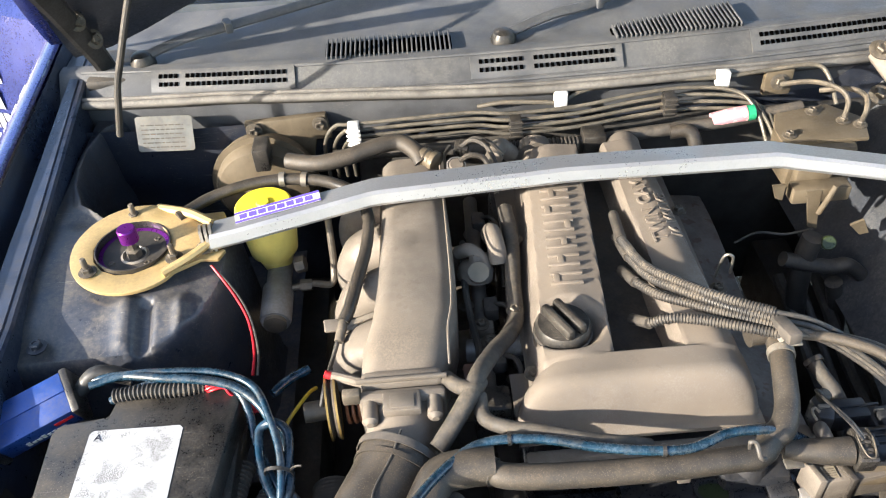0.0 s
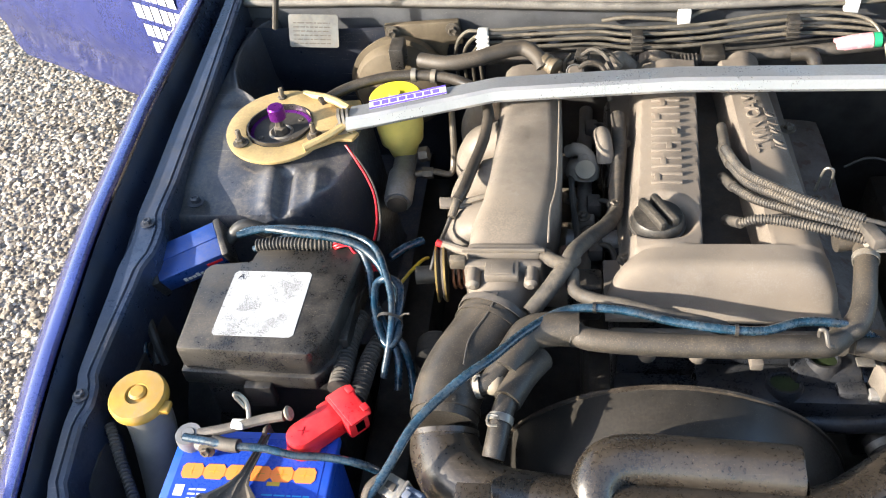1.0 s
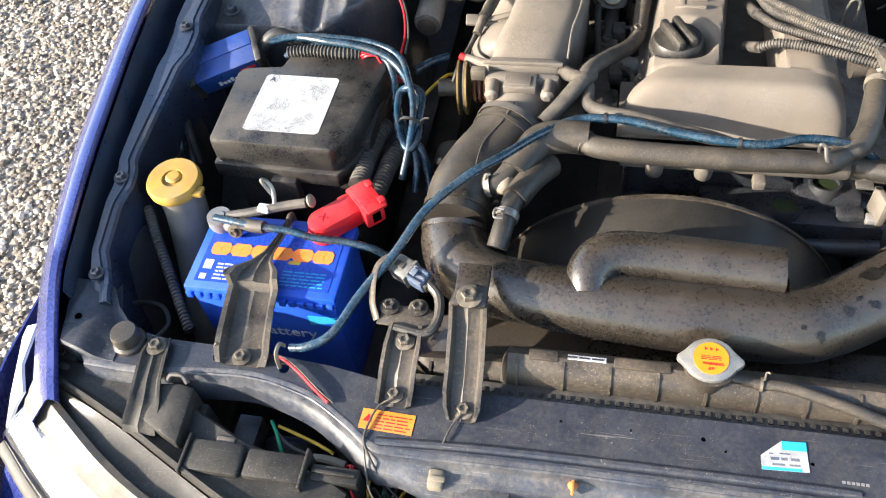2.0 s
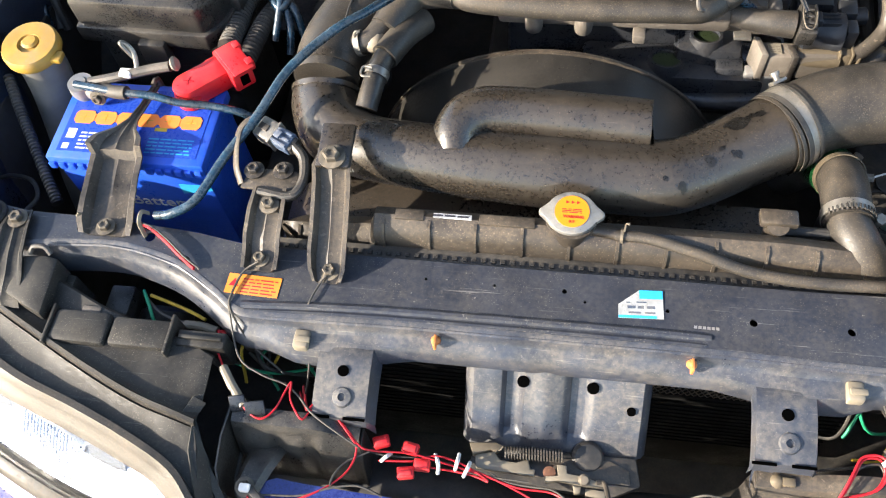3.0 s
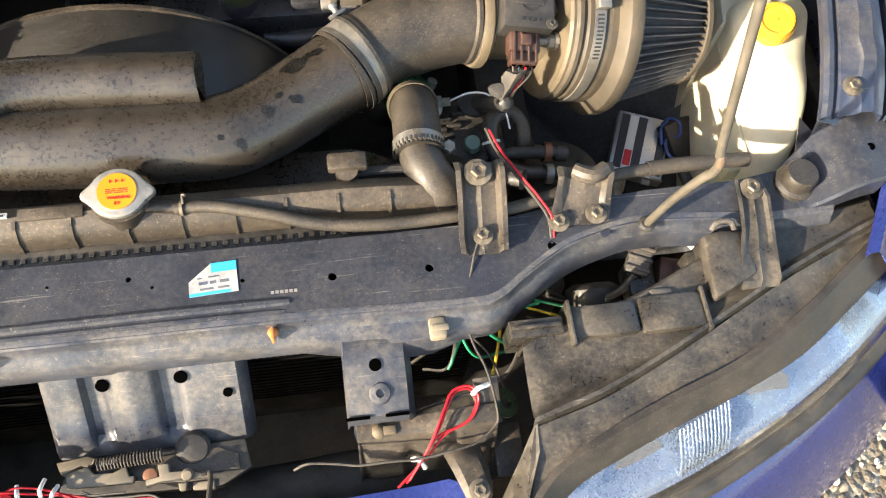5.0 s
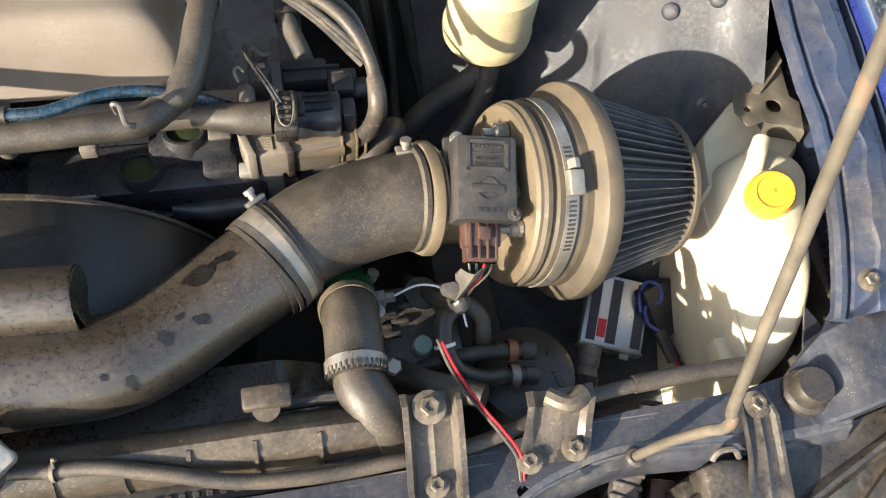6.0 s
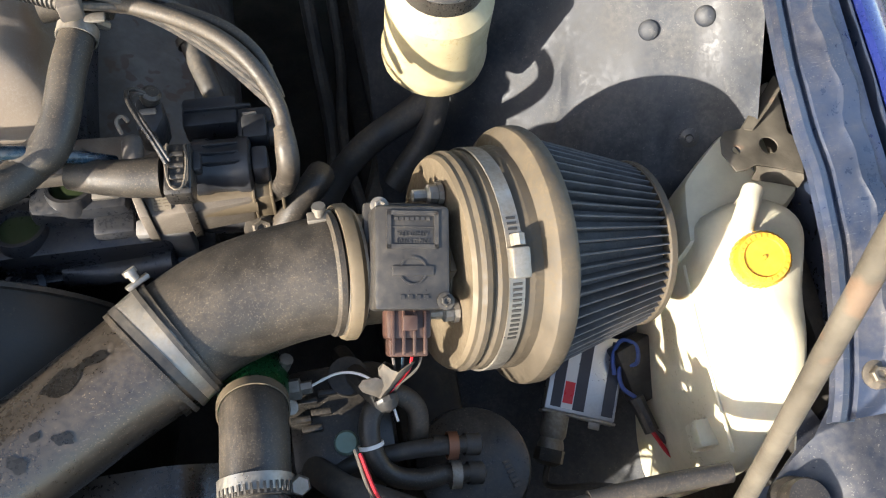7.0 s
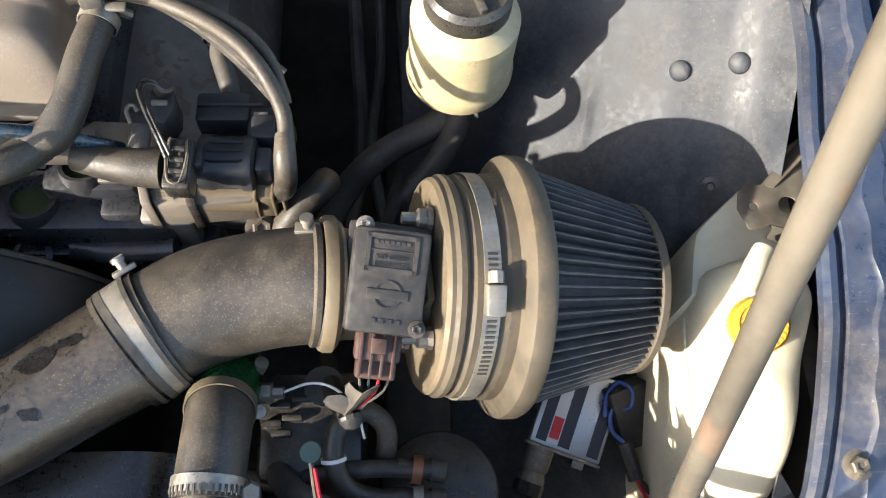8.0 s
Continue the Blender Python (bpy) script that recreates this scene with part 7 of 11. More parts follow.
cyl = thing("master_cylinder", (-0.41, 0.76, 0.64), "dusty alloy clutch master cylinder", "master cylinder")
part("body", lathe([(0.02, 0), (0.022, 0.006), (0.022, 0.06), (0.018, 0.066), (0.018, 0.12)], axis((-0.412, 0.665, 0.69), (0, 1, 0.06)), 22), RAWALU, cyl)
part("end_plug", lathe([(0.016, 0), (0.016, 0.006), (0.006, 0.008), (0, 0.008)], axis((-0.412, 0.665, 0.69), (0, -1, -0.06)), 18), STEEL, cyl)
part("outlet", tube([(-0.39, 0.72, 0.70), (-0.36, 0.72, 0.705), (-0.335, 0.722, 0.70), (-0.33, 0.74, 0.72), (-0.33, 0.76, 0.77), (-0.335, 0.80, 0.79)], 0.005, 10), STEEL, cyl)
part("outlet_nut", lathe([(0.009, 0), (0.009, 0.016), (0, 0.016)], axis((-0.378, 0.72, 0.703), (1, 0, 0)), 6), STEEL, cyl)
part("bleed_nut", lathe([(0.012, 0), (0.012, 0.014), (0, 0.014)], axis((-0.385, 0.75, 0.715), (1, 0, 0.2)), 6), STEEL, cyl)
booster = thing("brake_booster", (-0.44, 0.98, 0.6), "dusty tan brake booster drum on the bulkhead", "brake booster")
BM = axis((-0.448, 1.0, 0.70), (-0.05, -1, 0.05)) @ Matrix.Scale(0.84, 4)
part("drum", lathe([(0.085, 0), (0.098, 0.006), (0.1, 0.028), (0.094, 0.034), (0.094, 0.05), (0.086, 0.062), (0.05, 0.072), (0.03, 0.074), (0.03, 0.09), (0, 0.09)], BM, 44), TAN, booster)
part("seam", lathe([(0.1, 0.03), (0.105, 0.031), (0.105, 0.036), (0.094, 0.037)], BM, 44, close=True), TAN, booster)
part("clamp", box(-0.012, 0.012, -0.012, 0.03, -0.02, 0.02, 0.003, Matrix.Translation((-0.438, 0.93, 0.782))), BLACK, booster)
frame_b = thing("bulkhead_bracket", (-0.41, 1.0, 0.75), "dusty pressed bracket on the bulkhead", "bracket")
part("plate", prism([(-0.47, 0.80), (-0.34, 0.805), (-0.335, 0.76), (-0.36, 0.76), (-0.37, 0.72), (-0.43, 0.71), (-0.42, 0.765), (-0.47, 0.77)], -0.006, 0.006, 0.002, Matrix.Translation((0, 1.005, 0)) @ pose(0, 0, 0, 90)), TAN, frame_b)
bolt(frame_b, (-0.455, 0.995, 0.79), 0.008, (0, -1, 0))
bolt(frame_b, (-0.35, 0.995, 0.792), 0.008, (0, -1, 0))
plate = thing("data_plate", (-0.6, 1.02, 0.75), "worn silver data plate on the bulkhead", "data plate")
DPM = Matrix.Translation((-0.594, 0.994, 0.798)) @ pose(0, 0, 0, 68, 3, 0)
part("sheet", prism([(-0.041, -0.028), (0.041, -0.028), (0.044, -0.025), (0.044, 0.025), (0.041, 0.028), (-0.041, 0.028), (-0.044, 0.025), (-0.044, -0.025)], 0, 0.001, 0, DPM), DATAPLATE, plate)
part("print", bars(print_lines(-0.036, 0.03, -0.022, 0.02, 6, 9, 0.25), DPM @ Matrix.Translation((0, 0, 0.001))), ROD, plate)
stay = hose("bonnet_cable", [(-0.558, 0.95, 1.063), (-0.572, 0.93, 1.026), (-0.596, 0.92, 0.966), (-0.61, 0.92, 0.932), (-0.623, 0.92, 0.886), (-0.633, 0.92, 0.848)], 0.005, DARKRUB, "thin black cable hanging by the wing", "cable", 10)

# brake pipes along the bulkhead
BZ = [0.804, 0.795, 0.786, 0.777]
for k, z in enumerate(BZ):
    pipe = hose("brake_pipe", [(-0.345 + 0.014 * k, 0.975, 0.70), (-0.345 + 0.014 * k, 0.972, 0.765 - 0.006 * k), (-0.325 + 0.013 * k, 0.97 - 0.004 * k, z - 0.004), (-0.29, 0.966 - 0.004 * k, z), (-0.15, 0.962 - 0.004 * k, z + 0.006), (-0.10, 0.962 - 0.004 * k, z + 0.005),
                               (-0.05, 0.955 - 0.005 * k, z + 0.003), (0.05, 0.956 - 0.005 * k, z + 0.005), (0.15, 0.966 - 0.006 * k, z + 0.012), (0.23, 0.972 - 0.006 * k, z + 0.012), (0.30 + 0.016 * k, 0.96 - 0.008 * k, z + 0.006), (0.325 + 0.012 * k, 0.93 - 0.012 * k, z - 0.012), (0.335 + 0.012 * k, 0.89 - 0.01 * k, 0.755)],
                0.0031, PIPE, "dusty steel brake pipe along the bulkhead", "brake pipe", 10, "brake pipes along the bulkhead")
for x, y, z, mm in ((-0.295, 0.958, 0.796, WHITEWIRE), (-0.045, 0.946, 0.793, BLACK), (0.195, 0.955, 0.805, BLACK)):
    cl = thing("pipe_clip", (x, y, z), "plastic clip holding four brake pipes", "pipe clip", "brake pipe clips")
    part("block", box(x - 0.009, x + 0.009, y - 0.014, y + 0.012, z - 0.02, z + 0.013, 0.002), mm, cl)
    for k in range(4):
        part("tongue", box(x - 0.011, x + 0.011, y - 0.016, y - 0.012, z + 0.008 - 0.008 * k, z + 0.011 - 0.008 * k, 0.0008), mm, cl)
for x, y, z in ((0.03, 0.98, 0.812), (0.285, 0.985, 0.82)):
    cl = thing("pipe_clip", (x, y, z), "white plastic pipe clip on the bulkhead", "pipe clip", "brake pipe clips")
    part("block", box(x - 0.01, x + 0.01, y - 0.01, y + 0.006, z - 0.012, z + 0.014, 0.002), WHITEWIRE, cl)
hose("fuel_pipe", [(-0.10, 0.985, 0.805), (-0.06, 0.98, 0.812), (0.0, 0.978, 0.808), (0.03, 0.976, 0.806), (0.06, 0.982, 0.818), (0.12, 0.99, 0.824), (0.2, 0.99, 0.822), (0.285, 0.985, 0.822), (0.36, 0.985, 0.828), (0.43, 0.985, 0.83), (0.448, 0.965, 0.815), (0.45, 0.93, 0.79)], 0.0036, PIPE, "dusty steel fuel pipe on the bulkhead", "fuel pipe", 10)
loom = hose("bulkhead_loom", [(-0.33, 0.94, 0.765), (-0.2, 0.935, 0.768), (-0.08, 0.93, 0.762), (0.0, 0.925, 0.762), (0.08, 0.925, 0.765), (0.16, 0.925, 0.772), (0.22, 0.925, 0.775), (0.30, 0.93, 0.778), (0.4, 0.94, 0.785)], 0.010, TAPE, "dusty taped loom along the bulkhead", "wiring loom", 12)
part("sleeve", tube([(-0.07, 0.922, 0.763), (0.0, 0.92, 0.763), (0.05, 0.92, 0.764)], 0.0125, 14, ribs=0.003, pitch=0.006), LOOM, loom)
part("sleeve", box(0.055, 0.09, 0.905, 0.94, 0.755, 0.785, 0.004), BLACK, loom)
part("union", tube([(0.19, 0.915, 0.775), (0.215, 0.91, 0.778), (0.225, 0.9, 0.765), (0.228, 0.885, 0.73)], 0.011, 12), RUBBER, loom)
part("tape", tube([(0.258, 0.93, 0.779), (0.285, 0.93, 0.785), (0.310, 0.93, 0.788)], 0.0125, 12), PINK, loom, "pink and white paper tape")
part("green_tape", tube([(0.311, 0.93, 0.788), (0.322, 0.93, 0.789)], 0.0122, 12), GREENWIRE, loom)
plug = thing("solenoid_valve", (-0.14, 0.85, 0.775), "dusty solenoid valve with black plug and looping leads behind the plenum", "solenoid valve")
part("body", lathe([(0.0, 0), (0.013, 0), (0.0145, 0.002), (0.0145, 0.016), (0.0125, 0.018), (0.0125, 0.034), (0.0095, 0.037), (0, 0.037)], axis((-0.146, 0.842, 0.776), (0.05, -0.35, 1)), 20), ALLOY, plug)
for k in range(6):
    part("body_rib", lathe([(0.0126, 0), (0.0138, 0.0004), (0.0138, 0.0016), (0.0126, 0.002)], axis(Vector((-0.1455, 0.8355, 0.7945)) + Vector((0.05, -0.35, 1)).normalized() * 0.003 * k, (0.05, -0.35, 1)), 18, close=True), RAWALU, plug)
head = part("plug", box(-0.0105, 0.0105, -0.009, 0.009, -0.012, 0.010, 0.002, Matrix.Translation((-0.134, 0.878, 0.803)) @ pose(0, 0, 0, 15, 8, -14)), BLACK, plug, "black plastic plug")
for dx in (-0.006, 0.0, 0.006):
    part("plug_rib", box(dx - 0.0012, dx + 0.0012, -0.0098, -0.0085, -0.01, 0.009, 0.0005, Matrix.Translation((-0.134, 0.878, 0.803)) @ pose(0, 0, 0, 15, 8, -14)), BLACK, head)
part("latch", box(-0.004, 0.004, -0.004, 0.008, 0.009, 0.0135, 0.001, Matrix.Translation((-0.134, 0.878, 0.803)) @ pose(0, 0, 0, 15, 8, -14)), BLACK, head)
part("stay", tube([(-0.158, 0.86, 0.775), (-0.16, 0.868, 0.8), (-0.15, 0.876, 0.812)], 0.0035, 8, flat=0.4), STEEL, plug)
for k, p in enumerate(([(-0.134, 0.872, 0.812), (-0.118, 0.866, 0.825), (-0.1, 0.852, 0.822), (-0.088, 0.832, 0.806), (-0.082, 0.808, 0.785)], [(-0.138, 0.836, 0.812), (-0.124, 0.83, 0.824), (-0.106, 0.826, 0.82), (-0.096, 0.812, 0.802), (-0.092, 0.79, 0.782)], [(-0.128, 0.884, 0.808), (-0.112, 0.886, 0.815), (-0.09, 0.88, 0.808), (-0.072, 0.872, 0.79)])):
    part("lead", tube(p, (0.0034, 0.0042, 0.0026)[k], 8), (TAPE, RUBBER, DARKRUB)[k], plug)
part("hose_joint", lathe([(0.0135, -0.014), (0.0155, -0.012), (0.0155, -0.004), (0.0138, -0.002), (0.0138, 0.004), (0.016, 0.006), (0.016, 0.013), (0.013, 0.015)], axis((-0.183, 0.858, 0.803), (0.75, -0.6, -0.1)), 18), TAN, plug)
abs_u = thing("brake_valve_block", (0.40, 0.84, 0.69), "dusty tan brake valve block with pipes", "valve block")
part("block", box(0.34, 0.44, 0.82, 0.90, 0.72, 0.79, 0.008), TAN, abs_u)
part("top_plate", prism([(0.33, 0.87), (0.345, 0.91), (0.43, 0.925), (0.47, 0.88), (0.455, 0.83), (0.33, 0.835)], 0.79, 0.797, 0.002), TAN, abs_u)
for x, y in ((0.435, 0.875), (0.455, 0.862), (0.345, 0.85), (0.40, 0.905)):
    bolt(abs_u, (x, y, 0.797), 0.0065, (0, 0, 1), STEEL, "union_nut")
part("pipe", tube([(0.435, 0.875, 0.80), (0.436, 0.88, 0.83), (0.425, 0.9, 0.84), (0.40, 0.93, 0.835), (0.36, 0.945, 0.825)], 0.004, 8), STEEL, abs_u)
part("pipe", tube([(0.455, 0.862, 0.80), (0.456, 0.86, 0.825), (0.46, 0.88, 0.835), (0.45, 0.91, 0.83), (0.42, 0.935, 0.815)], 0.004, 8), STEEL, abs_u)
part("foot", box(0.345, 0.40, 0.80, 0.82, 0.72, 0.77, 0.006), TAN, abs_u)
brk = thing("bulkhead_bracket", (0.37, 0.99, 0.8), "dusty bolted pipe bracket on the bulkhead", "bracket")
part("plate", box(0.355, 0.40, 0.985, 0.998, 0.78, 0.825, 0.003), TAN, brk)
bolt(brk, (0.378, 0.985, 0.806), 0.009, (0, -1, 0.2))
brk = thing("strut_bracket", (0.53, 0.97, 0.79), "dusty metal brace end beside the inner wing", "bracket")
part("arm", tube([(0.53, 1.0, 0.835), (0.545, 0.96, 0.815), (0.56, 0.92, 0.80)], 0.014, 12, flat=0.5), ALLOY, brk)
bolt(brk, (0.53, 0.99, 0.843), 0.011, (0, -0.5, 1))
bolt(brk, (0.515, 0.93, 0.80), 0.011, (0, -0.5, 1))

# ---- fuse box ----
fuse = thing("fuse_box", (-0.53, 0.39, 0.6), "black dusty plastic fuse box with a white worn label", "fuse box")
FO = [(-0.628, 0.318), (-0.46, 0.312), (-0.452, 0.322), (-0.44, 0.34), (-0.422, 0.47), (-0.428, 0.492), (-0.445, 0.498), (-0.565, 0.50), (-0.572, 0.468), (-0.625, 0.462), (-0.632, 0.45)]
lid = part("lid", prism(FO, 0.722, 0.765, 0.006), BLACK, fuse, "dusty black lid")
part("lid_skirt", prism([(x + (x + 0.53) * 0.035, y + (y - 0.4) * 0.05) for x, y in FO], 0.70, 0.724, 0.003), BLACK, fuse)
part("body", box(-0.615, -0.45, 0.325, 0.485, 0.60, 0.705, 0.006), BLACK, fuse)
part("side_rib", box(-0.44, -0.425, 0.36, 0.46, 0.69, 0.735, 0.004), BLACK, fuse)
part("catch", box(-0.55, -0.515, 0.300, 0.316, 0.672, 0.712, 0.003), BLACK, fuse)
LM = Matrix.Translation((-0.5345, 0.392, 0.7651)) @ pose(0, 0, 0, 0, 0, -1)
lb = part("label", prism([(-0.052, -0.05), (-0.048, -0.054), (0.048, -0.054), (0.052, -0.05), (0.052, 0.05), (0.048, 0.054), (-0.048, 0.054), (-0.052, 0.05)], 0, 0.0006, 0, LM), PAPER, fuse, "white worn label, print mostly gone")
part("print", words("A", 0.013, LM @ Matrix.Translation((-0.041, 0.044, 0.0008)), 0.0002), INK, lb)

# ---- voltage stabiliser box ----
hot = thing("voltage_stabiliser", (-0.68, 0.49, 0.69), "blue aluminium box with black end caps", "electrical box")
HM = Matrix.Translation((-0.672, 0.498, 0.74)) @ pose(0, 0, 0, 18, -12, 22)
part("case", box(-0.048, 0.048, -0.028, 0.026, -0.018, 0.018, 0.003, HM), BLUEBOX, hot)
part("top_ridge", box(-0.047, 0.047, 0.0, 0.025, 0.017, 0.02, 0.001, HM), BLUEBOX, hot)
end = part("end_cap", box(-0.058, -0.046, -0.031, 0.029, -0.02, 0.02, 0.003, HM), BLACK, hot)
for yy in (-0.015, 0.012):
    bolt(end, HM @ Vector((-0.0585, yy, 0.006)), 0.003, HM.to_3x3() @ Vector((-1, 0, 0)), STEEL, "screw")
part("end_cap", box(0.046, 0.056, -0.031, 0.029, -0.02, 0.02, 0.003, HM), BLACK, hot)
part("print", bars([(-0.02 + 0.0062 * k, -0.008, 0.0045, 0.009 if k in (0, 3) else 0.006) for k in range(8)], HM @ Matrix.Translation((0, -0.0285, 0)) @ pose(0, 0, 0, 90), 0.0006), WHITE, hot)
part("red_mark", bars([(0.02, 0.004, 0.022, 0.006)], HM @ Matrix.Translation((0, -0.0285, 0)) @ pose(0, 0, 0, 90), 0.0005), RED, hot)
for k in range(3):
    part("lead", tube([HM @ Vector((-0.058, 0.018 - 0.018 * k, -0.004)), HM @ Vector((-0.085, 0.012 - 0.02 * k, -0.012)), (-0.735 + 0.012 * k, 0.44 - 0.02 * k, 0.69), (-0.72 + 0.01 * k, 0.38, 0.65)], 0.0065, 10), DARKRUB, hot)
part("lead", tube([HM @ Vector((0.056, 0, 0)), HM @ Vector((0.085, 0.005, 0.01)), (-0.56, 0.53, 0.755)], 0.0095, 12), DARKRUB, hot)

# ---- washer filler ----
wash = thing("washer_filler", (-0.66, 0.24, 0.5), "grey washer filler neck with a yellow lid", "washer bottle")
part("neck", tube([(-0.66, 0.262, 0.735, 0.028), (-0.66, 0.258, 0.69, 0.028), (-0.66, 0.235, 0.63, 0.026), (-0.655, 0.205, 0.56, 0.03), (-0.65, 0.19, 0.48, 0.04)], 0.03, 22), GREYTANK, wash)
wl = part("lid", lathe([(0.034, 0), (0.0355, 0.003), (0.0355, 0.012), (0.033, 0.016), (0.014, 0.0165), (0.012, 0.013), (0, 0.013)], Matrix.Translation((-0.66, 0.262, 0.733)) @ pose(0, 0, 0, 4), 32), MUSTARD, wash, "dusty yellow lid")
part("pull_tab", box(0.03, 0.043, -0.02, -0.004, 0.002, 0.009, 0.002, Matrix.Translation((-0.66, 0.262, 0.733))), MUSTARD, wl)
part("emblem", lathe([(0.011, 0.0), (0.008, 0.0025), (0, 0.003)], Matrix.Translation((-0.66, 0.264, 0.748)), 12), MUSTARD, wl)

# ---- battery ----
bat = thing("car_battery", (-0.513, 0.18, 0.505), "bright blue car battery with orange cell panel", "battery")
part("case", box(-0.604, -0.42, 0.13, 0.238, 0.505, 0.70, 0.005), BATBLUE, bat)
top = part("top", box(-0.608, -0.416, 0.126, 0.242, 0.692, 0.708, 0.003), BATBLUE, bat)
tooth = mesh_of(box(-0.004, 0.004, -0.003, 0.003, -0.005, 0.005, 0.001), BATBLUE)
for i in range(16):
    if not 6 <= i <= 9:
        ob = new("rim_tooth", tooth)
        ob.parent = bat
        ob.matrix_basis = Matrix.Translation(Vector((-0.602 + 0.0119 * i, 0.1255, 0.695)) - bat.location)
part("top_film", box(-0.597, -0.427, 0.1365, 0.232, 0.708, 0.7086), BATDARK, bat)
for k in range(6):
    x = -0.078 + 0.0265 * k
    gel_m = Matrix.Translation((-0.512 + x + 0.012, 0.1865, 0.7087))
    part("cell_panel", prism([(-0.0125, -0.005), (-0.009, -0.0095), (0.009, -0.0095), (0.0125, -0.005), (0.0125, 0.005), (0.009, 0.0095), (-0.009, 0.0095), (-0.0125, 0.005)], 0, 0.0006, 0, gel_m), ORANGEGEL, top)
    part("print", bars([(-0.006, -0.0005, 0.012, 0.001), (-0.001, -0.005, 0.0015, 0.01)], gel_m @ Matrix.Translation((0, 0, 0.0006)), 0.0002), AMBER, top)
part("cell_strip", box(-0.588, -0.434, 0.1815, 0.1915, 0.7086, 0.7089), ORANGEGEL, top)
part("print", bars(print_lines(-0.49, -0.435, 0.1405, 0.165, 5, 4, 0.35), Matrix.Translation((0, 0, 0.7087)), 0.0002), SKYBLUE, top)
part("print", bars(print_lines(-0.575, -0.555, 0.1405, 0.168, 5, 6, 0.4), Matrix.Translation((0, 0, 0.7087)), 0.0002), WHITE, top)
part("white_box", bars([(-0.592, 0.155, 0.011, 0.014), (-0.592, 0.1395, 0.008, 0.008)], Matrix.Translation((0, 0, 0.7087)), 0.0002), WHITE, top)
part("print", words("B", 0.014, Matrix.Translation((-0.502, 0.225, 0.7088)), 0.0002), WHITE, top)
part("green_box", bars([(-0.487, 0.172, 0.015, 0.005)], Matrix.Translation((0, 0, 0.7087)), 0.0002), YELWIRE, top)
part("indicator", lathe([(0.0068, 0), (0.0068, 0.0015), (0.0045, 0.0015), (0.0045, 0.0008), (0, 0.0008)], Matrix.Translation((-0.557, 0.152, 0.7086)), 18), INK, top)
part("front_print", words("Battery", 0.027, Matrix.Translation((-0.497, 0.1296, 0.622)) @ pose(0, 0, 0, 90), 0.0004), WHITE, bat)
part("front_flash", prism([(-0.46, 0.645), (-0.42, 0.655), (-0.42, 0.665), (-0.46, 0.664)], -0.0006, 0.0006, 0, Matrix.Translation((0, 0.1298, 0)) @ pose(0, 0, 0, 90)), SKYBLUE, bat)
part("negative_post", lathe([(0.013, 0), (0.013, 0.006), (0.008, 0.006), (0.0075, 0.022), (0, 0.022)], Matrix.Translation((-0.597 + 0.008, 0.222, 0.708)), 18), RAWALU, bat)
neg = thing("battery_clamp", (-0.585, 0.222, 0.712), "grey lead battery clamp with cable end", "battery terminal")
part("ring", lathe([(0.0085, 0), (0.015, 0.0), (0.016, 0.004), (0.015, 0.016), (0.0085, 0.016)], Matrix.Translation((-0.589, 0.222, 0.713)), 20, close=True), RAWALU, neg)
part("jaw", box(-0.58, -0.555, 0.208, 0.226, 0.714, 0.727, 0.003), RAWALU, neg)
bolt(neg, (-0.564, 0.207, 0.72), 0.006, (0, -1, 0.3), STEEL)
part("cable_boot", tube([(-0.555, 0.214, 0.728), (-0.537, 0.207, 0.733), (-0.521, 0.205, 0.735)], 0.008, 12), DARKRUB, neg)
part("lever", tube([(-0.575, 0.222, 0.73), (-0.54, 0.226, 0.737), (-0.50, 0.236, 0.742), (-0.475, 0.24, 0.745)], 0.006, 10), GREYLOOM, neg)
part("white_mark", box(-0.535, -0.52, 0.223, 0.235, 0.738, 0.745, 0.002), WHITEWIRE, neg)
part("hook", tube([(-0.515, 0.235, 0.742), (-0.518, 0.248, 0.755), (-0.525, 0.252, 0.766), (-0.53, 0.25, 0.768), (-0.52, 0.246, 0.75)], 0.0028, 8), CHROME, neg)
part("knob", lathe([(0.007, 0), (0.009, 0.003), (0.007, 0.006), (0, 0.006)], axis((-0.472, 0.242, 0.746), (1, 0.2, 0.3)), 14), CHROME, neg)
pos = thing("terminal_cover", (-0.44, 0.235, 0.708), "bright red plastic terminal cover with a plus sign", "terminal cover")
PM = Matrix.Translation((-0.437, 0.238, 0.727)) @ pose(0, 0, 0, 0, 0, 43) @ Matrix.Scale(0.91, 4)
part("cover", prism([(-0.024 + 0.019 * math.cos(radians(a)), 0.019 * math.sin(radians(a))) for a in range(90, 271, 20)] + [(0.014, -0.019), (0.03, -0.019), (0.03, 0.019), (0.02, 0.019)], -0.018, 0.012, 0.004, PM), RED, pos)
part("collar", lathe([(0.0215, -0.019), (0.0225, -0.013), (0.02, -0.009), (0.021, -0.005), (0.0195, 0.0)], PM @ Matrix.Translation((-0.024, 0, 0)), 24), RED, pos)
head = part("head", box(0.026, 0.056, -0.033, 0.026, -0.016, 0.014, 0.004, PM), RED, pos)
part("lid_flap", box(0.03, 0.059, -0.036, 0.022, 0.013, 0.0165, 0.0015, PM), RED, head)
part("hinge_lug", box(0.052, 0.062, -0.03, -0.018, 0.004, 0.019, 0.002, PM), RED, head)
part("hinge_lug", box(0.052, 0.062, 0.006, 0.018, 0.004, 0.019, 0.002, PM), RED, head)
part("step", box(0.012, 0.03, 0.016, 0.03, -0.018, 0.002, 0.003, PM), RED, pos)
# the slot's shade is a thin black block on the face
part("slot", box(0.036, 0.048, -0.034, -0.0325, -0.008, 0.008, 0, PM), HOLESHADE, head)
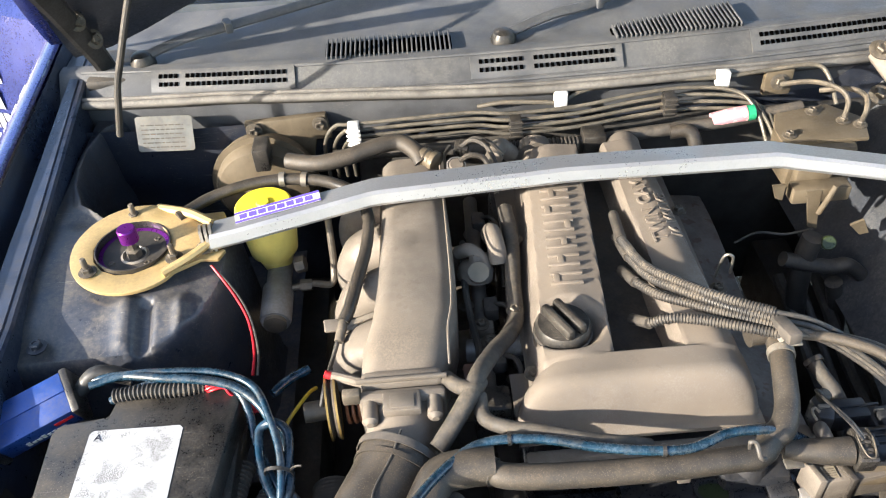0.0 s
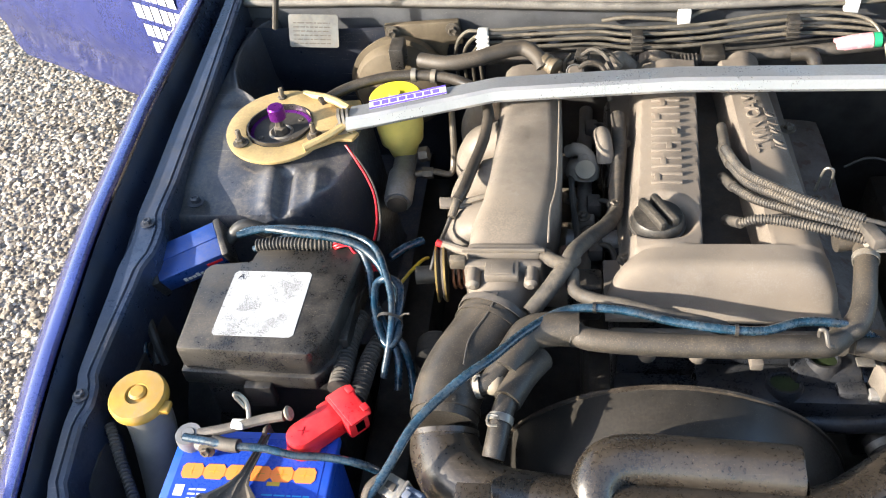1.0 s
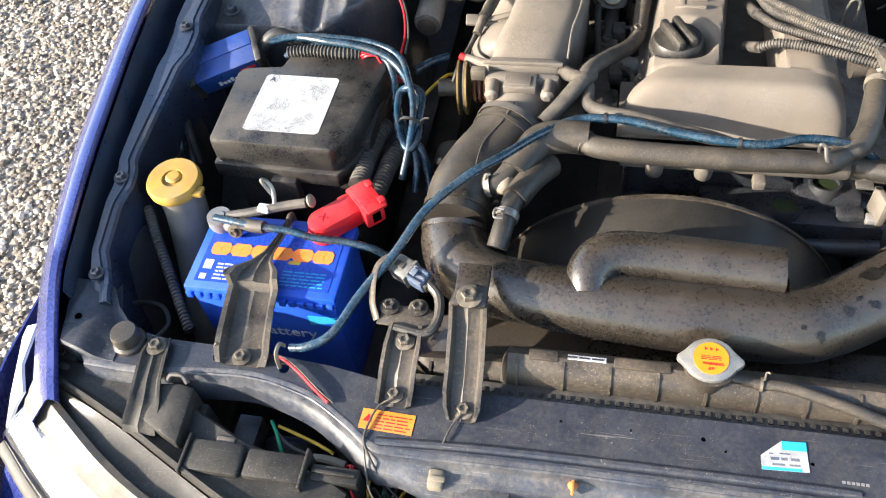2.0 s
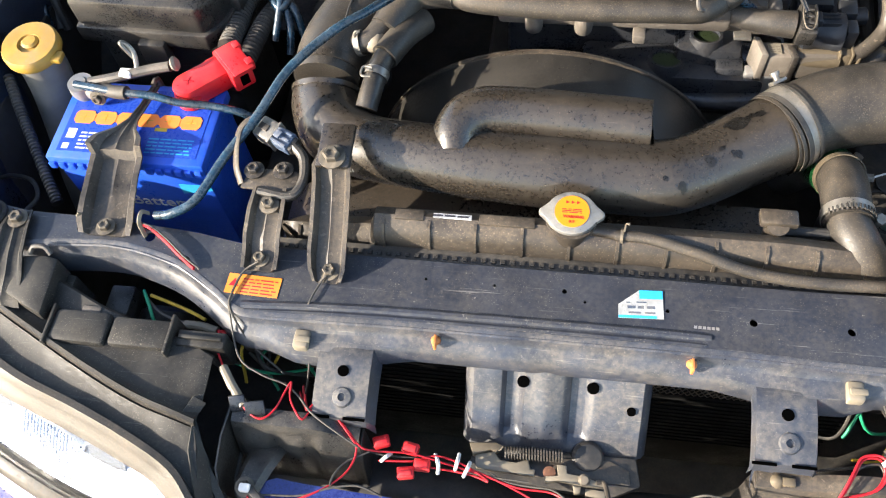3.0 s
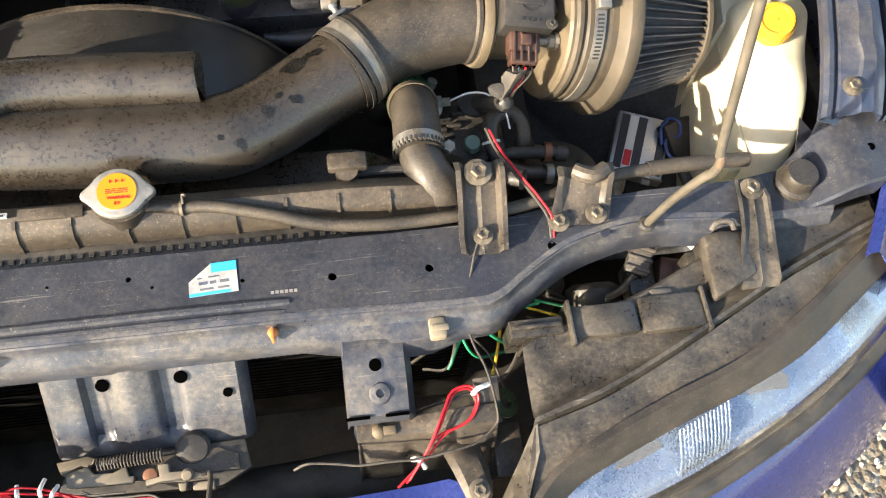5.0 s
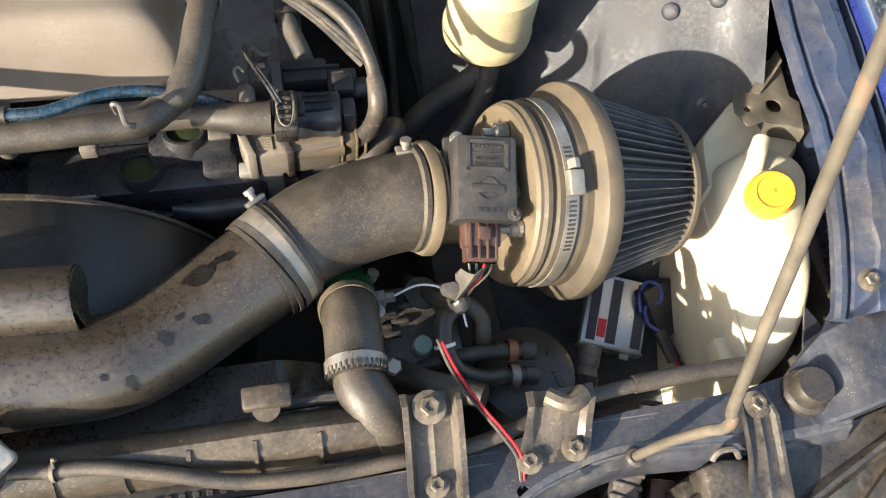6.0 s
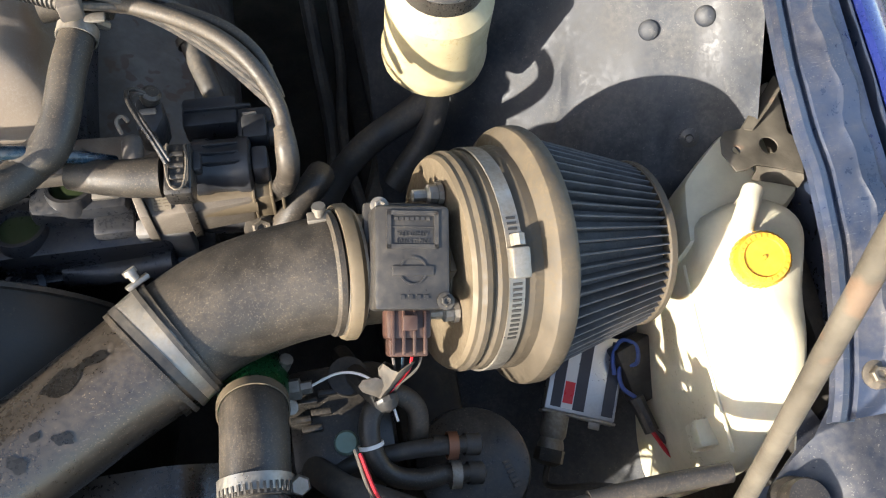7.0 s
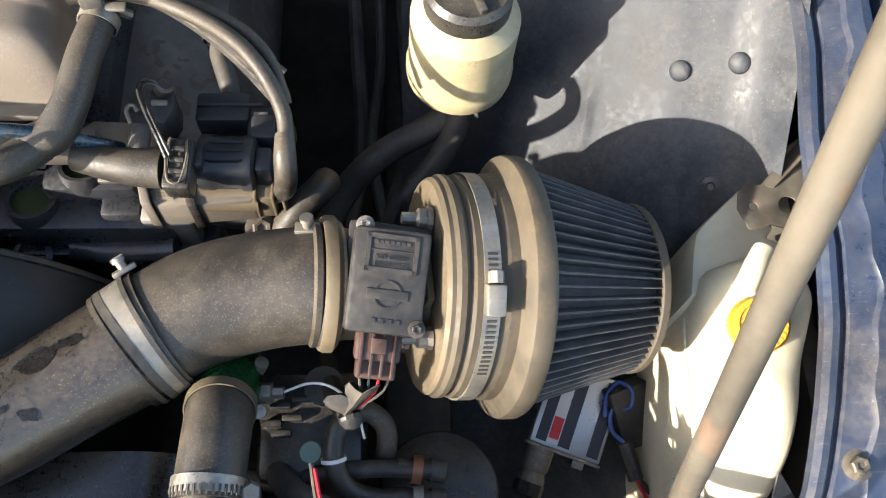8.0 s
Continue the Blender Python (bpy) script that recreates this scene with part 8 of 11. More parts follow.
part("plus_sign", bars([(-0.007, -0.0009, 0.014, 0.0018), (-0.0009, -0.007, 0.0018, 0.014)], PM @ Matrix.Translation((-0.02, 0, 0.012)) @ pose(0, 0, 0, 0, 0, -43), 0.0006), REDWIRE, pos)
# hold-down strap
strap = thing("battery_strap", (-0.50, 0.09, 0.70), "dusty black pressed battery hold-down strap", "battery bracket")


def strap_row(q, w, rim):
    x, y, z = q
    return [(x - w, y, z + rim), (x - w * 0.8, y, z + rim), (x - w * 0.62, y, z), (x - w * 0.2, y, z), (x, y, z + 0.002), (x + w * 0.2, y, z), (x + w * 0.62, y, z), (x + w * 0.8, y, z + rim), (x + w, y, z + rim)]


part("strap", sheet([strap_row(q, w, r) for q, w, r in (
    ((-0.5, 0.232, 0.718), 0.005, 0.001), ((-0.505, 0.205, 0.718), 0.005, 0.001), ((-0.511, 0.180, 0.718), 0.0065, 0.002), ((-0.515, 0.165, 0.719), 0.013, 0.003), ((-0.517, 0.148, 0.72), 0.029, 0.008), ((-0.515, 0.132, 0.7225), 0.033, 0.011),
    ((-0.513, 0.126, 0.712), 0.031, 0.009), ((-0.511, 0.10, 0.708), 0.031, 0.010), ((-0.507, 0.07, 0.705), 0.032, 0.011), ((-0.503, 0.045, 0.703), 0.033, 0.010), ((-0.502, 0.032, 0.702), 0.03, 0.003))], 0.002), BRACKET, strap)
bolt(strap, (-0.503, 0.041, 0.7045), 0.0068, (0, 0, 1), STEEL)
hook = thing("strap_rod", (-0.5, 0.235, 0.6), "thin steel hold-down rod behind the battery", "rod")
part("rod", tube([(-0.5, 0.244, 0.55), (-0.5, 0.243, 0.70), (-0.5, 0.238, 0.722), (-0.5, 0.228, 0.724)], 0.003, 8), STEEL, hook)
part("battery_tray", box(-0.63, -0.40, 0.10, 0.255, 0.47, 0.505, 0.006), DEEP, body)
part("fuse_stay", box(-0.60, -0.46, 0.34, 0.48, 0.42, 0.60, 0.006), DEEP, body)
# wires on the core support by the battery
tie = thing("wire_pair", (-0.44, 0.04, 0.70), "red and black wires lying on the core support", "wire")
part("red_wire", tube([(-0.467, 0.05, 0.704), (-0.451, 0.043, 0.706), (-0.431, 0.03, 0.706), (-0.409, 0.013, 0.706), (-0.39, 0, 0.704)], 0.002, 8), REDWIRE, tie)
part("dark_wire", tube([(-0.463, 0.049, 0.706), (-0.447, 0.043, 0.708), (-0.426, 0.029, 0.708), (-0.404, 0.012, 0.708), (-0.384, -0, 0.704)], 0.0011, 8), DARKRUB, tie)
part("cable_tie", tube([(-0.457, 0.036, 0.70), (-0.457, 0.04, 0.722), (-0.455, 0.05, 0.728), (-0.452, 0.055, 0.718)], 0.0025, 8, flat=0.5), CREAM, tie)
part("cable_tie", tube([(-0.535, 0.045, 0.695), (-0.535, 0.048, 0.712), (-0.532, 0.05, 0.716)], 0.0022, 8, flat=0.5), CREAM, tie)

# under the strut bar: stays of the valve block and hoses low against the bulkhead
part("front_face", box(0.335, 0.42, 0.776, 0.803, 0.726, 0.752, 0.004), TAN, abs_u)
for q in ([(0.353, 0.775, 0.75), (0.375, 0.775, 0.75), (0.378, 0.775, 0.714), (0.384, 0.775, 0.677), (0.37, 0.775, 0.682)], [(0.302, 0.778, 0.763), (0.321, 0.778, 0.763), (0.321, 0.778, 0.735), (0.31, 0.778, 0.74)], [(0.425, 0.76, 0.691), (0.443, 0.76, 0.7), (0.457, 0.76, 0.674), (0.443, 0.76, 0.672)]):
    part("stay", merge(*[sweep([[(x, y + d, z) for x, y, z in q] for d in (0.0, 0.004)])]), TAN, abs_u)
part("stay_arm", tube([(0.39, 0.77, 0.76), (0.381, 0.765, 0.742), (0.373, 0.765, 0.716)], 0.004, 10), TAN, abs_u)
part("capped_union", lathe([(0.011, 0), (0.011, 0.006), (0.009, 0.008), (0, 0.008)], axis((0.386, 0.74, 0.68), (-0.2, -0.8, 0.6)), 16), GREENCAST, abs_u)
hose("heater_pipe", [(0.325, 0.74, 0.655), (0.367, 0.74, 0.639), (0.403, 0.74, 0.63), (0.429, 0.74, 0.63), (0.464, 0.74, 0.596), (0.504, 0.74, 0.548)], 0.0115, DARKRUB, "black dusty pipe low beside the brake valve block", "pipe", 14)
hose("heater_hose", [(0.368, 0.75, 0.684), (0.364, 0.75, 0.651), (0.366, 0.75, 0.592), (0.377, 0.75, 0.515)], 0.016, DARKRUB, "black hose in the shade below the strut bar", "hose", 14)
hose("heater_hose", [(0.416, 0.74, 0.596), (0.44, 0.74, 0.518), (0.457, 0.74, 0.435)], 0.013, DARKRUB, "black hose in the shade below the strut bar", "hose", 14)
hose("thin_pipe", [(0.261, 0.77, 0.667), (0.292, 0.77, 0.684), (0.336, 0.77, 0.676), (0.376, 0.77, 0.683)], 0.002, DARKRUB, "thin black pipe under the strut bar", "pipe", 8)


# ---- front: brackets on the core support ----
def bracket(name, rows, label, category="bracket", bolts=(), material=BRACKET):
    t = thing(name, rows[-1][0], label, category)
    part("strap", sheet([strap_row(q, w, r) for q, w, r in rows], 0.002), material, t)
    for at, r in bolts:
        bolt(t, at, r, (0, -0.15, 1), STEEL)
    return t


bracket("duct_bracket", [((-0.2495, 0.118, 0.757), 0.019, 0.004), ((-0.251, 0.104, 0.753), 0.0205, 0.008), ((-0.2495, 0.09, 0.742), 0.0205, 0.010), ((-0.247, 0.05, 0.725), 0.0205, 0.011), ((-0.246, 0.02, 0.713), 0.0205, 0.011), ((-0.245, 0.006, 0.705), 0.0195, 0.010), ((-0.245, -0.003, 0.7025), 0.015, 0.002)],
                    "dusty steel bracket from core support to intake duct", bolts=(((-0.244, 0.01, 0.7045), 0.0068),))
part("duct_tab", prism([(-0.018, -0.022), (0.018, -0.022), (0.018, 0.03), (-0.018, 0.03)], -0.003, 0.004, 0.002, Matrix.Translation((-0.2495, 0.124, 0.762)) @ pose(0, 0, 0, 8)), DUCT, duct)
bolt(duct, (-0.25, 0.112, 0.765), 0.009, (0, -0.1, 1), STEEL)
relay_stay = bracket("relay_bracket", [((-0.317, 0.085, 0.735), 0.018, 0.006), ((-0.317, 0.06, 0.728), 0.02, 0.010), ((-0.318, 0.035, 0.718), 0.02, 0.010), ((-0.3185, 0.02, 0.706), 0.02, 0.010), ((-0.319, 0.004, 0.703), 0.0195, 0.006)], "dusty black bracket carrying a relay", bolts=(((-0.3205, 0.018, 0.7055), 0.0065), ((-0.3155, 0.068, 0.7335), 0.007)))
part("wing_plate", prism([(-0.352, 0.085), (-0.282, 0.082), (-0.285, 0.105), (-0.30, 0.112), (-0.345, 0.11)], 0.733, 0.738, 0.002), BRACKET, relay_stay)
part("side_arm", tube([(-0.352, 0.09, 0.735), (-0.36, 0.11, 0.745), (-0.36, 0.145, 0.76), (-0.34, 0.165, 0.765)], 0.0055, 8, flat=0.4), BRACKET, relay_stay)
for x, y in ((-0.34, 0.106), (-0.308, 0.108)):
    bolt(relay_stay, (x, y, 0.739), 0.007, (0, 0, 1), BRACKET)
rel = thing("relay", (-0.325, 0.14, 0.735), "small zinc relay with a blue connector", "relay")
RM = Matrix.Translation((-0.333, 0.152, 0.752)) @ pose(0, 0, 0, 12, 0, -28)
case = part("case", box(-0.013, 0.012, -0.0125, 0.0125, -0.018, 0.004, 0.003, RM), CHROME, rel, "dull zinc relay case")
part("rim", box(0.009, 0.0125, -0.0135, 0.0135, -0.019, 0.005, 0.001, RM), CHROME, case)
part("tab", box(-0.009, 0.003, -0.004, 0.004, 0.0035, 0.0058, 0.0008, RM), BRACKET, case)
pl = part("connector", box(0.012, 0.034, -0.0105, 0.0105, -0.014, 0.003, 0.002, RM), STEELBLUE, rel, "faded blue plug")
for y in (-0.0075, -0.0005, 0.0065):
    part("rib", box(0.0125, 0.033, y - 0.0016, y + 0.0016, 0.0025, 0.0055, 0.0008, RM), STEELBLUE, pl)
part("latch", box(0.014, 0.022, -0.0045, 0.0045, 0.005, 0.0085, 0.001, RM), STEELBLUE, pl)
part("boot", box(0.033, 0.039, -0.0085, 0.0085, -0.012, 0.001, 0.002, RM), BLACK, pl)
part("lead", tube([RM @ Vector((0.036, 0, -0.004)), (-0.287, 0.12, 0.745), (-0.284, 0.095, 0.74), (-0.295, 0.078, 0.737), (-0.33, 0.082, 0.737)], 0.0055, 10), BLACK, rel)
bracket("radiator_bracket", [((0.331, 0.086, 0.729), 0.0235, 0.005), ((0.331, 0.074, 0.73), 0.0235, 0.009), ((0.330, 0.05, 0.722), 0.0235, 0.009), ((0.329, 0.03, 0.712), 0.0235, 0.010), ((0.328, 0.015, 0.706), 0.0235, 0.009), ((0.328, 0.001, 0.7025), 0.0225, 0.006)], "dusty black steel radiator bracket", bolts=(((0.329, 0.073, 0.733), 0.0085), ((0.328, 0.019, 0.708), 0.0065)))
pump_stay = bracket("hose_bracket", [((0.437, 0.076, 0.722), 0.028, 0.004), ((0.435, 0.062, 0.725), 0.028, 0.006), ((0.43, 0.045, 0.716), 0.028, 0.006), ((0.426, 0.03, 0.706), 0.03, 0.004), ((0.424, 0.022, 0.703), 0.03, 0.002)], "dusty tan steel bracket on the core support", bolts=(((0.442, 0.03, 0.709), 0.0068), ((0.404, 0.026, 0.707), 0.0068)))
part("hump", tube([(0.425, 0.07, 0.726), (0.44, 0.06, 0.73), (0.455, 0.068, 0.728)], 0.008, 10), BRACKET, pump_stay)

# labels, clips and wires on the support
lab = thing("caution_label", (-0.33, -0.01, 0.7), "orange caution label with worn print", "label")
OL = Matrix.Translation((-0.3225, -0.012, 0.7002)) @ pose(0, 0, 0, 0, 0, -2)
part("film", prism([(-0.029, -0.0115), (0.029, -0.0115), (0.029, 0.0115), (-0.029, 0.0115)], 0, 0.0006, 0, OL), ORANGE, lab)
part("print", bars(print_lines(-0.012, 0.026, -0.0095, 0.0095, 5, 11, 0.35), OL @ Matrix.Translation((0, 0, 0.0006)), 0.0002), REDWIRE, lab)
part("triangle", lathe([(0.006, 0), (0.006, 0.0003), (0, 0.0003)], OL @ Matrix.Translation((-0.021, 0.0, 0.0006)) @ pose(0, 0, 0, 0, 0, 90), 3), REDWIRE, lab)
st = thing("service_sticker", (0.075, 0.005, 0.7), "blue and white handwritten service sticker", "sticker")
SM = Matrix.Translation((0.0745, 0.0045, 0.7002)) @ pose(0, 0, 0, 0, 0, 3)
part("paper", prism([(-0.022, -0.0155), (0.022, -0.0155), (0.022, 0.0155), (-0.001, 0.0155), (-0.022, -0.001)], 0, 0.0006, 0, SM), PAPERDULL, st)
part("blue_print", bars([(-0.001, 0.006, 0.023, 0.0095), (-0.022, -0.0155, 0.037, 0.003)], SM @ Matrix.Translation((0, 0, 0.0006)), 0.0002), SKYBLUE, st)
part("handwriting", bars([(-0.014, 0.001, 0.004, 0.0012), (-0.004, 0.0015, 0.01, 0.0012), (-0.013, -0.005, 0.008, 0.003), (-0.003, -0.005, 0.006, 0.003), (0.006, -0.005, 0.008, 0.003), (-0.012, -0.0105, 0.012, 0.002), (0.004, -0.0105, 0.01, 0.002)], SM @ Matrix.Translation((0, 0, 0.0007)), 0.0002), STEELBLUE, st)
part("stamp", bars([(0.126 + 0.0042 * k, -0.0165, 0.003, 0.003) for k in range(6)], Matrix.Translation((0, 0, 0.7001)), 0.0003), RAWALU, body)
for x in (-0.125, 0.125):
    oc = thing("orange_clip", (x, -0.05, 0.69), "orange plastic push clip", "clip", "orange push clips")
    part("head", lathe([(0.004, -0.004), (0.0052, 0), (0.004, 0.008), (0.0015, 0.011), (0, 0.011)], axis((x, -0.05, 0.690), (0, -0.5, 0.85)), 10), ORANGECLIP, oc)
    part("wings", box(x - 0.0015, x + 0.0015, -0.060, -0.048, 0.688, 0.7, 0.0007), ORANGECLIP, oc)
for x in (-0.262, 0.275):
    cc = thing("cream_clip", (x, -0.062, 0.685), "cream plastic harness clip", "clip", "cream harness clips")
    part("block", box(x - 0.008, x + 0.008, -0.072, -0.052, 0.678, 0.692, 0.003), CREAM, cc)
    part("slot", box(x - 0.006, x + 0.010, -0.066, -0.06, 0.690, 0.6935, 0.001), CREAM, cc)
hose("ground_wire", [(-0.245, 0.004, 0.709), (-0.252, -0.006, 0.704), (-0.258, -0.025, 0.703), (-0.261, -0.041, 0.695), (-0.256, -0.055, 0.685), (-0.256, -0.082, 0.66), (-0.262, -0.103, 0.63)], 0.0012, DARKRUB, "thin black wire over the core support", "wire", 8)
hose("ground_wire", [(-0.319, 0.011, 0.712), (-0.335, 0.001, 0.705), (-0.342, -0.025, 0.703), (-0.341, -0.039, 0.7), (-0.329, -0.056, 0.69), (-0.315, -0.067, 0.66), (-0.287, -0.083, 0.64)], 0.0012, DARKRUB, "thin black wire over the core support", "wire", 8)
hose("ground_wire", [(0.328, 0.02, 0.711), (0.32, 0.007, 0.705), (0.312, -0.016, 0.7), (0.302, -0.042, 0.69), (0.307, -0.059, 0.66), (0.329, -0.077, 0.63), (0.341, -0.105, 0.61)], 0.0012, DARKRUB, "thin black wire over the core support", "wire", 8)
hose("twin_wire", [(0.352, 0.131, 0.715), (0.359, 0.102, 0.72), (0.372, 0.07, 0.725), (0.386, 0.05, 0.719), (0.398, 0.03, 0.71), (0.3985, 0.01, 0.697)], 0.0013, REDWIRE, "red and black twin wire into the core support", "wire", 8)
hose("twin_wire", [(0.349, 0.135, 0.712), (0.356, 0.102, 0.717), (0.37, 0.07, 0.722), (0.384, 0.048, 0.717), (0.395, 0.029, 0.708), (0.396, 0.008, 0.696)], 0.0017, DARKRUB, "black wire beside the red one", "wire", 8)

# condenser and dark mesh behind the nose
cond = thing("condenser", (0, 0.0, 0.3), "black condenser core behind a fine mesh", "condenser")
part("core", box(-0.32, 0.34, -0.012, 0.02, 0.25, 0.655, 0.003), FIN, cond)
fin = mesh_of(box(-0.32, 0.34, -0.0006, 0.0006, -0.0012, 0.0012), FIN, 0)
for k in range(26):
    ob = new("cooling_tube", fin)
    ob.parent = cond
    ob.matrix_basis = Matrix.Translation((0, -0.013, 0.36 - 0.0126 * k))
for x in (-0.145, 0.1, 0.16):
    part("bright_fins", bars([(0.002 * k, 0.0, 0.0011, 0.0014) for k in range(22)], Matrix.Translation((x, -0.0155, 0.60)) @ pose(0, 0, 0, 90), 0.0004), STEEL, cond)

wires = []
for k in range(46):
    x = 0.0 + 0.0075 * k
    for lean in (-1, 1):
        a, b = Vector((x, -0.0185, 0.655)), Vector((x + lean * 0.075, -0.0185, 0.525))
        if min(a.x, b.x) > 0.03 and max(a.x, b.x) < 0.335:
            wires.append(tube([a, b], 0.0007, 4, 1))
part("guard_mesh", merge(*wires), STEEL, cond, "fine dusty wire mesh")

# bonnet catch
catch = thing("bonnet_catch", (0, -0.13, 0.59), "rusty bonnet catch with spring and release lever", "bonnet catch")
part("plate", prism([(-0.088, -0.155), (-0.078, -0.125), (0.085, -0.122), (0.09, -0.15), (0.06, -0.165), (-0.03, -0.16)], 0.59, 0.602, 0.002), DEEP, catch)
part("front_plate", prism([q[:2] for q in [(-0.078, -0.138, 0.612), (-0.059, -0.133, 0.612), (-0.052, -0.141, 0.612), (-0.036, -0.142, 0.612), (-0.024, -0.137, 0.612), (-0.021, -0.147, 0.612), (-0.016, -0.147, 0.612), (-0.017, -0.154, 0.612), (-0.042, -0.153, 0.612), (-0.076, -0.152, 0.612)]], 0.606, 0.612, 0.0012), CREAM, catch)
part("corner_clip", prism([q[:2] for q in [(-0.085, -0.128, 0.617), (-0.058, -0.125, 0.617), (-0.05, -0.128, 0.617), (-0.057, -0.135, 0.617), (-0.063, -0.133, 0.617), (-0.08, -0.14, 0.617)]], 0.606, 0.617, 0.001), TAN, catch)
part("mounting_plate", prism([q[:2] for q in [(-0.064, -0.135, 0.604), (0.016, -0.13, 0.604), (0.059, -0.128, 0.604), (0.078, -0.136, 0.604), (0.079, -0.151, 0.604), (0.051, -0.151, 0.604), (0.006, -0.152, 0.604), (-0.059, -0.15, 0.604)]], 0.597, 0.604, 0.001), BRACKET, catch)
SPA, SPB = Vector((-0.048, -0.134, 0.616)), Vector((0.01, -0.132, 0.616))
part("spring", tube([tuple(SPA.lerp(SPB, i / 136) + Vector((0, 0.006 * math.cos(i * 0.9), 0.006 * math.sin(i * 0.9)))) for i in range(137)], 0.0010, 5, 1), BRACKET, catch)
part("spring_end", tube([(-0.059, -0.133, 0.615), (-0.053, -0.132, 0.616), (-0.05, -0.129, 0.62)], 0.001, 6), STEEL, catch)
part("hub", lathe([(0.0165, -0.008), (0.0165, 0.001), (0.0135, 0.005), (0.007, 0.0068), (0, 0.007)], axis((0.036, -0.127, 0.604), (0.1, -0.3, 1)), 26), DEEP, catch)
part("jaw", prism([q[:2] for q in [(0.005, -0.14, 0.614), (0.015, -0.14, 0.614), (0.016, -0.148, 0.614), (0.033, -0.149, 0.614), (0.053, -0.155, 0.614), (0.053, -0.158, 0.614), (0.029, -0.158, 0.614), (0.008, -0.156, 0.614), (-0.005, -0.159, 0.614), (-0.006, -0.153, 0.614), (0.007, -0.151, 0.614)]], 0.606, 0.614, 0.001), CREAM, catch)
part("latch_foot", prism([q[:2] for q in [(0.035, -0.158, 0.604), (0.055, -0.159, 0.604), (0.055, -0.167, 0.604), (0.035, -0.166, 0.604)]], 0.598, 0.604, 0.001), CREAM, catch)
part("latch_tongue", prism([q[:2] for q in [(0.022, -0.154, 0.609), (0.031, -0.154, 0.609), (0.03, -0.165, 0.609), (0.024, -0.166, 0.609)]], 0.60, 0.609, 0.001), CREAM, catch)
part("pivot", lathe([(0.006, 0), (0.006, 0.005), (0.004, 0.0075), (0, 0.008)], axis((0.033, -0.152, 0.612), (0, -0.3, 1)), 14), STEEL, catch)
part("pivot", lathe([(0.0065, 0), (0.0065, 0.003), (0, 0.0045)], axis((-0.002, -0.148, 0.61), (0, -0.3, 1)), 14), COPPER, catch)
part("lever_rod", tube([(0.045, -0.154, 0.614), (0.053, -0.155, 0.615), (0.056, -0.179, 0.64), (0.057, -0.195, 0.658), (0.06, -0.198, 0.661), (0.088, -0.204, 0.667), (0.093, -0.212, 0.668)], 0.0025, 8, 4), BRACKET, catch)
part("lever_paddle", prism([q[:2] for q in [(0.089, -0.204, 0.669), (0.106, -0.206, 0.669), (0.116, -0.215, 0.669), (0.116, -0.228, 0.669), (0.11, -0.231, 0.669), (0.091, -0.228, 0.669), (0.089, -0.224, 0.669)]], 0.6635, 0.669, 0.002), BLACK, catch)

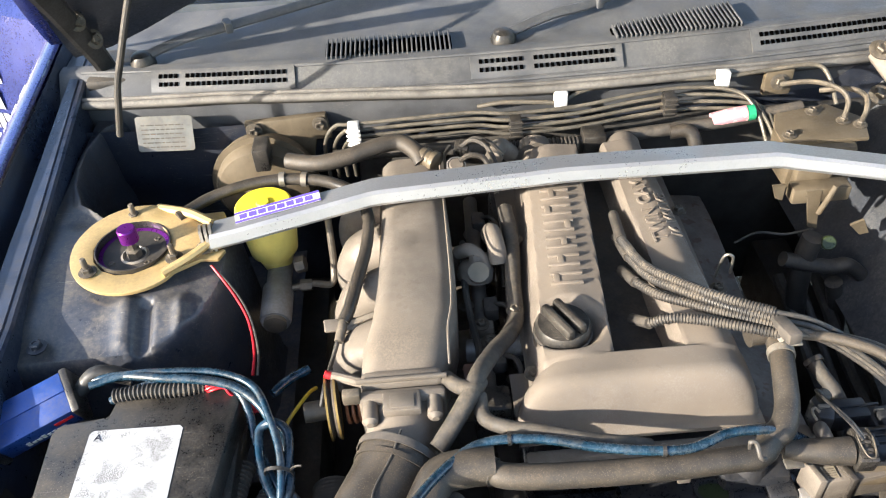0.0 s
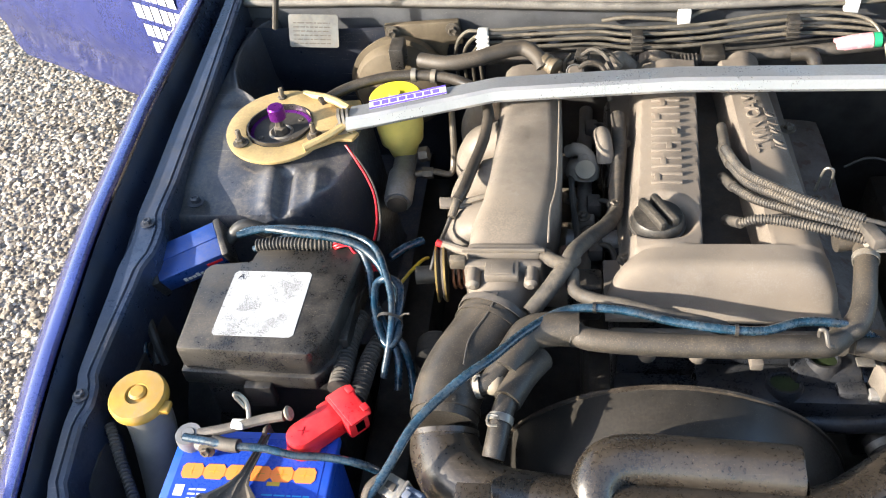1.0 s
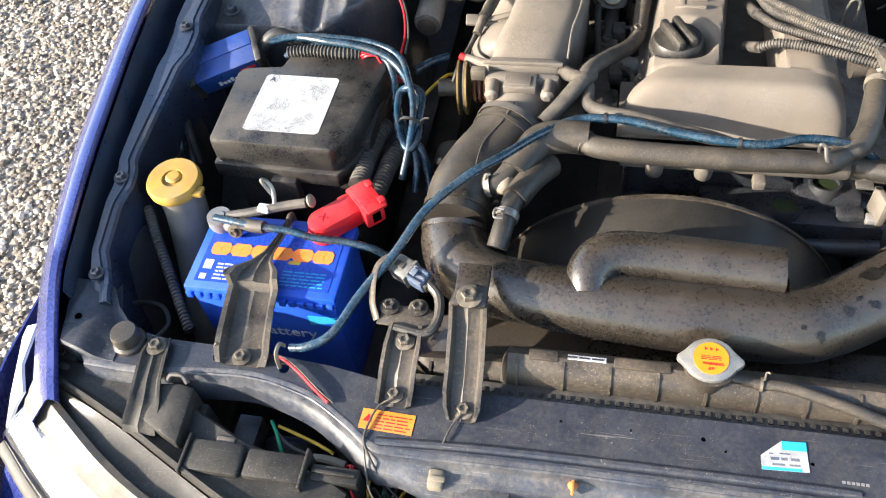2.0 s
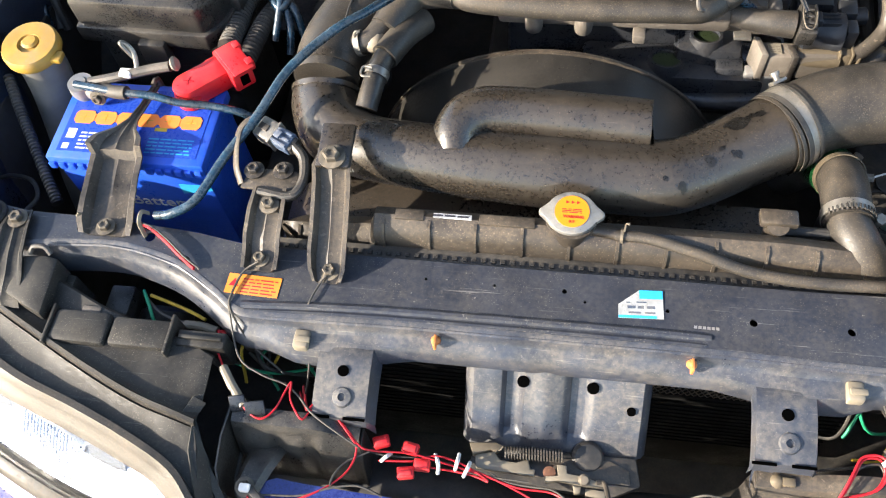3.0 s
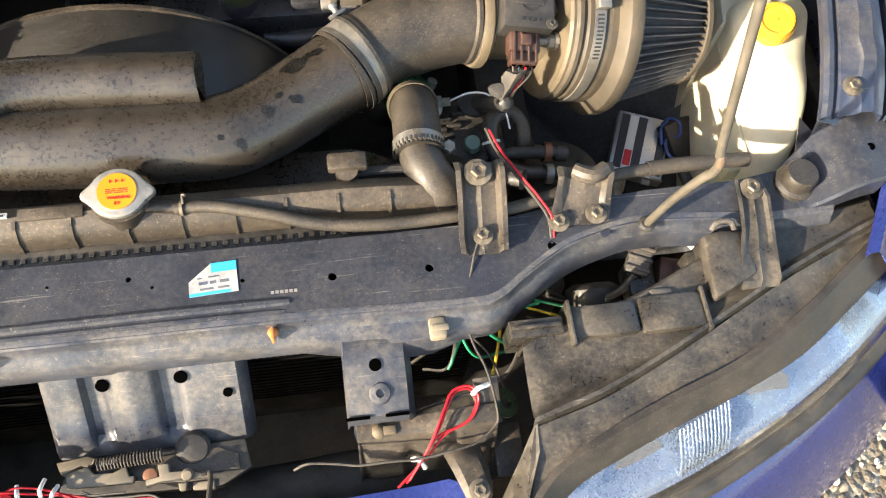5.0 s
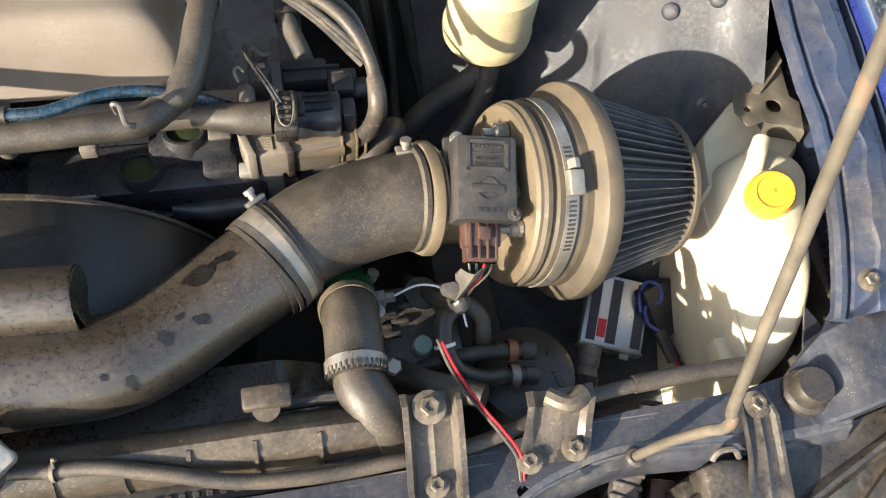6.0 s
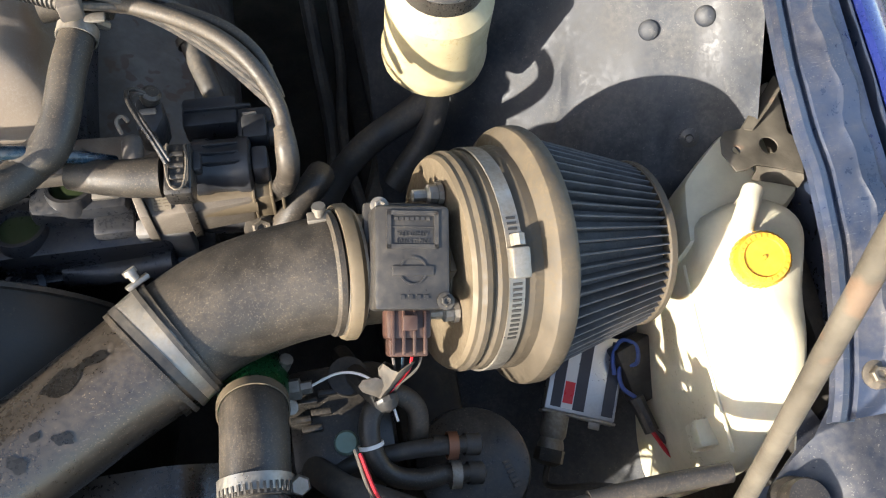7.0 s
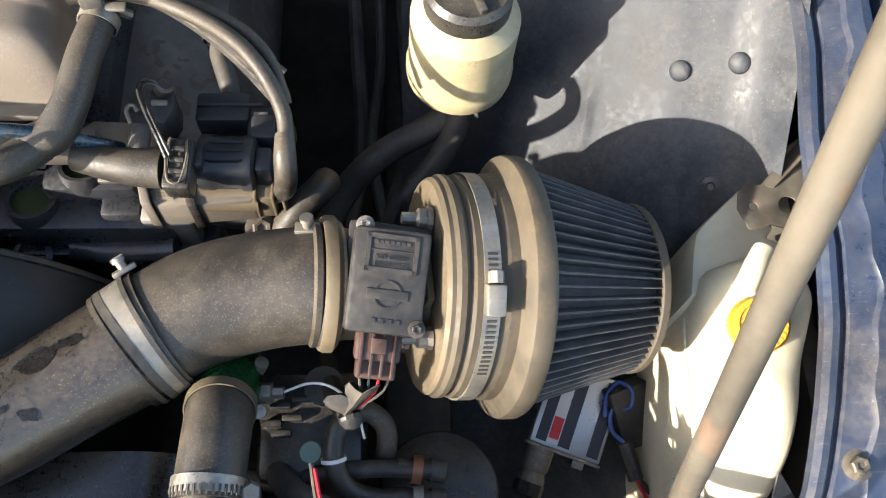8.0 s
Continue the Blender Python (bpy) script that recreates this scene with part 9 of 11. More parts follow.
# bumper carriers low behind the nose panel
for s in (-1, 1):
    # shade is put into the left skin's black, sunlight into the right's dusty grey
    skin = BLACK if s < 0 else BRACKET
    top = (lambda x: 0.667 - 0.018 * sm(0.24 - x, 0.0, 0.05)) if s < 0 else (lambda x: 0.642 + 0.016 * sm(x, 0.22, 0.31))
    bc = thing("bumper_carrier", (s * 0.26, -0.15, 0.45), "steel bumper carrier box, shade put into its black skin" if s < 0 else "dusty steel bumper carrier box, sunlight put into its grey skin", "bumper bracket", "bumper carriers")
    XS = [0.193 + 0.0043 * k for k in range(31)]
    part("ledge", sheet([[(s * x, -0.131, top(x) - 0.001), (s * x, -0.137, top(x)), (s * x, -0.147, top(x) - 0.002), (s * x, -0.1505, top(x) - 0.008)] for x in XS], 0.002), skin, bc)
    part("back_wall", sheet([[(s * x, -0.132, top(x) - 0.003), (s * x, -0.133, 0.45)] for x in XS], 0.002), skin, bc)

    def press(x):
        return 0.005 * (sm(x, 0.196, 0.202) - sm(x, 0.233, 0.239)) + 0.004 * (sm(x, 0.246, 0.252) - sm(x, 0.268, 0.274)) + 0.006 * (sm(x, 0.28, 0.288) - sm(x, 0.31, 0.318))

    part("front_panel", sheet([[(s * x, y - press(x) * k, top(x) - d) for y, d, k in ((-0.1495, 0.007, 0.0), (-0.152, 0.016, 0.3), (-0.1545, 0.022, 1.0), (-0.162, 0.05, 1.0), (-0.166, 0.075, 0.9), (-0.168, 0.09, 0.1), (-0.17, 0.2, 0.0))] for x in XS], 0.002), skin, bc)
    for x in (0.1925, 0.323):
        part("cheek", prism([(-0.132, 0.64), (-0.15, 0.638), (-0.163, 0.60), (-0.17, 0.56), (-0.17, 0.45), (-0.132, 0.45)], -0.0012, 0.0012, 0.0005, Matrix.Translation((s * x, 0, 0)) @ Matrix(((0, 0, 1, 0), (1, 0, 0, 0), (0, 1, 0, 0), (0, 0, 0, 1)))), skin, bc)
    arm = [(0.286, -0.156, 0.63, 0.018), (0.288, -0.17, 0.641, 0.018), (0.292, -0.186, 0.646, 0.0165), (0.295, -0.2, 0.649, 0.015), (0.296, -0.21, 0.649, 0.0125), (0.296, -0.217, 0.641, 0.010), (0.296, -0.219, 0.60, 0.010)]
    part("bolt_arm", sheet([[(s * (x + w * u), y, z - 0.006 * max(0.0, abs(u) - 0.6) / 0.4) for u in (-1, -0.85, -0.6, 0, 0.6, 0.85, 1)] for x, y, z, w in arm], 0.002), skin, bc)
    bolt(bc, (s * 0.296, -0.206, 0.6495), 0.0062, (0, -0.2, 1), STEEL)
    part("foot_flange", box(min(s * 0.322, s * 0.35), max(s * 0.322, s * 0.35), -0.19, -0.14, 0.60, 0.606, 0.001), skin, bc)
    if s > 0:
        part("mount_plate", box(-0.012, 0.012, -0.0015, 0.0015, -0.027, 0.02, 0.002, Matrix.Translation((0.3155, -0.124, 0.656)) @ pose(0, 0, 0, -58, 0, 3)), skin, bc)
        part("push_clip", lathe([(0.006, 0), (0.0075, 0.002), (0.006, 0.005), (0.003, 0.007), (0, 0.007)], axis((0.212, -0.14, 0.638), (0, -0.5, 1)), 14), TAN, bc)
        part("clip_tab", box(0.216, 0.228, -0.145, -0.137, 0.64, 0.645, 0.001), TAN, bc)
        part("grommet", lathe([(0.006, 0), (0.014, 0.001), (0.014, 0.005), (0.006, 0.006)], axis((0.331, -0.13, 0.645), (0.5, 0, 1)), 20, close=True), GREENCAST, bc)
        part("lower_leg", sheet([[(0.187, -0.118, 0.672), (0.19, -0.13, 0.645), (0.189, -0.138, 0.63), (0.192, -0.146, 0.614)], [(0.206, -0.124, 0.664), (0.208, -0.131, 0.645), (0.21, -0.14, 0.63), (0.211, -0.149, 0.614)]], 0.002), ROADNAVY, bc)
    else:
        for x, y, w in ((-0.316, -0.131, 0.008), (-0.297, -0.135, 0.010)):
            part("cable_clip", box(-w, w, -0.0015, 0.0015, -0.008, 0.009, 0.001, Matrix.Translation((x, y, 0.674)) @ pose(0, 0, 0, -40, 0, 12)), GREYCAST, bc)
        part("end_wall", sheet([[(-0.326, -0.13, 0.667), (-0.326, -0.13, 0.5)], [(-0.327, -0.165, 0.67), (-0.327, -0.165, 0.5)], [(-0.326, -0.195, 0.664), (-0.326, -0.195, 0.5)], [(-0.322, -0.212, 0.65), (-0.322, -0.212, 0.5)]], 0.002), skin, bc)
part("cross_tube", tube([(-0.36, -0.15, 0.53), (0, -0.17, 0.53), (0.36, -0.15, 0.53)], 0.03, 14), DEEP, bc)

# red fog lamp wiring
red = thing("fog_lamp_wiring", (-0.15, -0.14, 0.6), "bundle of red and black wires with red connectors", "wiring")
for k, p in enumerate((
    [(-0.357, -0.054, 0.672), (-0.353, -0.076, 0.672), (-0.325, -0.116, 0.672), (-0.308, -0.135, 0.671), (-0.291, -0.143, 0.67), (-0.279, -0.133, 0.67), (-0.272, -0.112, 0.67), (-0.268, -0.102, 0.67), (-0.266, -0.117, 0.67), (-0.259, -0.129, 0.67), (-0.249, -0.139, 0.67), (-0.244, -0.131, 0.667), (-0.24, -0.121, 0.664), (-0.232, -0.115, 0.66), (-0.218, -0.129, 0.66), (-0.204, -0.143, 0.657), (-0.192, -0.155, 0.65)],
    [(-0.254, -0.11, 0.66), (-0.247, -0.128, 0.668), (-0.24, -0.121, 0.668), (-0.232, -0.115, 0.664), (-0.216, -0.13, 0.658), (-0.203, -0.142, 0.654), (-0.19, -0.154, 0.65), (-0.176, -0.154, 0.64), (-0.141, -0.15, 0.63), (-0.104, -0.154, 0.62), (-0.069, -0.16, 0.618), (-0.033, -0.169, 0.618), (0.002, -0.171, 0.62), (0.022, -0.185, 0.63), (0.03, -0.197, 0.636)],
    [(-0.194, -0.153, 0.648), (-0.194, -0.166, 0.647), (-0.2, -0.181, 0.648), (-0.212, -0.195, 0.652), (-0.226, -0.206, 0.656), (-0.247, -0.216, 0.656), (-0.268, -0.222, 0.656), (-0.282, -0.222, 0.656), (-0.29, -0.216, 0.656)],
    [(-0.175, -0.158, 0.62), (-0.139, -0.155, 0.622), (-0.116, -0.148, 0.624), (-0.086, -0.154, 0.622), (-0.062, -0.166, 0.618), (-0.08, -0.161, 0.616), (-0.11, -0.158, 0.614), (-0.14, -0.158, 0.615)],
    [(-0.081, -0.156, 0.62), (-0.051, -0.165, 0.618), (-0.021, -0.177, 0.618), (0.009, -0.192, 0.62)],
    [(-0.272, -0.094, 0.62), (-0.264, -0.109, 0.62), (-0.267, -0.09, 0.63), (-0.26, -0.114, 0.616)],
)):
    part("red_wire", tube(p, 0.0011, 8), REDWIRE, red)
for p in ([(-0.343, -0.037, 0.7), (-0.329, -0.08, 0.672), (-0.301, -0.097, 0.67), (-0.275, -0.104, 0.668), (-0.258, -0.115, 0.667), (-0.24, -0.132, 0.67), (-0.213, -0.147, 0.667), (-0.19, -0.157, 0.656)], [(-0.276, -0.213, 0.655), (-0.237, -0.209, 0.655), (-0.211, -0.199, 0.655), (-0.184, -0.194, 0.655), (-0.16, -0.2, 0.65)], [(-0.181, -0.157, 0.645), (-0.202, -0.17, 0.646), (-0.211, -0.185, 0.65), (-0.212, -0.196, 0.654)], [(-0.252, -0.114, 0.61), (-0.216, -0.137, 0.612), (-0.177, -0.15, 0.615), (-0.117, -0.151, 0.618), (-0.069, -0.16, 0.617), (-0.022, -0.163, 0.62)]):
    part("dark_wire", tube(p, 0.0011, 8), DARKRUB, red)
part("pale_lead", tube([(-0.061, -0.157, 0.617), (-0.045, -0.164, 0.617), (-0.022, -0.167, 0.62), (0.002, -0.169, 0.624), (0.018, -0.18, 0.63)], 0.0011, 8), DARKRUB, red)
part("lead_sleeve", tube([(0.017, -0.178, 0.63), (0.028, -0.188, 0.634), (0.033, -0.199, 0.636)], 0.0024, 8), RAWALU, red)
for (x, y, z), a in (((-0.174, -0.14, 0.625), 20), ((-0.143, -0.144, 0.626), -10), ((-0.145, -0.168, 0.622), 10), ((-0.13, -0.158, 0.62), 0)):
    cn = part("connector", box(-0.0085, 0.0085, -0.006, 0.006, -0.005, 0.005, 0.002, Matrix.Translation((x, y, z)) @ pose(0, 0, 0, 0, 0, a)), RED, red, "red splice connector")
    part("lid", box(-0.0065, 0.0065, -0.0045, 0.003, 0.0045, 0.0075, 0.001, Matrix.Translation((x, y, z)) @ pose(0, 0, 0, 0, 0, a)), RED, cn)
for p in ([(-0.172, -0.158, 0.62), (-0.166, -0.155, 0.628), (-0.163, -0.149, 0.62)], [(-0.113, -0.164, 0.618), (-0.113, -0.156, 0.628), (-0.118, -0.145, 0.618)], [(-0.096, -0.158, 0.618), (-0.094, -0.153, 0.628), (-0.094, -0.142, 0.618)], [(-0.087, -0.164, 0.618), (-0.083, -0.158, 0.628), (-0.082, -0.149, 0.618)]):
    part("cable_tie", tube(p, 0.002, 8), WHITEWIRE, red)
part("fuse_holder", tube([(-0.342, -0.094, 0.672), (-0.327, -0.113, 0.672), (-0.31, -0.132, 0.671)], 0.0048, 10), CREAM, red)
part("white_plug", box(-0.0055, 0.0055, -0.004, 0.004, -0.004, 0.004, 0.0015, Matrix.Translation((-0.293, -0.209, 0.658))), WHITEWIRE, red)
part("plug_tail", box(-0.02, 0.006, -0.0035, 0.0035, -0.0035, 0.0035, 0.001, Matrix.Translation((-0.277, -0.218, 0.656)) @ pose(0, 0, 0, 0, 0, -38)), BLACK, red)
rw = thing("fog_lamp_wiring", (0.29, -0.15, 0.6), "loop of red and black wires with white ties", "wiring")
for p in ([(0.224, -0.193, 0.636), (0.246, -0.175, 0.642), (0.259, -0.158, 0.658), (0.267, -0.144, 0.666), (0.273, -0.133, 0.667), (0.282, -0.118, 0.667), (0.296, -0.114, 0.667), (0.304, -0.119, 0.667), (0.306, -0.128, 0.662), (0.299, -0.141, 0.658), (0.286, -0.148, 0.655), (0.264, -0.155, 0.652), (0.248, -0.172, 0.642), (0.232, -0.19, 0.636)], [(0.235, -0.188, 0.637), (0.252, -0.168, 0.65), (0.265, -0.151, 0.66), (0.274, -0.135, 0.665), (0.284, -0.119, 0.664), (0.297, -0.116, 0.664), (0.303, -0.122, 0.662), (0.303, -0.132, 0.658), (0.293, -0.145, 0.655), (0.272, -0.153, 0.652), (0.252, -0.172, 0.64)]):
    part("red_wire", tube(p, 0.0013, 8), REDWIRE, rw)
part("dark_wire", tube([(0.242, -0.18, 0.638), (0.262, -0.153, 0.656), (0.279, -0.128, 0.662), (0.298, -0.12, 0.66), (0.304, -0.127, 0.658)], 0.0012, 8), DARKRUB, rw)
part("dark_wire", tube([(0.303, -0.048, 0.672), (0.309, -0.077, 0.67), (0.315, -0.1, 0.676), (0.32, -0.122, 0.668), (0.322, -0.144, 0.66), (0.318, -0.152, 0.656), (0.301, -0.164, 0.654), (0.275, -0.169, 0.652), (0.244, -0.172, 0.65), (0.217, -0.171, 0.65), (0.191, -0.171, 0.65), (0.17, -0.167, 0.65), (0.146, -0.164, 0.65), (0.132, -0.166, 0.64)], 0.0013, 8), DARKRUB, rw)
for p in ([(0.240, -0.169, 0.636), (0.245, -0.172, 0.646), (0.251, -0.178, 0.636)], [(0.301, -0.122, 0.665), (0.306, -0.119, 0.671), (0.317, -0.115, 0.668)]):
    part("cable_tie", tube(p, 0.0024, 8), WHITEWIRE, rw)
# harness stubs beside the lamps
for s, seed in ((-1, 3), (1, 5)):
    rnd = random.Random(seed)
    hb = thing("lamp_harness", (s * 0.33, -0.05, 0.55), "tangle of green, yellow and black lamp wires", "wiring", "lamp harnesses")
    for k in range(9):
        a = Vector((s * rnd.uniform(0.27, 0.40), rnd.uniform(-0.06, -0.02), rnd.uniform(0.60, 0.65)))
        b = Vector((s * rnd.uniform(0.25, 0.36), rnd.uniform(-0.11, -0.05), rnd.uniform(0.55, 0.62)))
        c = a.lerp(b, 0.5) + Vector((rnd.uniform(-0.03, 0.03), rnd.uniform(-0.03, 0.02), rnd.uniform(-0.02, 0.03)))
        part("wire", tube([a, c, b], 0.0018, 6), (GREENWIRE, YELWIRE, DARKRUB, GREYLOOM)[k % 4], hb)
hose("green_wire", [(-0.471, -0.001, 0.64), (-0.459, -0.017, 0.645), (-0.449, -0.035, 0.64), (-0.446, -0.04, 0.63)], 0.002, GREENWIRE, "short green wire by the lamp", "wire", 8)
hose("orange_wire", [(-0.461, -0.006, 0.64), (-0.44, -0.012, 0.64), (-0.414, -0.02, 0.64), (-0.389, -0.03, 0.64)], 0.002, YELWIRE, "short orange wire by the lamp", "wire", 8)
fh = thing("fuse_lead", (-0.4, -0.03, 0.63), "inline fuse lead with pale sleeve", "wire")
part("sleeve", tube([(-0.409, -0.04, 0.645), (-0.391, -0.04, 0.645), (-0.37, -0.044, 0.645)], 0.005, 10), CREAM, fh)
part("lead", tube([(-0.467, -0.008, 0.64), (-0.442, -0.027, 0.64), (-0.407, -0.039, 0.645)], 0.0018, 8), GREYLOOM, fh)
part("lead", tube([(-0.37, -0.044, 0.645), (-0.36, -0.047, 0.65), (-0.359, -0.06, 0.65)], 0.002, 8), REDWIRE, fh)

# ---- nose panel ----
nose = thing("nose_panel", (0, -0.25, 0.45), "glossy blue bumper nose panel, scratched top edge", "bumper")


def nose_rows():
    rows = []
    for i in range(49):
        x = -0.325 + 0.65 * i / 48
        bow = -0.02 * (1 - (x / 0.32) ** 2)
        side = sm(abs(x), 0.275, 0.325)
        curl = 0.019 * sm(abs(x), 0.235, 0.335)
        rows.append([(x, -0.188 + bow * 0.5 - 0.075 * side, 0.63 - 0.012 * side + curl), (x, -0.2 + bow * 0.6 - 0.07 * side, 0.629 - 0.012 * side + curl), (x, -0.24 + bow - 0.05 * side, 0.617 - 0.012 * side + curl), (x, -0.285 + bow, 0.60 - 0.01 * side + curl), (x, -0.33 + bow, 0.57 + curl * 0.6), (x, -0.36 + bow, 0.50), (x, -0.365 + bow, 0.36)])
    return rows


part("skin", sheet(nose_rows(), 0.003), BLUE, nose)
part("cable_tie", tube([(0.02, -0.205, 0.634), (0.019, -0.22, 0.636), (0.016, -0.238, 0.628), (0.014, -0.245, 0.624)], 0.003, 8), BLACK, nose)
part("cable_tie", tube([(-0.30, -0.2, 0.638), (-0.285, -0.21, 0.64), (-0.268, -0.222, 0.632)], 0.003, 8), BLACK, nose)

# ---- headlamps ----
LA = spline([(0.352, -0.085, 0.680), (0.375, -0.075, 0.682), (0.42, -0.062, 0.684), (0.48, -0.045, 0.686), (0.55, -0.015, 0.686), (0.62, 0.005, 0.685), (0.69, 0.02, 0.683), (0.745, 0.032, 0.680)], 5)
LB = spline([(0.350, -0.158, 0.686), (0.38, -0.150, 0.69), (0.42, -0.138, 0.69), (0.48, -0.113, 0.69), (0.55, -0.080, 0.69), (0.62, -0.046, 0.69), (0.69, -0.016, 0.69), (0.745, 0.006, 0.688)], 5)
LS = spline([(0.331, -0.235, 0.676), (0.362, -0.204, 0.68), (0.415, -0.178, 0.682), (0.48, -0.153, 0.682), (0.55, -0.129, 0.682), (0.62, -0.093, 0.682), (0.69, -0.047, 0.68), (0.752, -0.004, 0.678)], 5)
LC = spline([(0.344, -0.248, 0.662), (0.38, -0.216, 0.665), (0.428, -0.195, 0.665), (0.49, -0.172, 0.665), (0.555, -0.150, 0.665), (0.628, -0.120, 0.665), (0.70, -0.074, 0.664), (0.765, -0.030, 0.660)], 5)
LD = spline([(0.351, -0.262, 0.615), (0.40, -0.252, 0.615), (0.45, -0.243, 0.615), (0.51, -0.224, 0.615), (0.575, -0.198, 0.615), (0.65, -0.163, 0.613), (0.73, -0.115, 0.610), (0.81, -0.055, 0.605)], 5)


def at(p, s, dx=0.0, dy=0.0, dz=0.0):
    return Vector((s * (p[0] + dx), p[1] + dy, p[2] + dz))


def span(s, x0, x1, y0, y1, z0, z1, bevel):
    return box(min(s * x0, s * x1), max(s * x0, s * x1), y0, y1, z0, z1, bevel)


for s in (-1, 1):
    # the right shell takes the copy with sunlight put into its colour
    shell = LAMPHOUSE if s < 0 else LAMPSUNLIT
    lamp = thing("headlamp", (s * 0.55, -0.1, 0.5), "headlamp with clear lens and dusty black housing", "headlamp", "headlamps")
    part("housing_top", sheet([[at(a, s, 0, 0, -0.035), at(a, s, 0, 0, -0.003), at(a, s, 0, -0.003), at(a, s).lerp(at(b, s), 0.4) + Vector((0, 0, -0.004 + 0.0015 * math.sin(k * 0.9))), at(a, s).lerp(at(b, s), 0.8) + Vector((0, 0, -0.005)),
                                at(b, s, 0, 0.006, -0.003), at(b, s, 0, 0.002, 0.002), at(b, s, 0, -0.002, 0.001), at(b, s, 0, -0.005, -0.007)] for k, (a, b) in enumerate(zip(LA, LB))], 0.003), shell, lamp)
    part("bezel", sheet([[at(b, s, 0, -0.005, -0.007), at(b, s).lerp(at(c, s), 0.25) + Vector((0, 0, -0.008)), at(b, s).lerp(at(c, s), 0.6) + Vector((0, 0, -0.011 + 0.001 * math.sin(k * 1.3))), at(b, s).lerp(at(c, s), 0.9) + Vector((0, 0, -0.009)), at(c, s, 0, 0, -0.008)] for k, (b, c) in enumerate(zip(LB, LS))], 0.003), shell, lamp)
    part("bezel_bead", tube([at(b, s).lerp(at(c, s), 0.35) + Vector((0, 0, -0.0085)) for b, c in zip(LB, LS)], 0.0022, 8, 2), shell, lamp)
    if s < 0:
        part("end_fin", sheet([[Vector((s * x, y, z)), Vector((s * (x + 0.012), y + 0.004, z + 0.006)), Vector((s * (x + 0.018), y + 0.006, z - 0.004))] for x, y, z in ((0.345, -0.137, 0.682), (0.352, -0.152, 0.68), (0.336, -0.187, 0.664), (0.318, -0.212, 0.655), (0.306, -0.228, 0.648))], 0.002), shell, lamp)
    part("end_face", sheet([[Vector((s * 0.354, -0.156, 0.683)), Vector((s * 0.352, -0.185, 0.678)), Vector((s * 0.331, -0.235, 0.674))], [Vector((s * 0.338, -0.184, 0.664)), Vector((s * 0.33, -0.205, 0.66)), Vector((s * 0.315, -0.25, 0.652))], [Vector((s * 0.315, -0.222, 0.62)), Vector((s * 0.312, -0.24, 0.61)), Vector((s * 0.31, -0.268, 0.60))]], 0.002), shell, lamp)
    part("rubber_edge", sheet([[at(c, s, 0, 0.004, -0.009), at(c, s, 0, 0.004, 0.003), at(c, s).lerp(at(d, s), 0.15) + Vector((0, 0, 0.0065)), at(c, s).lerp(at(d, s), 0.45) + Vector((0, 0, 0.0055)), at(c, s).lerp(at(d, s), 0.58) + Vector((0, 0, 0.0035)), at(c, s).lerp(at(d, s), 0.8) + Vector((0, 0, 0.004)), at(c, s).lerp(at(d, s), 1.0) + Vector((0, -0.002, -0.001)), at(c, s).lerp(at(d, s), 1.0) + Vector((0, 0, -0.008))] for c, d in zip(LS, LC)], 0.002), RUBBER, lamp, "broad dusty rubber lens seal")
    part("lens", sheet([[at(c, s), at(c, s).lerp(at(d, s), 0.3) + Vector((0, -0.011, 0.008)), at(c, s).lerp(at(d, s), 0.65) + Vector((0, -0.012, 0.008)), at(d, s)] for c, d in zip(LC, LD)], 0.003), LENS, lamp).visible_shadow = False
    part("reflector", sheet([[at(c, s, 0, 0.006, -0.012), at(c, s).lerp(at(d, s), 0.5) + Vector((0, 0.028 + 0.006 * math.sin(k * 0.8), -0.006)), at(d, s, 0, 0.012)] for k, (c, d) in enumerate(zip(LC, LD))], 0.002), SILVERHOLE, lamp)
    for bx, by, bz, br in ((0.455, -0.196, 0.628, 0.027), (0.60, -0.146, 0.628, 0.025)):
        bowl = part("reflector_bowl", lathe([(br, 0.0), (br * 0.96, -0.004), (br * 0.7, -0.018), (br * 0.3, -0.026), (0, -0.027)], axis((s * bx, by, bz), (s * 0.2, -0.8, 0.6)), 28), CHROMELENS, lamp)
        part("bulb", lathe([(0.0045, -0.024), (0.0045, -0.006), (0.003, -0.003), (0, -0.002)], axis((s * bx, by, bz), (s * 0.2, -0.8, 0.6)), 12), WHITEWIRE, bowl)
    for k in range(14):
        x = 0.492 + 0.0042 * k
        part("lens_rib", tube([(s * x, -0.176 + 0.4 * (x - 0.492), 0.652), (s * (x + 0.001), -0.2 + 0.4 * (x - 0.492), 0.636), (s * (x + 0.002), -0.214 + 0.4 * (x - 0.492), 0.618)], 0.0012, 6, 3), SILVERHOLE, lamp)
    part("lower_strip", tube([at(d, s, 0, -0.004, -0.009) for d in LD], 0.0125, 10, 2, flat=0.8), DARKRUB, lamp)
    part("adjuster_box", span(s, 0.342, 0.394, -0.080, -0.062, 0.64, 0.686, 0.002), shell, lamp)
    part("adjuster_lip", span(s, 0.345, 0.391, -0.073, -0.069, 0.685, 0.690, 0.001), shell, lamp)
    part("moulded_step", span(s, 0.3985, 0.4665, -0.088, -0.055, 0.645, 0.690, 0.005), shell, lamp)
    part("moulded_step", span(s, 0.4685, 0.532, -0.090, -0.053, 0.645, 0.692, 0.005), shell, lamp)
    part("clip_tooth", span(s, 0.484, 0.506, -0.054, -0.046, 0.672, 0.688, 0.002), GREYLOOM, lamp)
    for x in (0.4, 0.533):
        part("edge_rib", span(s, x - 0.002, x + 0.0015, -0.094, -0.05, 0.66, 0.6945, 0.001), shell, lamp)
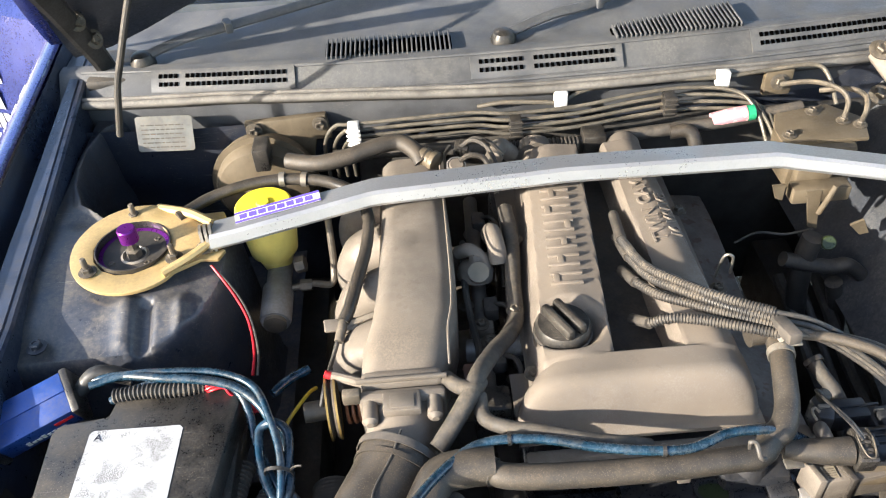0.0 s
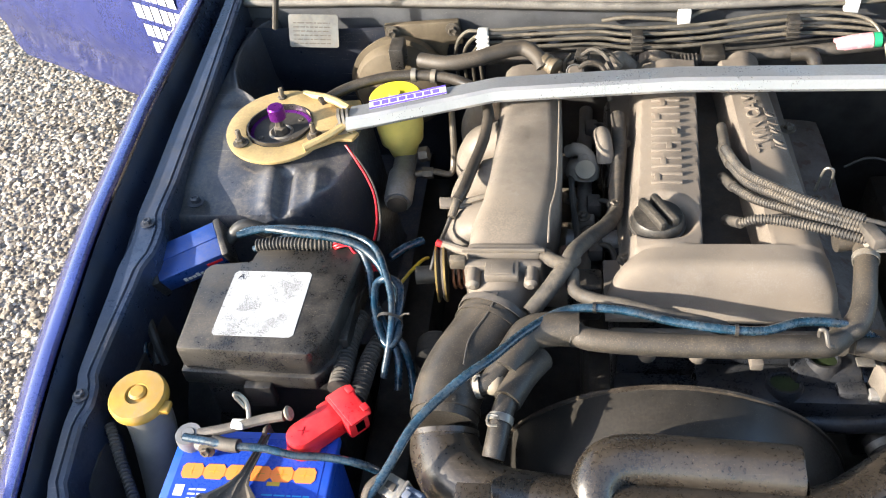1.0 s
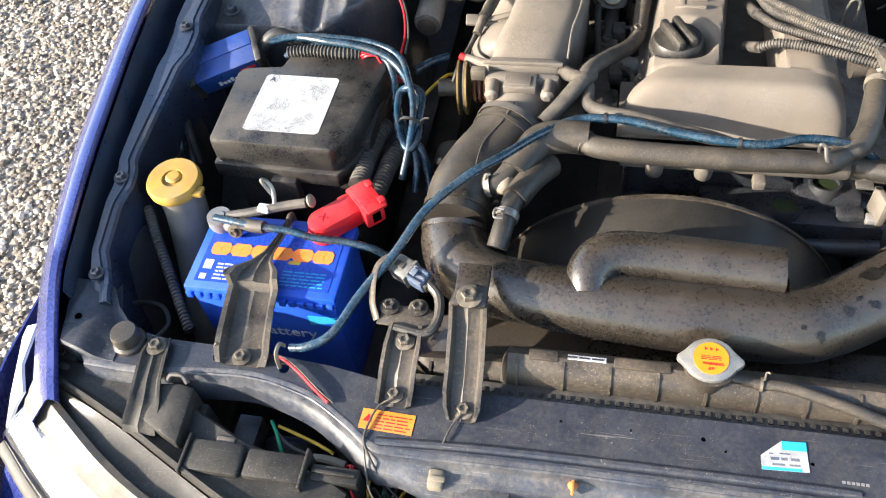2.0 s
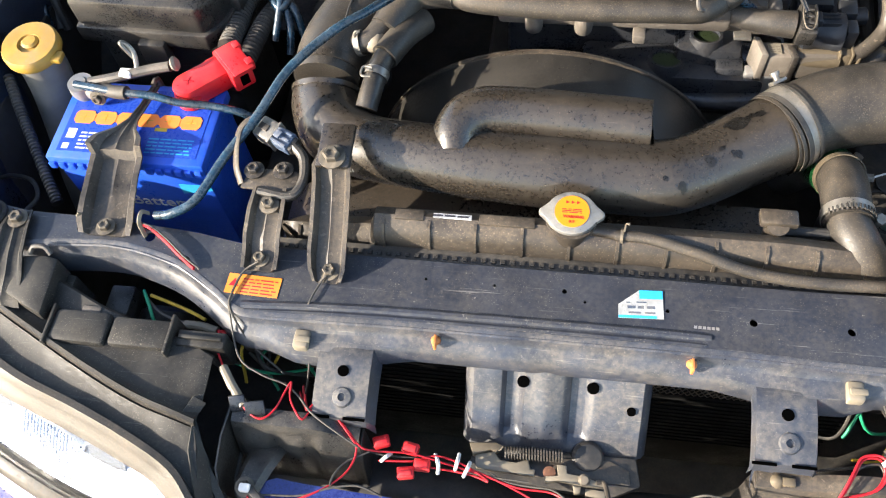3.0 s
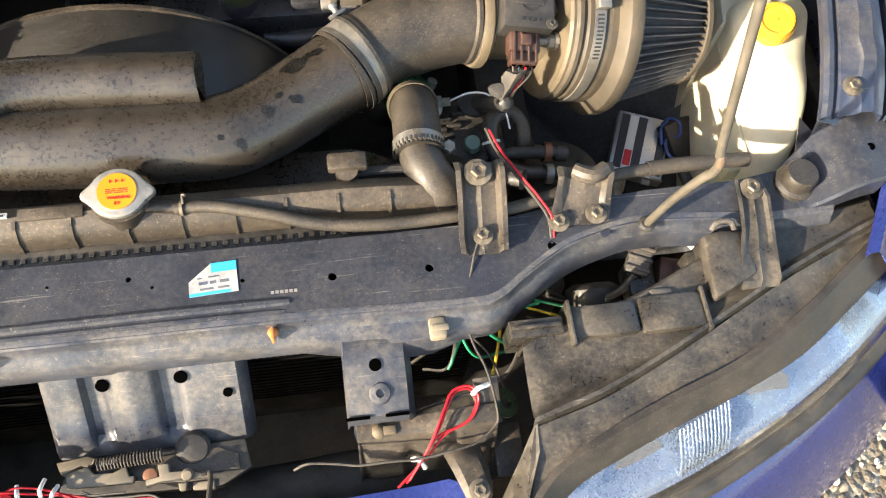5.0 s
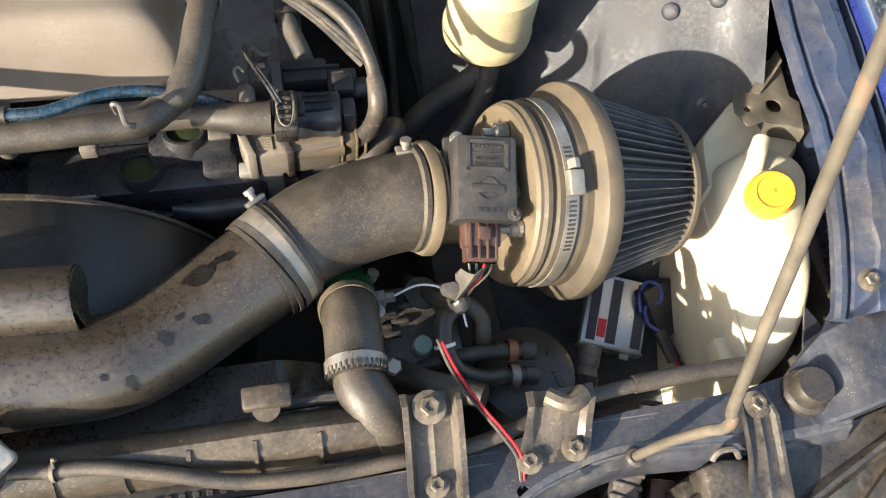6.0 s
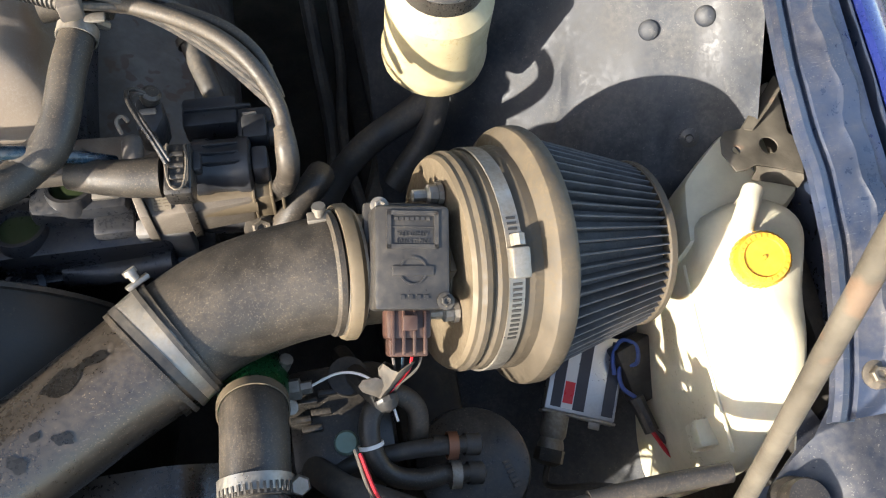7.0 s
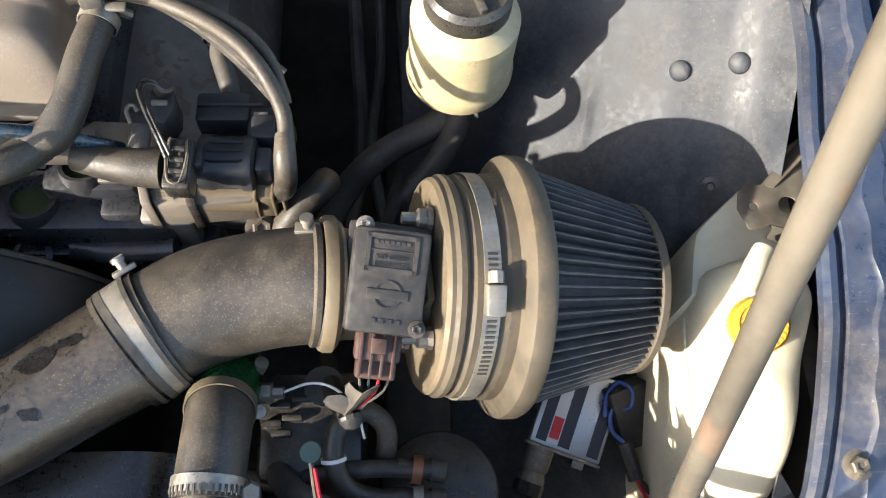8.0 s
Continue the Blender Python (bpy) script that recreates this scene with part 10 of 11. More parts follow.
    block = [(0.546, 0.001), (0.566, 0.004), (0.592, 0.001), (0.592, -0.045), (0.566, -0.057), (0.542, -0.068)]
    part("motor_housing", prism([(s * x, y) for x, y in (block if s > 0 else block[::-1])], 0.62, 0.70, 0.005), shell, lamp)
    part("housing_step", span(s, 0.536, 0.552, -0.052, -0.004, 0.62, 0.672, 0.003), shell, lamp)
    part("clip_hook", tube([(s * 0.556, 0.004, 0.70), (s * 0.562, 0.009, 0.706), (s * 0.575, 0.009, 0.706), (s * 0.58, 0.003, 0.70)], 0.0028, 8), GREYLOOM, lamp)
    plug = part("lamp_plug", span(s, 0.486, 0.516, -0.03, 0.008, 0.60, 0.632, 0.004), BLACK, lamp)
    part("bulb_cap", lathe([(0.028, 0), (0.03, 0.004), (0.03, 0.02), (0.02, 0.026), (0, 0.026)], axis((s * 0.46, -0.02, 0.58), (0, 1, 0.4)), 22), DARKRUB, lamp)
    stay = thing("lamp_stay", (s * 0.6, 0.0, 0.66), "dusty black lamp stay bolted to the core support", "bracket", "lamp stays")
    part("strap", sheet([strap_row(q, w, r) for q, w, r in (((s * 0.606, 0.054, 0.704), 0.013, 0.004), ((s * 0.606, 0.03, 0.705), 0.0165, 0.004), ((s * 0.602, 0.0, 0.703), 0.0165, 0.003), ((s * 0.597, -0.025, 0.70), 0.019, 0.002), ((s * 0.594, -0.052, 0.696), 0.02, 0.001), ((s * 0.593, -0.058, 0.69), 0.019, 0.0))], 0.002), shell, stay)
    bolt(stay, (s * 0.607, 0.042, 0.706), 0.0075, (0, 0, 1), STEEL)
    bump = thing("bumper_corner", (s * 0.7, -0.15, 0.3), "glossy blue bumper corner below the headlamp", "bumper", "bumper corners")
    part("skin", sheet([[at(d, s, 0, -0.012, -0.022), at(d, s, 0.004, -0.026, -0.032), at(d, s, 0.02, -0.085, -0.1), at(d, s, 0.03, -0.105, -0.22), at(d, s, 0.02, -0.085, -0.4)] for d in LD], 0.003), BLUE, bump)
    part("side_skin", sheet([[(s * x, y, z) for z in (0.59, 0.48, 0.36, 0.2)] for x, y in ((0.81, -0.16), (0.84, -0.15), (0.868, -0.06), (0.882, 0.06), (0.885, 0.2))], 0.003), BLUE, bump)
    part("inner_return", sheet([[(s * x, y, z) for z in (0.60, 0.5, 0.2)] for x, y in ((0.30, -0.3), (0.335, -0.285), (0.372, -0.3))], 0.003), BLACK, bump)
    corner = thing("corner_lamp", (s * 0.75, 0.0, 0.6), "clear corner lamp beside the wing tip", "corner lamp", "corner lamps")
    part("lens", sheet([[(s * x, y, z) for x, y, z in row] for row in ([(0.78, -0.012, 0.655), (0.80, -0.02, 0.63), (0.828, -0.04, 0.585)], [(0.795, 0.02, 0.662), (0.815, 0.02, 0.64), (0.845, 0.01, 0.59)], [(0.80, 0.075, 0.668), (0.825, 0.08, 0.65), (0.865, 0.09, 0.60)])], 0.004), WHITEWIRE, corner)


# plugs and the motor behind the lamp beside the prop rod
lp = thing("lamp_connector", (0.506, 0.009, 0.63), "dusty grey lamp connector with ribbed sides", "connector")
LPM = Matrix.Translation((0.501, 0.007, 0.64)) @ pose(0, 0, 0, 20, 0, -25)
part("body", box(-0.012, 0.012, -0.018, 0.018, -0.012, 0.006, 0.003, LPM), GREYLOOM, lp)
for k in range(3):
    part("rib", box(-0.013, 0.013, -0.014 + 0.011 * k, -0.010 + 0.011 * k, 0.005, 0.0085, 0.001, LPM), GREYLOOM, lp)
part("latch", box(-0.005, 0.005, 0.012, 0.024, 0.004, 0.010, 0.001, LPM), WHITEWIRE, lp)
part("lead", tube([LPM @ Vector((0, -0.018, 0)), LPM @ Vector((-0.01, -0.04, -0.01)), LPM @ Vector((-0.04, -0.06, -0.03)), LPM @ Vector((-0.08, -0.06, -0.06))], 0.0045, 8), DARKRUB, lp)
lm = thing("lamp_motor", (0.543, -0.01, 0.6), "small brown and black lamp levelling motor", "lamp motor")
LMM = Matrix.Translation((0.533, -0.009, 0.63)) @ pose(0, 0, 0, 10, 0, -15)
part("brown_block", box(-0.012, 0.012, -0.02, 0.016, -0.02, 0.004, 0.003, LMM), BROWN, lm)
part("black_block", box(0.012, 0.03, -0.03, 0.012, -0.03, 0.0, 0.003, LMM), BLACK, lm)
part("bracket", tube([LMM @ Vector((0.0, -0.03, 0.0)), LMM @ Vector((0.012, -0.05, 0.004)), LMM @ Vector((0.03, -0.055, 0.0)), LMM @ Vector((0.036, -0.045, -0.01))], 0.0025, 8), RAWALU, lm)
for k, mm in enumerate((GREENWIRE, YELWIRE, DARKRUB)):
    part("wire", tube([LMM @ Vector((-0.01 + 0.004 * k, -0.02, -0.005)), LMM @ Vector((-0.04, -0.05 - 0.01 * k, -0.01)), LMM @ Vector((-0.09, -0.05 - 0.012 * k, -0.012)), LMM @ Vector((-0.14, -0.04 - 0.01 * k, -0.04))], 0.0016, 6), mm, lm)


# ---- air filter and air flow meter ----
AX0, AXD = Vector((0.352, 0.265, 0.724)), Vector((0.256, 0.012, -0.046)).normalized()
AXM = axis(AX0, AXD)


def along(d, r, a):
    """A place d along the filter's axis, r out from it, at the angle a from straight up towards the front."""
    up = Vector((0, 0, 1)) - AXD * AXD.z
    up.normalize()
    fr = up.cross(AXD)
    if fr.y > 0:
        fr = -fr
    return AX0 + AXD * d + up * (r * math.cos(radians(a))) + fr * (r * math.sin(radians(a)))


meter = thing("air_flow_meter", AX0 + AXD * 0.04 - Vector((0, 0, 0.05)), "dusty air flow meter with a dark sensor box", "air flow meter")
part("inlet_ring", lathe([(0.043, 0.0), (0.05, 0.0), (0.0515, 0.003), (0.0515, 0.009), (0.047, 0.013), (0.043, 0.013)], AXM, 44, close=True), TAN, meter)
part("inlet_bead", lathe([(0.044, -0.008), (0.0475, -0.006), (0.0475, -0.002), (0.044, 0)], AXM, 44, close=True), RUBBER, meter)
part("barrel", lathe([(0.0435, 0.006), (0.042, 0.02), (0.042, 0.07), (0.046, 0.08)], AXM, 40), TAN, meter)
BX = Matrix.Translation((0.4025, 0.2485, 0.770)) @ pose(0, 0, 0, 20, 7, -5)
sb = part("sensor_box", box(-0.0265, 0.0265, -0.036, 0.036, -0.018, 0.014, 0.0035, BX), MAFBOX, meter)
part("raised_rim", merge(box(-0.018, 0.018, 0.006, 0.009, 0.0135, 0.0152, m=BX), box(-0.018, 0.018, 0.029, 0.032, 0.0135, 0.0152, m=BX), box(-0.018, -0.015, 0.006, 0.032, 0.0135, 0.0152, m=BX), box(0.015, 0.018, 0.006, 0.032, 0.0135, 0.0152, m=BX)), MAFBOX, sb)
part("raised_print", bars([(-0.013 + 0.0037 * k, 0.0255, 0.0028, 0.002) for k in range(7)] + [(-0.0145, 0.0205, 0.029, 0.0007)], BX @ Matrix.Translation((0, 0, 0.014)), 0.0008), MAFBOX, sb)
part("raised_figures", words("22680 52F01", 0.0046, BX @ Matrix.Translation((0, 0.0115, 0.0142)) @ pose(0, 0, 0, 0, 0, 180), 0.0006), MAFBOX, sb)
part("raised_figures", words("AFH60-13A", 0.0046, BX @ Matrix.Translation((0, 0.0165, 0.0142)) @ pose(0, 0, 0, 0, 0, 180), 0.0006), MAFBOX, sb)
part("maker_ring", lathe([(0.0085, 0), (0.0098, 0), (0.0098, 0.0009), (0.0085, 0.0009)], BX @ Matrix.Translation((0, -0.009, 0.014)), 30, close=True), MAFBOX, sb)
part("maker_bar", box(-0.0145, 0.0145, -0.0125, -0.0055, 0.0135, 0.0151, 0.0006, BX), MAFBOX, sb)
part("raised_print", bars([(-0.009 + 0.0055 * k, -0.0285, 0.003, 0.003) for k in range(4)], BX @ Matrix.Translation((0, 0, 0.014)), 0.0008), MAFBOX, sb)
part("base_flange", box(-0.03, 0.03, -0.034, 0.042, -0.024, -0.016, 0.003, BX), MAFBOX, meter)
bolt(meter, BX @ Vector((-0.019, 0.0385, -0.012)), 0.0042, BX.to_3x3() @ Vector((0, 0, 1)), CHROME, "screw")
bolt(meter, BX @ Vector((0.0225, -0.03, 0.0145)), 0.0038, BX.to_3x3() @ Vector((0, 0, 1)), DEEP, "screw")
pc = part("connector", box(-0.0165, 0.0155, -0.056, -0.034, -0.02, 0.001, 0.003, BX), BROWN, meter, "dusty brown connector")
part("collar", box(-0.0145, 0.0135, -0.068, -0.055, -0.018, -0.001, 0.002, BX), BROWN, pc)
for x in (-0.012, -0.0045, 0.003, 0.0105):
    part("rib", box(x - 0.0012, x + 0.0012, -0.0665, -0.036, 0.0, 0.0026, 0.0006, BX), BROWN, pc)
part("latch", box(-0.006, 0.005, -0.05, -0.039, 0.001, 0.0055, 0.0012, BX), BROWN, pc)
# terminal openings are black blocks, their shade put into the colour
for x in (-0.0105, -0.0035, 0.0035, 0.0105):
    part("terminal_hole_block", box(x - 0.0022, x + 0.0022, -0.0686, -0.0675, -0.014, -0.0055, 0, BX), HOLESHADE, pc)
for k, mm in enumerate((GREYLOOM, BLUECABLE, REDWIRE, DARKRUB)):
    part("wire", tube([BX @ Vector((-0.0105 + 0.007 * k, -0.0675, -0.01)), BX @ Vector((-0.0085 + 0.005 * k, -0.078, -0.014)), BX @ Vector((-0.008 + 0.001 * k, -0.09, -0.028)), BX @ Vector((-0.01, -0.096, -0.036))], 0.0011, 6), mm, pc)
part("torn_boot", sheet([[BX @ Vector((x0 + r * math.cos(a) * (1 + 0.25 * math.sin(3 * a + 4 * x0 * 90)), y0 + 0.35 * r * math.sin(2.3 * a), z0 + r * math.sin(a))) for a in (k * 0.5 for k in range(11))] for x0, y0, z0, r in ((-0.004, -0.075, -0.014, 0.0105), (-0.006, -0.08, -0.018, 0.0115), (-0.008, -0.086, -0.024, 0.0085), (-0.011, -0.092, -0.031, 0.0065), (-0.013, -0.097, -0.037, 0.006))], 0.0012), TAPE, pc, "torn dusty rubber boot")
part("boot_flap", sheet([[BX @ Vector(q) for q in row] for row in (((-0.012, -0.086, -0.024), (-0.014, -0.094, -0.027), (-0.013, -0.1, -0.033)), ((-0.021, -0.083, -0.022), (-0.023, -0.09, -0.0235), (-0.02, -0.097, -0.031)), ((-0.03, -0.085, -0.025), (-0.033, -0.089, -0.023), (-0.029, -0.094, -0.03)))], 0.0014), TAPE, pc)
part("loom", tube([BX @ Vector((-0.012, -0.098, -0.035)), (0.375, 0.17, 0.70), (0.36, 0.2, 0.66), (0.35, 0.24, 0.6)], 0.009, 10), DARKRUB, pc)

filt = thing("air_filter", AX0 + AXD * 0.16 - Vector((0, 0, 0.1)), "cone air filter with grey pleats and dusty rubber flange", "air filter")
part("front_plate", lathe([(0.035, 0.076), (0.081, 0.078), (0.0835, 0.081), (0.0835, 0.09)], AXM, 60), TAN, filt, "dusty tan adapter plate")
for a, r in ((62, 0.058), (-30, 0.062), (150, 0.06), (-120, 0.06)):
    p = along(0.076, r, a)
    part("stud_nut", lathe([(0.009, 0), (0.009, 0.004), (0.0075, 0.004), (0.0075, 0.010), (0.0045, 0.012), (0.0045, 0.022), (0, 0.022)], axis(p, -AXD), 10), CHROME, filt)
part("meter_foot", prism([(-0.035, -0.045), (0.03, -0.05), (0.045, -0.01), (0.04, 0.045), (-0.03, 0.05)], 0, 0.006, 0.002, axis(AX0 + AXD * 0.070, AXD)), TAN, filt)
part("neck", lathe([(0.0835, 0.084), (0.086, 0.087), (0.086, 0.091), (0.083, 0.094), (0.086, 0.098), (0.0855, 0.118), (0.088, 0.122), (0.088, 0.126)], AXM, 60), FILTERRUB, filt)
part("clamp", lathe([(0.0865, 0.1025), (0.088, 0.1025), (0.088, 0.1145), (0.0865, 0.1145)], AXM, 60, close=True), CHROME, filt, "silver worm-drive clamp")
slotm = mesh_of(box(-0.0035, 0.0035, -0.0009, 0.0009, 0, 0.0007), DEEP, 0)
for k in range(17):
    a = 37 + 2.6 * k if k < 12 else 17 - 2.6 * (k - 12)
    ob = new("slot", slotm)
    ob.parent = filt
    p = along(0.1085, 0.0878, a)
    n = (along(0.1085, 0.2, a) - p).normalized()
    ob.matrix_basis = Matrix.Translation(p - filt.location) @ Matrix((AXD, n.cross(AXD), n)).transposed().to_4x4()
sp, sq = along(0.1085, 0.088, 27), along(0.1085, 0.2, 27)
sc = part("screw_housing", box(-0.007, 0.007, -0.011, 0.011, -0.001, 0.010, 0.002, Matrix.Translation(sp) @ Matrix((AXD, (sq - sp).normalized().cross(AXD), (sq - sp).normalized())).transposed().to_4x4()), CHROME, filt)
part("screw", lathe([(0.0055, 0), (0.0055, 0.008), (0.004, 0.009), (0, 0.009)], axis(along(0.1085, 0.094, 20), along(0.1085, 0.094, 10) - along(0.1085, 0.094, 20)), 8), CHROME, sc)
part("flange", lathe([(0.088, 0.122), (0.0885, 0.129), (0.098, 0.133), (0.102, 0.1355), (0.103, 0.138), (0.103, 0.1475), (0.1015, 0.1505), (0.097, 0.152), (0.088, 0.152)], AXM, 64), FILTERRUB, filt)


def pleats():
    bm = bmesh.new()
    n, rows = 62, []
    for d, r in ((0.150, 0.0945), (0.155, 0.0942), (0.20, 0.0812), (0.2455, 0.0682), (0.249, 0.0675)):
        ring = []
        for i in range(n):
            for f, dr in ((0.0, 0.0), (0.09, 0.0005), (0.18, 0.0), (0.26, -0.009), (0.92, -0.009)):
                a = (i + f) * math.tau / n
                ring.append(bm.verts.new(AXM @ Vector(((r + dr) * math.cos(a), (r + dr) * math.sin(a), d))))
        rows.append(ring)
    k = len(rows[0])
    for a, b in zip(rows, rows[1:]):
        for i in range(k):
            bm.faces.new((a[i], a[(i + 1) % k], b[(i + 1) % k], b[i]))
    return bm


part("pleated_cone", pleats(), FILTERGREY, filt, "grey pleated filter cone", smooth=20)
part("end_cap", lathe([(0.0545, 0.2462), (0.0688, 0.2462), (0.0698, 0.2475), (0.0695, 0.2525), (0.067, 0.2545), (0, 0.2545)], AXM, 56), FILTERRUB, filt)

# ---- power steering reservoir ----
psr = thing("steering_reservoir", (0.468, 0.485, 0.66), "cream fluid reservoir with black lid", "fluid reservoir")
PSM = Matrix.Translation((0.468, 0.487, 0.675))
part("tank", lathe([(0.025, 0), (0.040, 0.002), (0.0465, 0.006), (0.048, 0.014), (0.048, 0.022), (0.046, 0.026), (0.046, 0.085), (0.036, 0.095), (0.03, 0.1)], PSM, 40), AGED, psr)
pcap = part("lid", lathe([(0.034, 0.098), (0.036, 0.1), (0.036, 0.116), (0.032, 0.121), (0, 0.121)], PSM, 30), BLACK, psr)
for k in range(4):
    part("lid_grip", box(-0.003, 0.003, 0.01, 0.03, 0.118, 0.126, 0.001, PSM @ pose(0, 0, 0, 0, 0, 90 * k + 20)), BLACK, pcap)
part("outlet", tube([(0.468, 0.47, 0.675), (0.468, 0.455, 0.655), (0.455, 0.43, 0.63), (0.42, 0.40, 0.60)], 0.012, 14), DARKRUB, psr)
part("stay", box(0.46, 0.476, 0.5, 0.56, 0.60, 0.68, 0.003), DEEP, psr)

# ---- coolant bottle ----
bottle = thing("coolant_bottle", (0.68, 0.2, 0.45), "milky coolant bottle with amber cap against the wing", "coolant bottle")
BO = [(0.664, 0.288), (0.69, 0.294), (0.716, 0.293), (0.736, 0.28), (0.741, 0.262), (0.735, 0.238), (0.723, 0.2), (0.713, 0.158), (0.704, 0.124), (0.69, 0.098), (0.668, 0.09), (0.652, 0.105), (0.646, 0.15), (0.646, 0.2), (0.65, 0.25), (0.655, 0.278)]


def bottle_rows():
    """Blow-moulded tank: upright sides, rounded shoulders, the front lower and swelling out towards the engine."""
    rows = []
    sp = spline([(x, y, 0) for x, y in BO + BO[:1]], 4)[:-1]
    cx, cy = 0.692, 0.2
    for k, z in ((1.0, 0.43), (1.03, 0.45), (1.05, 0.52), (1.05, 0.60), (1.04, 0.652), (1.02, 0.682), (1.0, 0.697), (0.96, 0.7065), (0.9, 0.7125), (0.78, 0.716), (0.4, 0.719), (0.05, 0.7195)):
        row = []
        for x, y, _ in sp:
            yy = cy + (y - cy) * k
            drop = 0.055 * sm(yy, 0.2, 0.08) ** 2 + 0.01 * sm(yy, 0.26, 0.2)
            xx = cx + (x - cx) * k
            lean = 0.016 * sm(xx, 0.70, 0.64)
            row.append((xx, yy, z - (drop + lean) * sm(z, 0.55, 0.69)))
        rows.append(row)
    return rows


part("tank", sweep(bottle_rows()), MILKY, bottle)


def shoulder_rows():
    """Rear half of the tank: a lower sloping shoulder that runs back under the wing's bracket."""
    ring = [(0.645, 0.262), (0.655, 0.31), (0.667, 0.33), (0.725, 0.38), (0.782, 0.424), (0.79, 0.38), (0.762, 0.30), (0.70, 0.27)]
    sp = spline([(x, y, 0) for x, y in ring + ring[:1]], 4)[:-1]
    return [[(0.715 + (x - 0.715) * k, 0.335 + (y - 0.335) * k, z) for x, y, _ in sp] for k, z in ((1.0, 0.48), (1.05, 0.5), (1.04, 0.63), (1.015, 0.668), (0.985, 0.681), (0.93, 0.688), (0.5, 0.692), (0.05, 0.693))]


part("rear_tank", sweep(shoulder_rows()), MILKY, bottle)
part("mould_seam", tube([(0.65, 0.098, 0.645), (0.6445, 0.15, 0.66), (0.6445, 0.2, 0.665), (0.649, 0.255, 0.665)], 0.0016, 6), MILKY, bottle)
part("spout", tube([(0.683, 0.262, 0.714, 0.0095), (0.690, 0.277, 0.722, 0.0092), (0.700, 0.292, 0.722, 0.009)], 0.01, 14), MILKY, bottle)
part("spout_web", box(0.688, 0.694, 0.268, 0.29, 0.70, 0.722, 0.002), MILKY, bottle)
part("level_lug", box(0.634, 0.652, 0.108, 0.132, 0.60, 0.625, 0.003), MILKY, bottle)
CAPAX = axis((0.684, 0.231, 0.716), (-0.25, -0.25, 1))
bcap = part("cap", lathe([(0.0205, 0), (0.0215, 0.003), (0.0215, 0.021), (0.0195, 0.025), (0.0155, 0.0255), (0.0145, 0.024), (0.002, 0.024), (0.0015, 0.026), (0, 0.026)], CAPAX, 40), AMBER, bottle, "amber screw cap with raised ring of lettering")
part("raised_print", merge(*[box(-0.0011, 0.0011, 0.0155, 0.0185, 0.0253, 0.0261, m=CAPAX @ pose(0, 0, 0, 0, 0, 15 * k)) for k in range(22)]), AMBER, bcap)
part("grip_rib", merge(*[box(-0.0007, 0.0007, 0.021, 0.0222, 0.004, 0.02, m=CAPAX @ pose(0, 0, 0, 0, 0, 12 * k)) for k in range(30)]), AMBER, bcap)
tab = thing("bottle_bracket", (0.725, 0.34, 0.69), "grey dusty sheet bracket with rust above the coolant bottle", "bracket")
part("plate", prism([(0.688, 0.343), (0.694, 0.35), (0.709, 0.351), (0.735, 0.378), (0.757, 0.40), (0.754, 0.37), (0.75, 0.342), (0.758, 0.334), (0.75, 0.302), (0.728, 0.31), (0.711, 0.315), (0.70, 0.311), (0.692, 0.311), (0.685, 0.329)], 0.7195, 0.7215, 0.0006, holes=[(0.699, 0.331, 0.0036), (0.7285, 0.332, 0.0082), (0.7325, 0.3315, 0.0082)][:2]), ROD, tab)
part("turned_edge", sheet([[(x, y, 0.7205), (x + 0.001, y - 0.003, 0.717), (x + 0.002, y - 0.004, 0.704)] for x, y in ((0.711, 0.315), (0.728, 0.31), (0.74, 0.306), (0.75, 0.302))], 0.0012), ROD, tab)
part("gusset", sheet([[(0.709, 0.351, 0.7205), (0.735, 0.378, 0.7215), (0.757, 0.40, 0.724)], [(0.718, 0.347, 0.724), (0.739, 0.366, 0.729), (0.752, 0.38, 0.731)]], 0.0012), ROD, tab)
part("leg", box(0.745, 0.752, 0.33, 0.36, 0.66, 0.7205, 0.002), ROD, tab)

# ---- lamp ballast ----
b0, bx, by = Vector((0.536, 0.183, 0.522)), Vector((0.064, -0.025, 0.0)).normalized(), Vector((0.017, 0.073, 0.017)).normalized()
bz = bx.cross(by).normalized()
by = bz.cross(bx)
BAM = Matrix((bx, by, bz)).transposed().to_4x4()
BAM.translation = b0
bal = thing("lamp_ballast", b0, "silver and black striped lamp ballast", "lamp ballast")
part("case", box(0, 0.069, 0, 0.081, -0.02, 0.0, 0.002, BAM), BARM, bal)
for x0, x1, mm, nm in ((0.005, 0.0152, INK, "black_stripe"), (0.0268, 0.038, INK, "black_stripe"), (0.055, 0.066, INK, "black_stripe"), (0.0158, 0.0262, WHITE, "white_label")):
    part(nm, box(x0, x1, 0.004, 0.077, 0, 0.0006, m=BAM), mm, bal)
part("red_label", box(0.0162, 0.0258, 0.009, 0.03, 0.0005, 0.001, m=BAM), RED, bal)
part("rim", box(-0.002, 0.07, -0.003, 0.0, -0.02, 0.003, 0.001, BAM), CHROME, bal)
part("ear", box(0.045, 0.056, -0.010, -0.002, -0.004, -0.001, 0.001, BAM), CHROME, bal)
gl = part("cable_gland", lathe([(0.013, 0), (0.013, 0.02), (0.011, 0.024), (0.013, 0.03), (0.013, 0.038), (0, 0.038)], axis(BAM @ Vector((0.014, -0.002, -0.008)), -by), 18), CHROME, bal)
part("gland_nut", lathe([(0.0145, 0), (0.0145, 0.012), (0.008, 0.016), (0, 0.016)], axis(BAM @ Vector((0.014, -0.036, -0.008)), -by), 8), BLACK, gl)
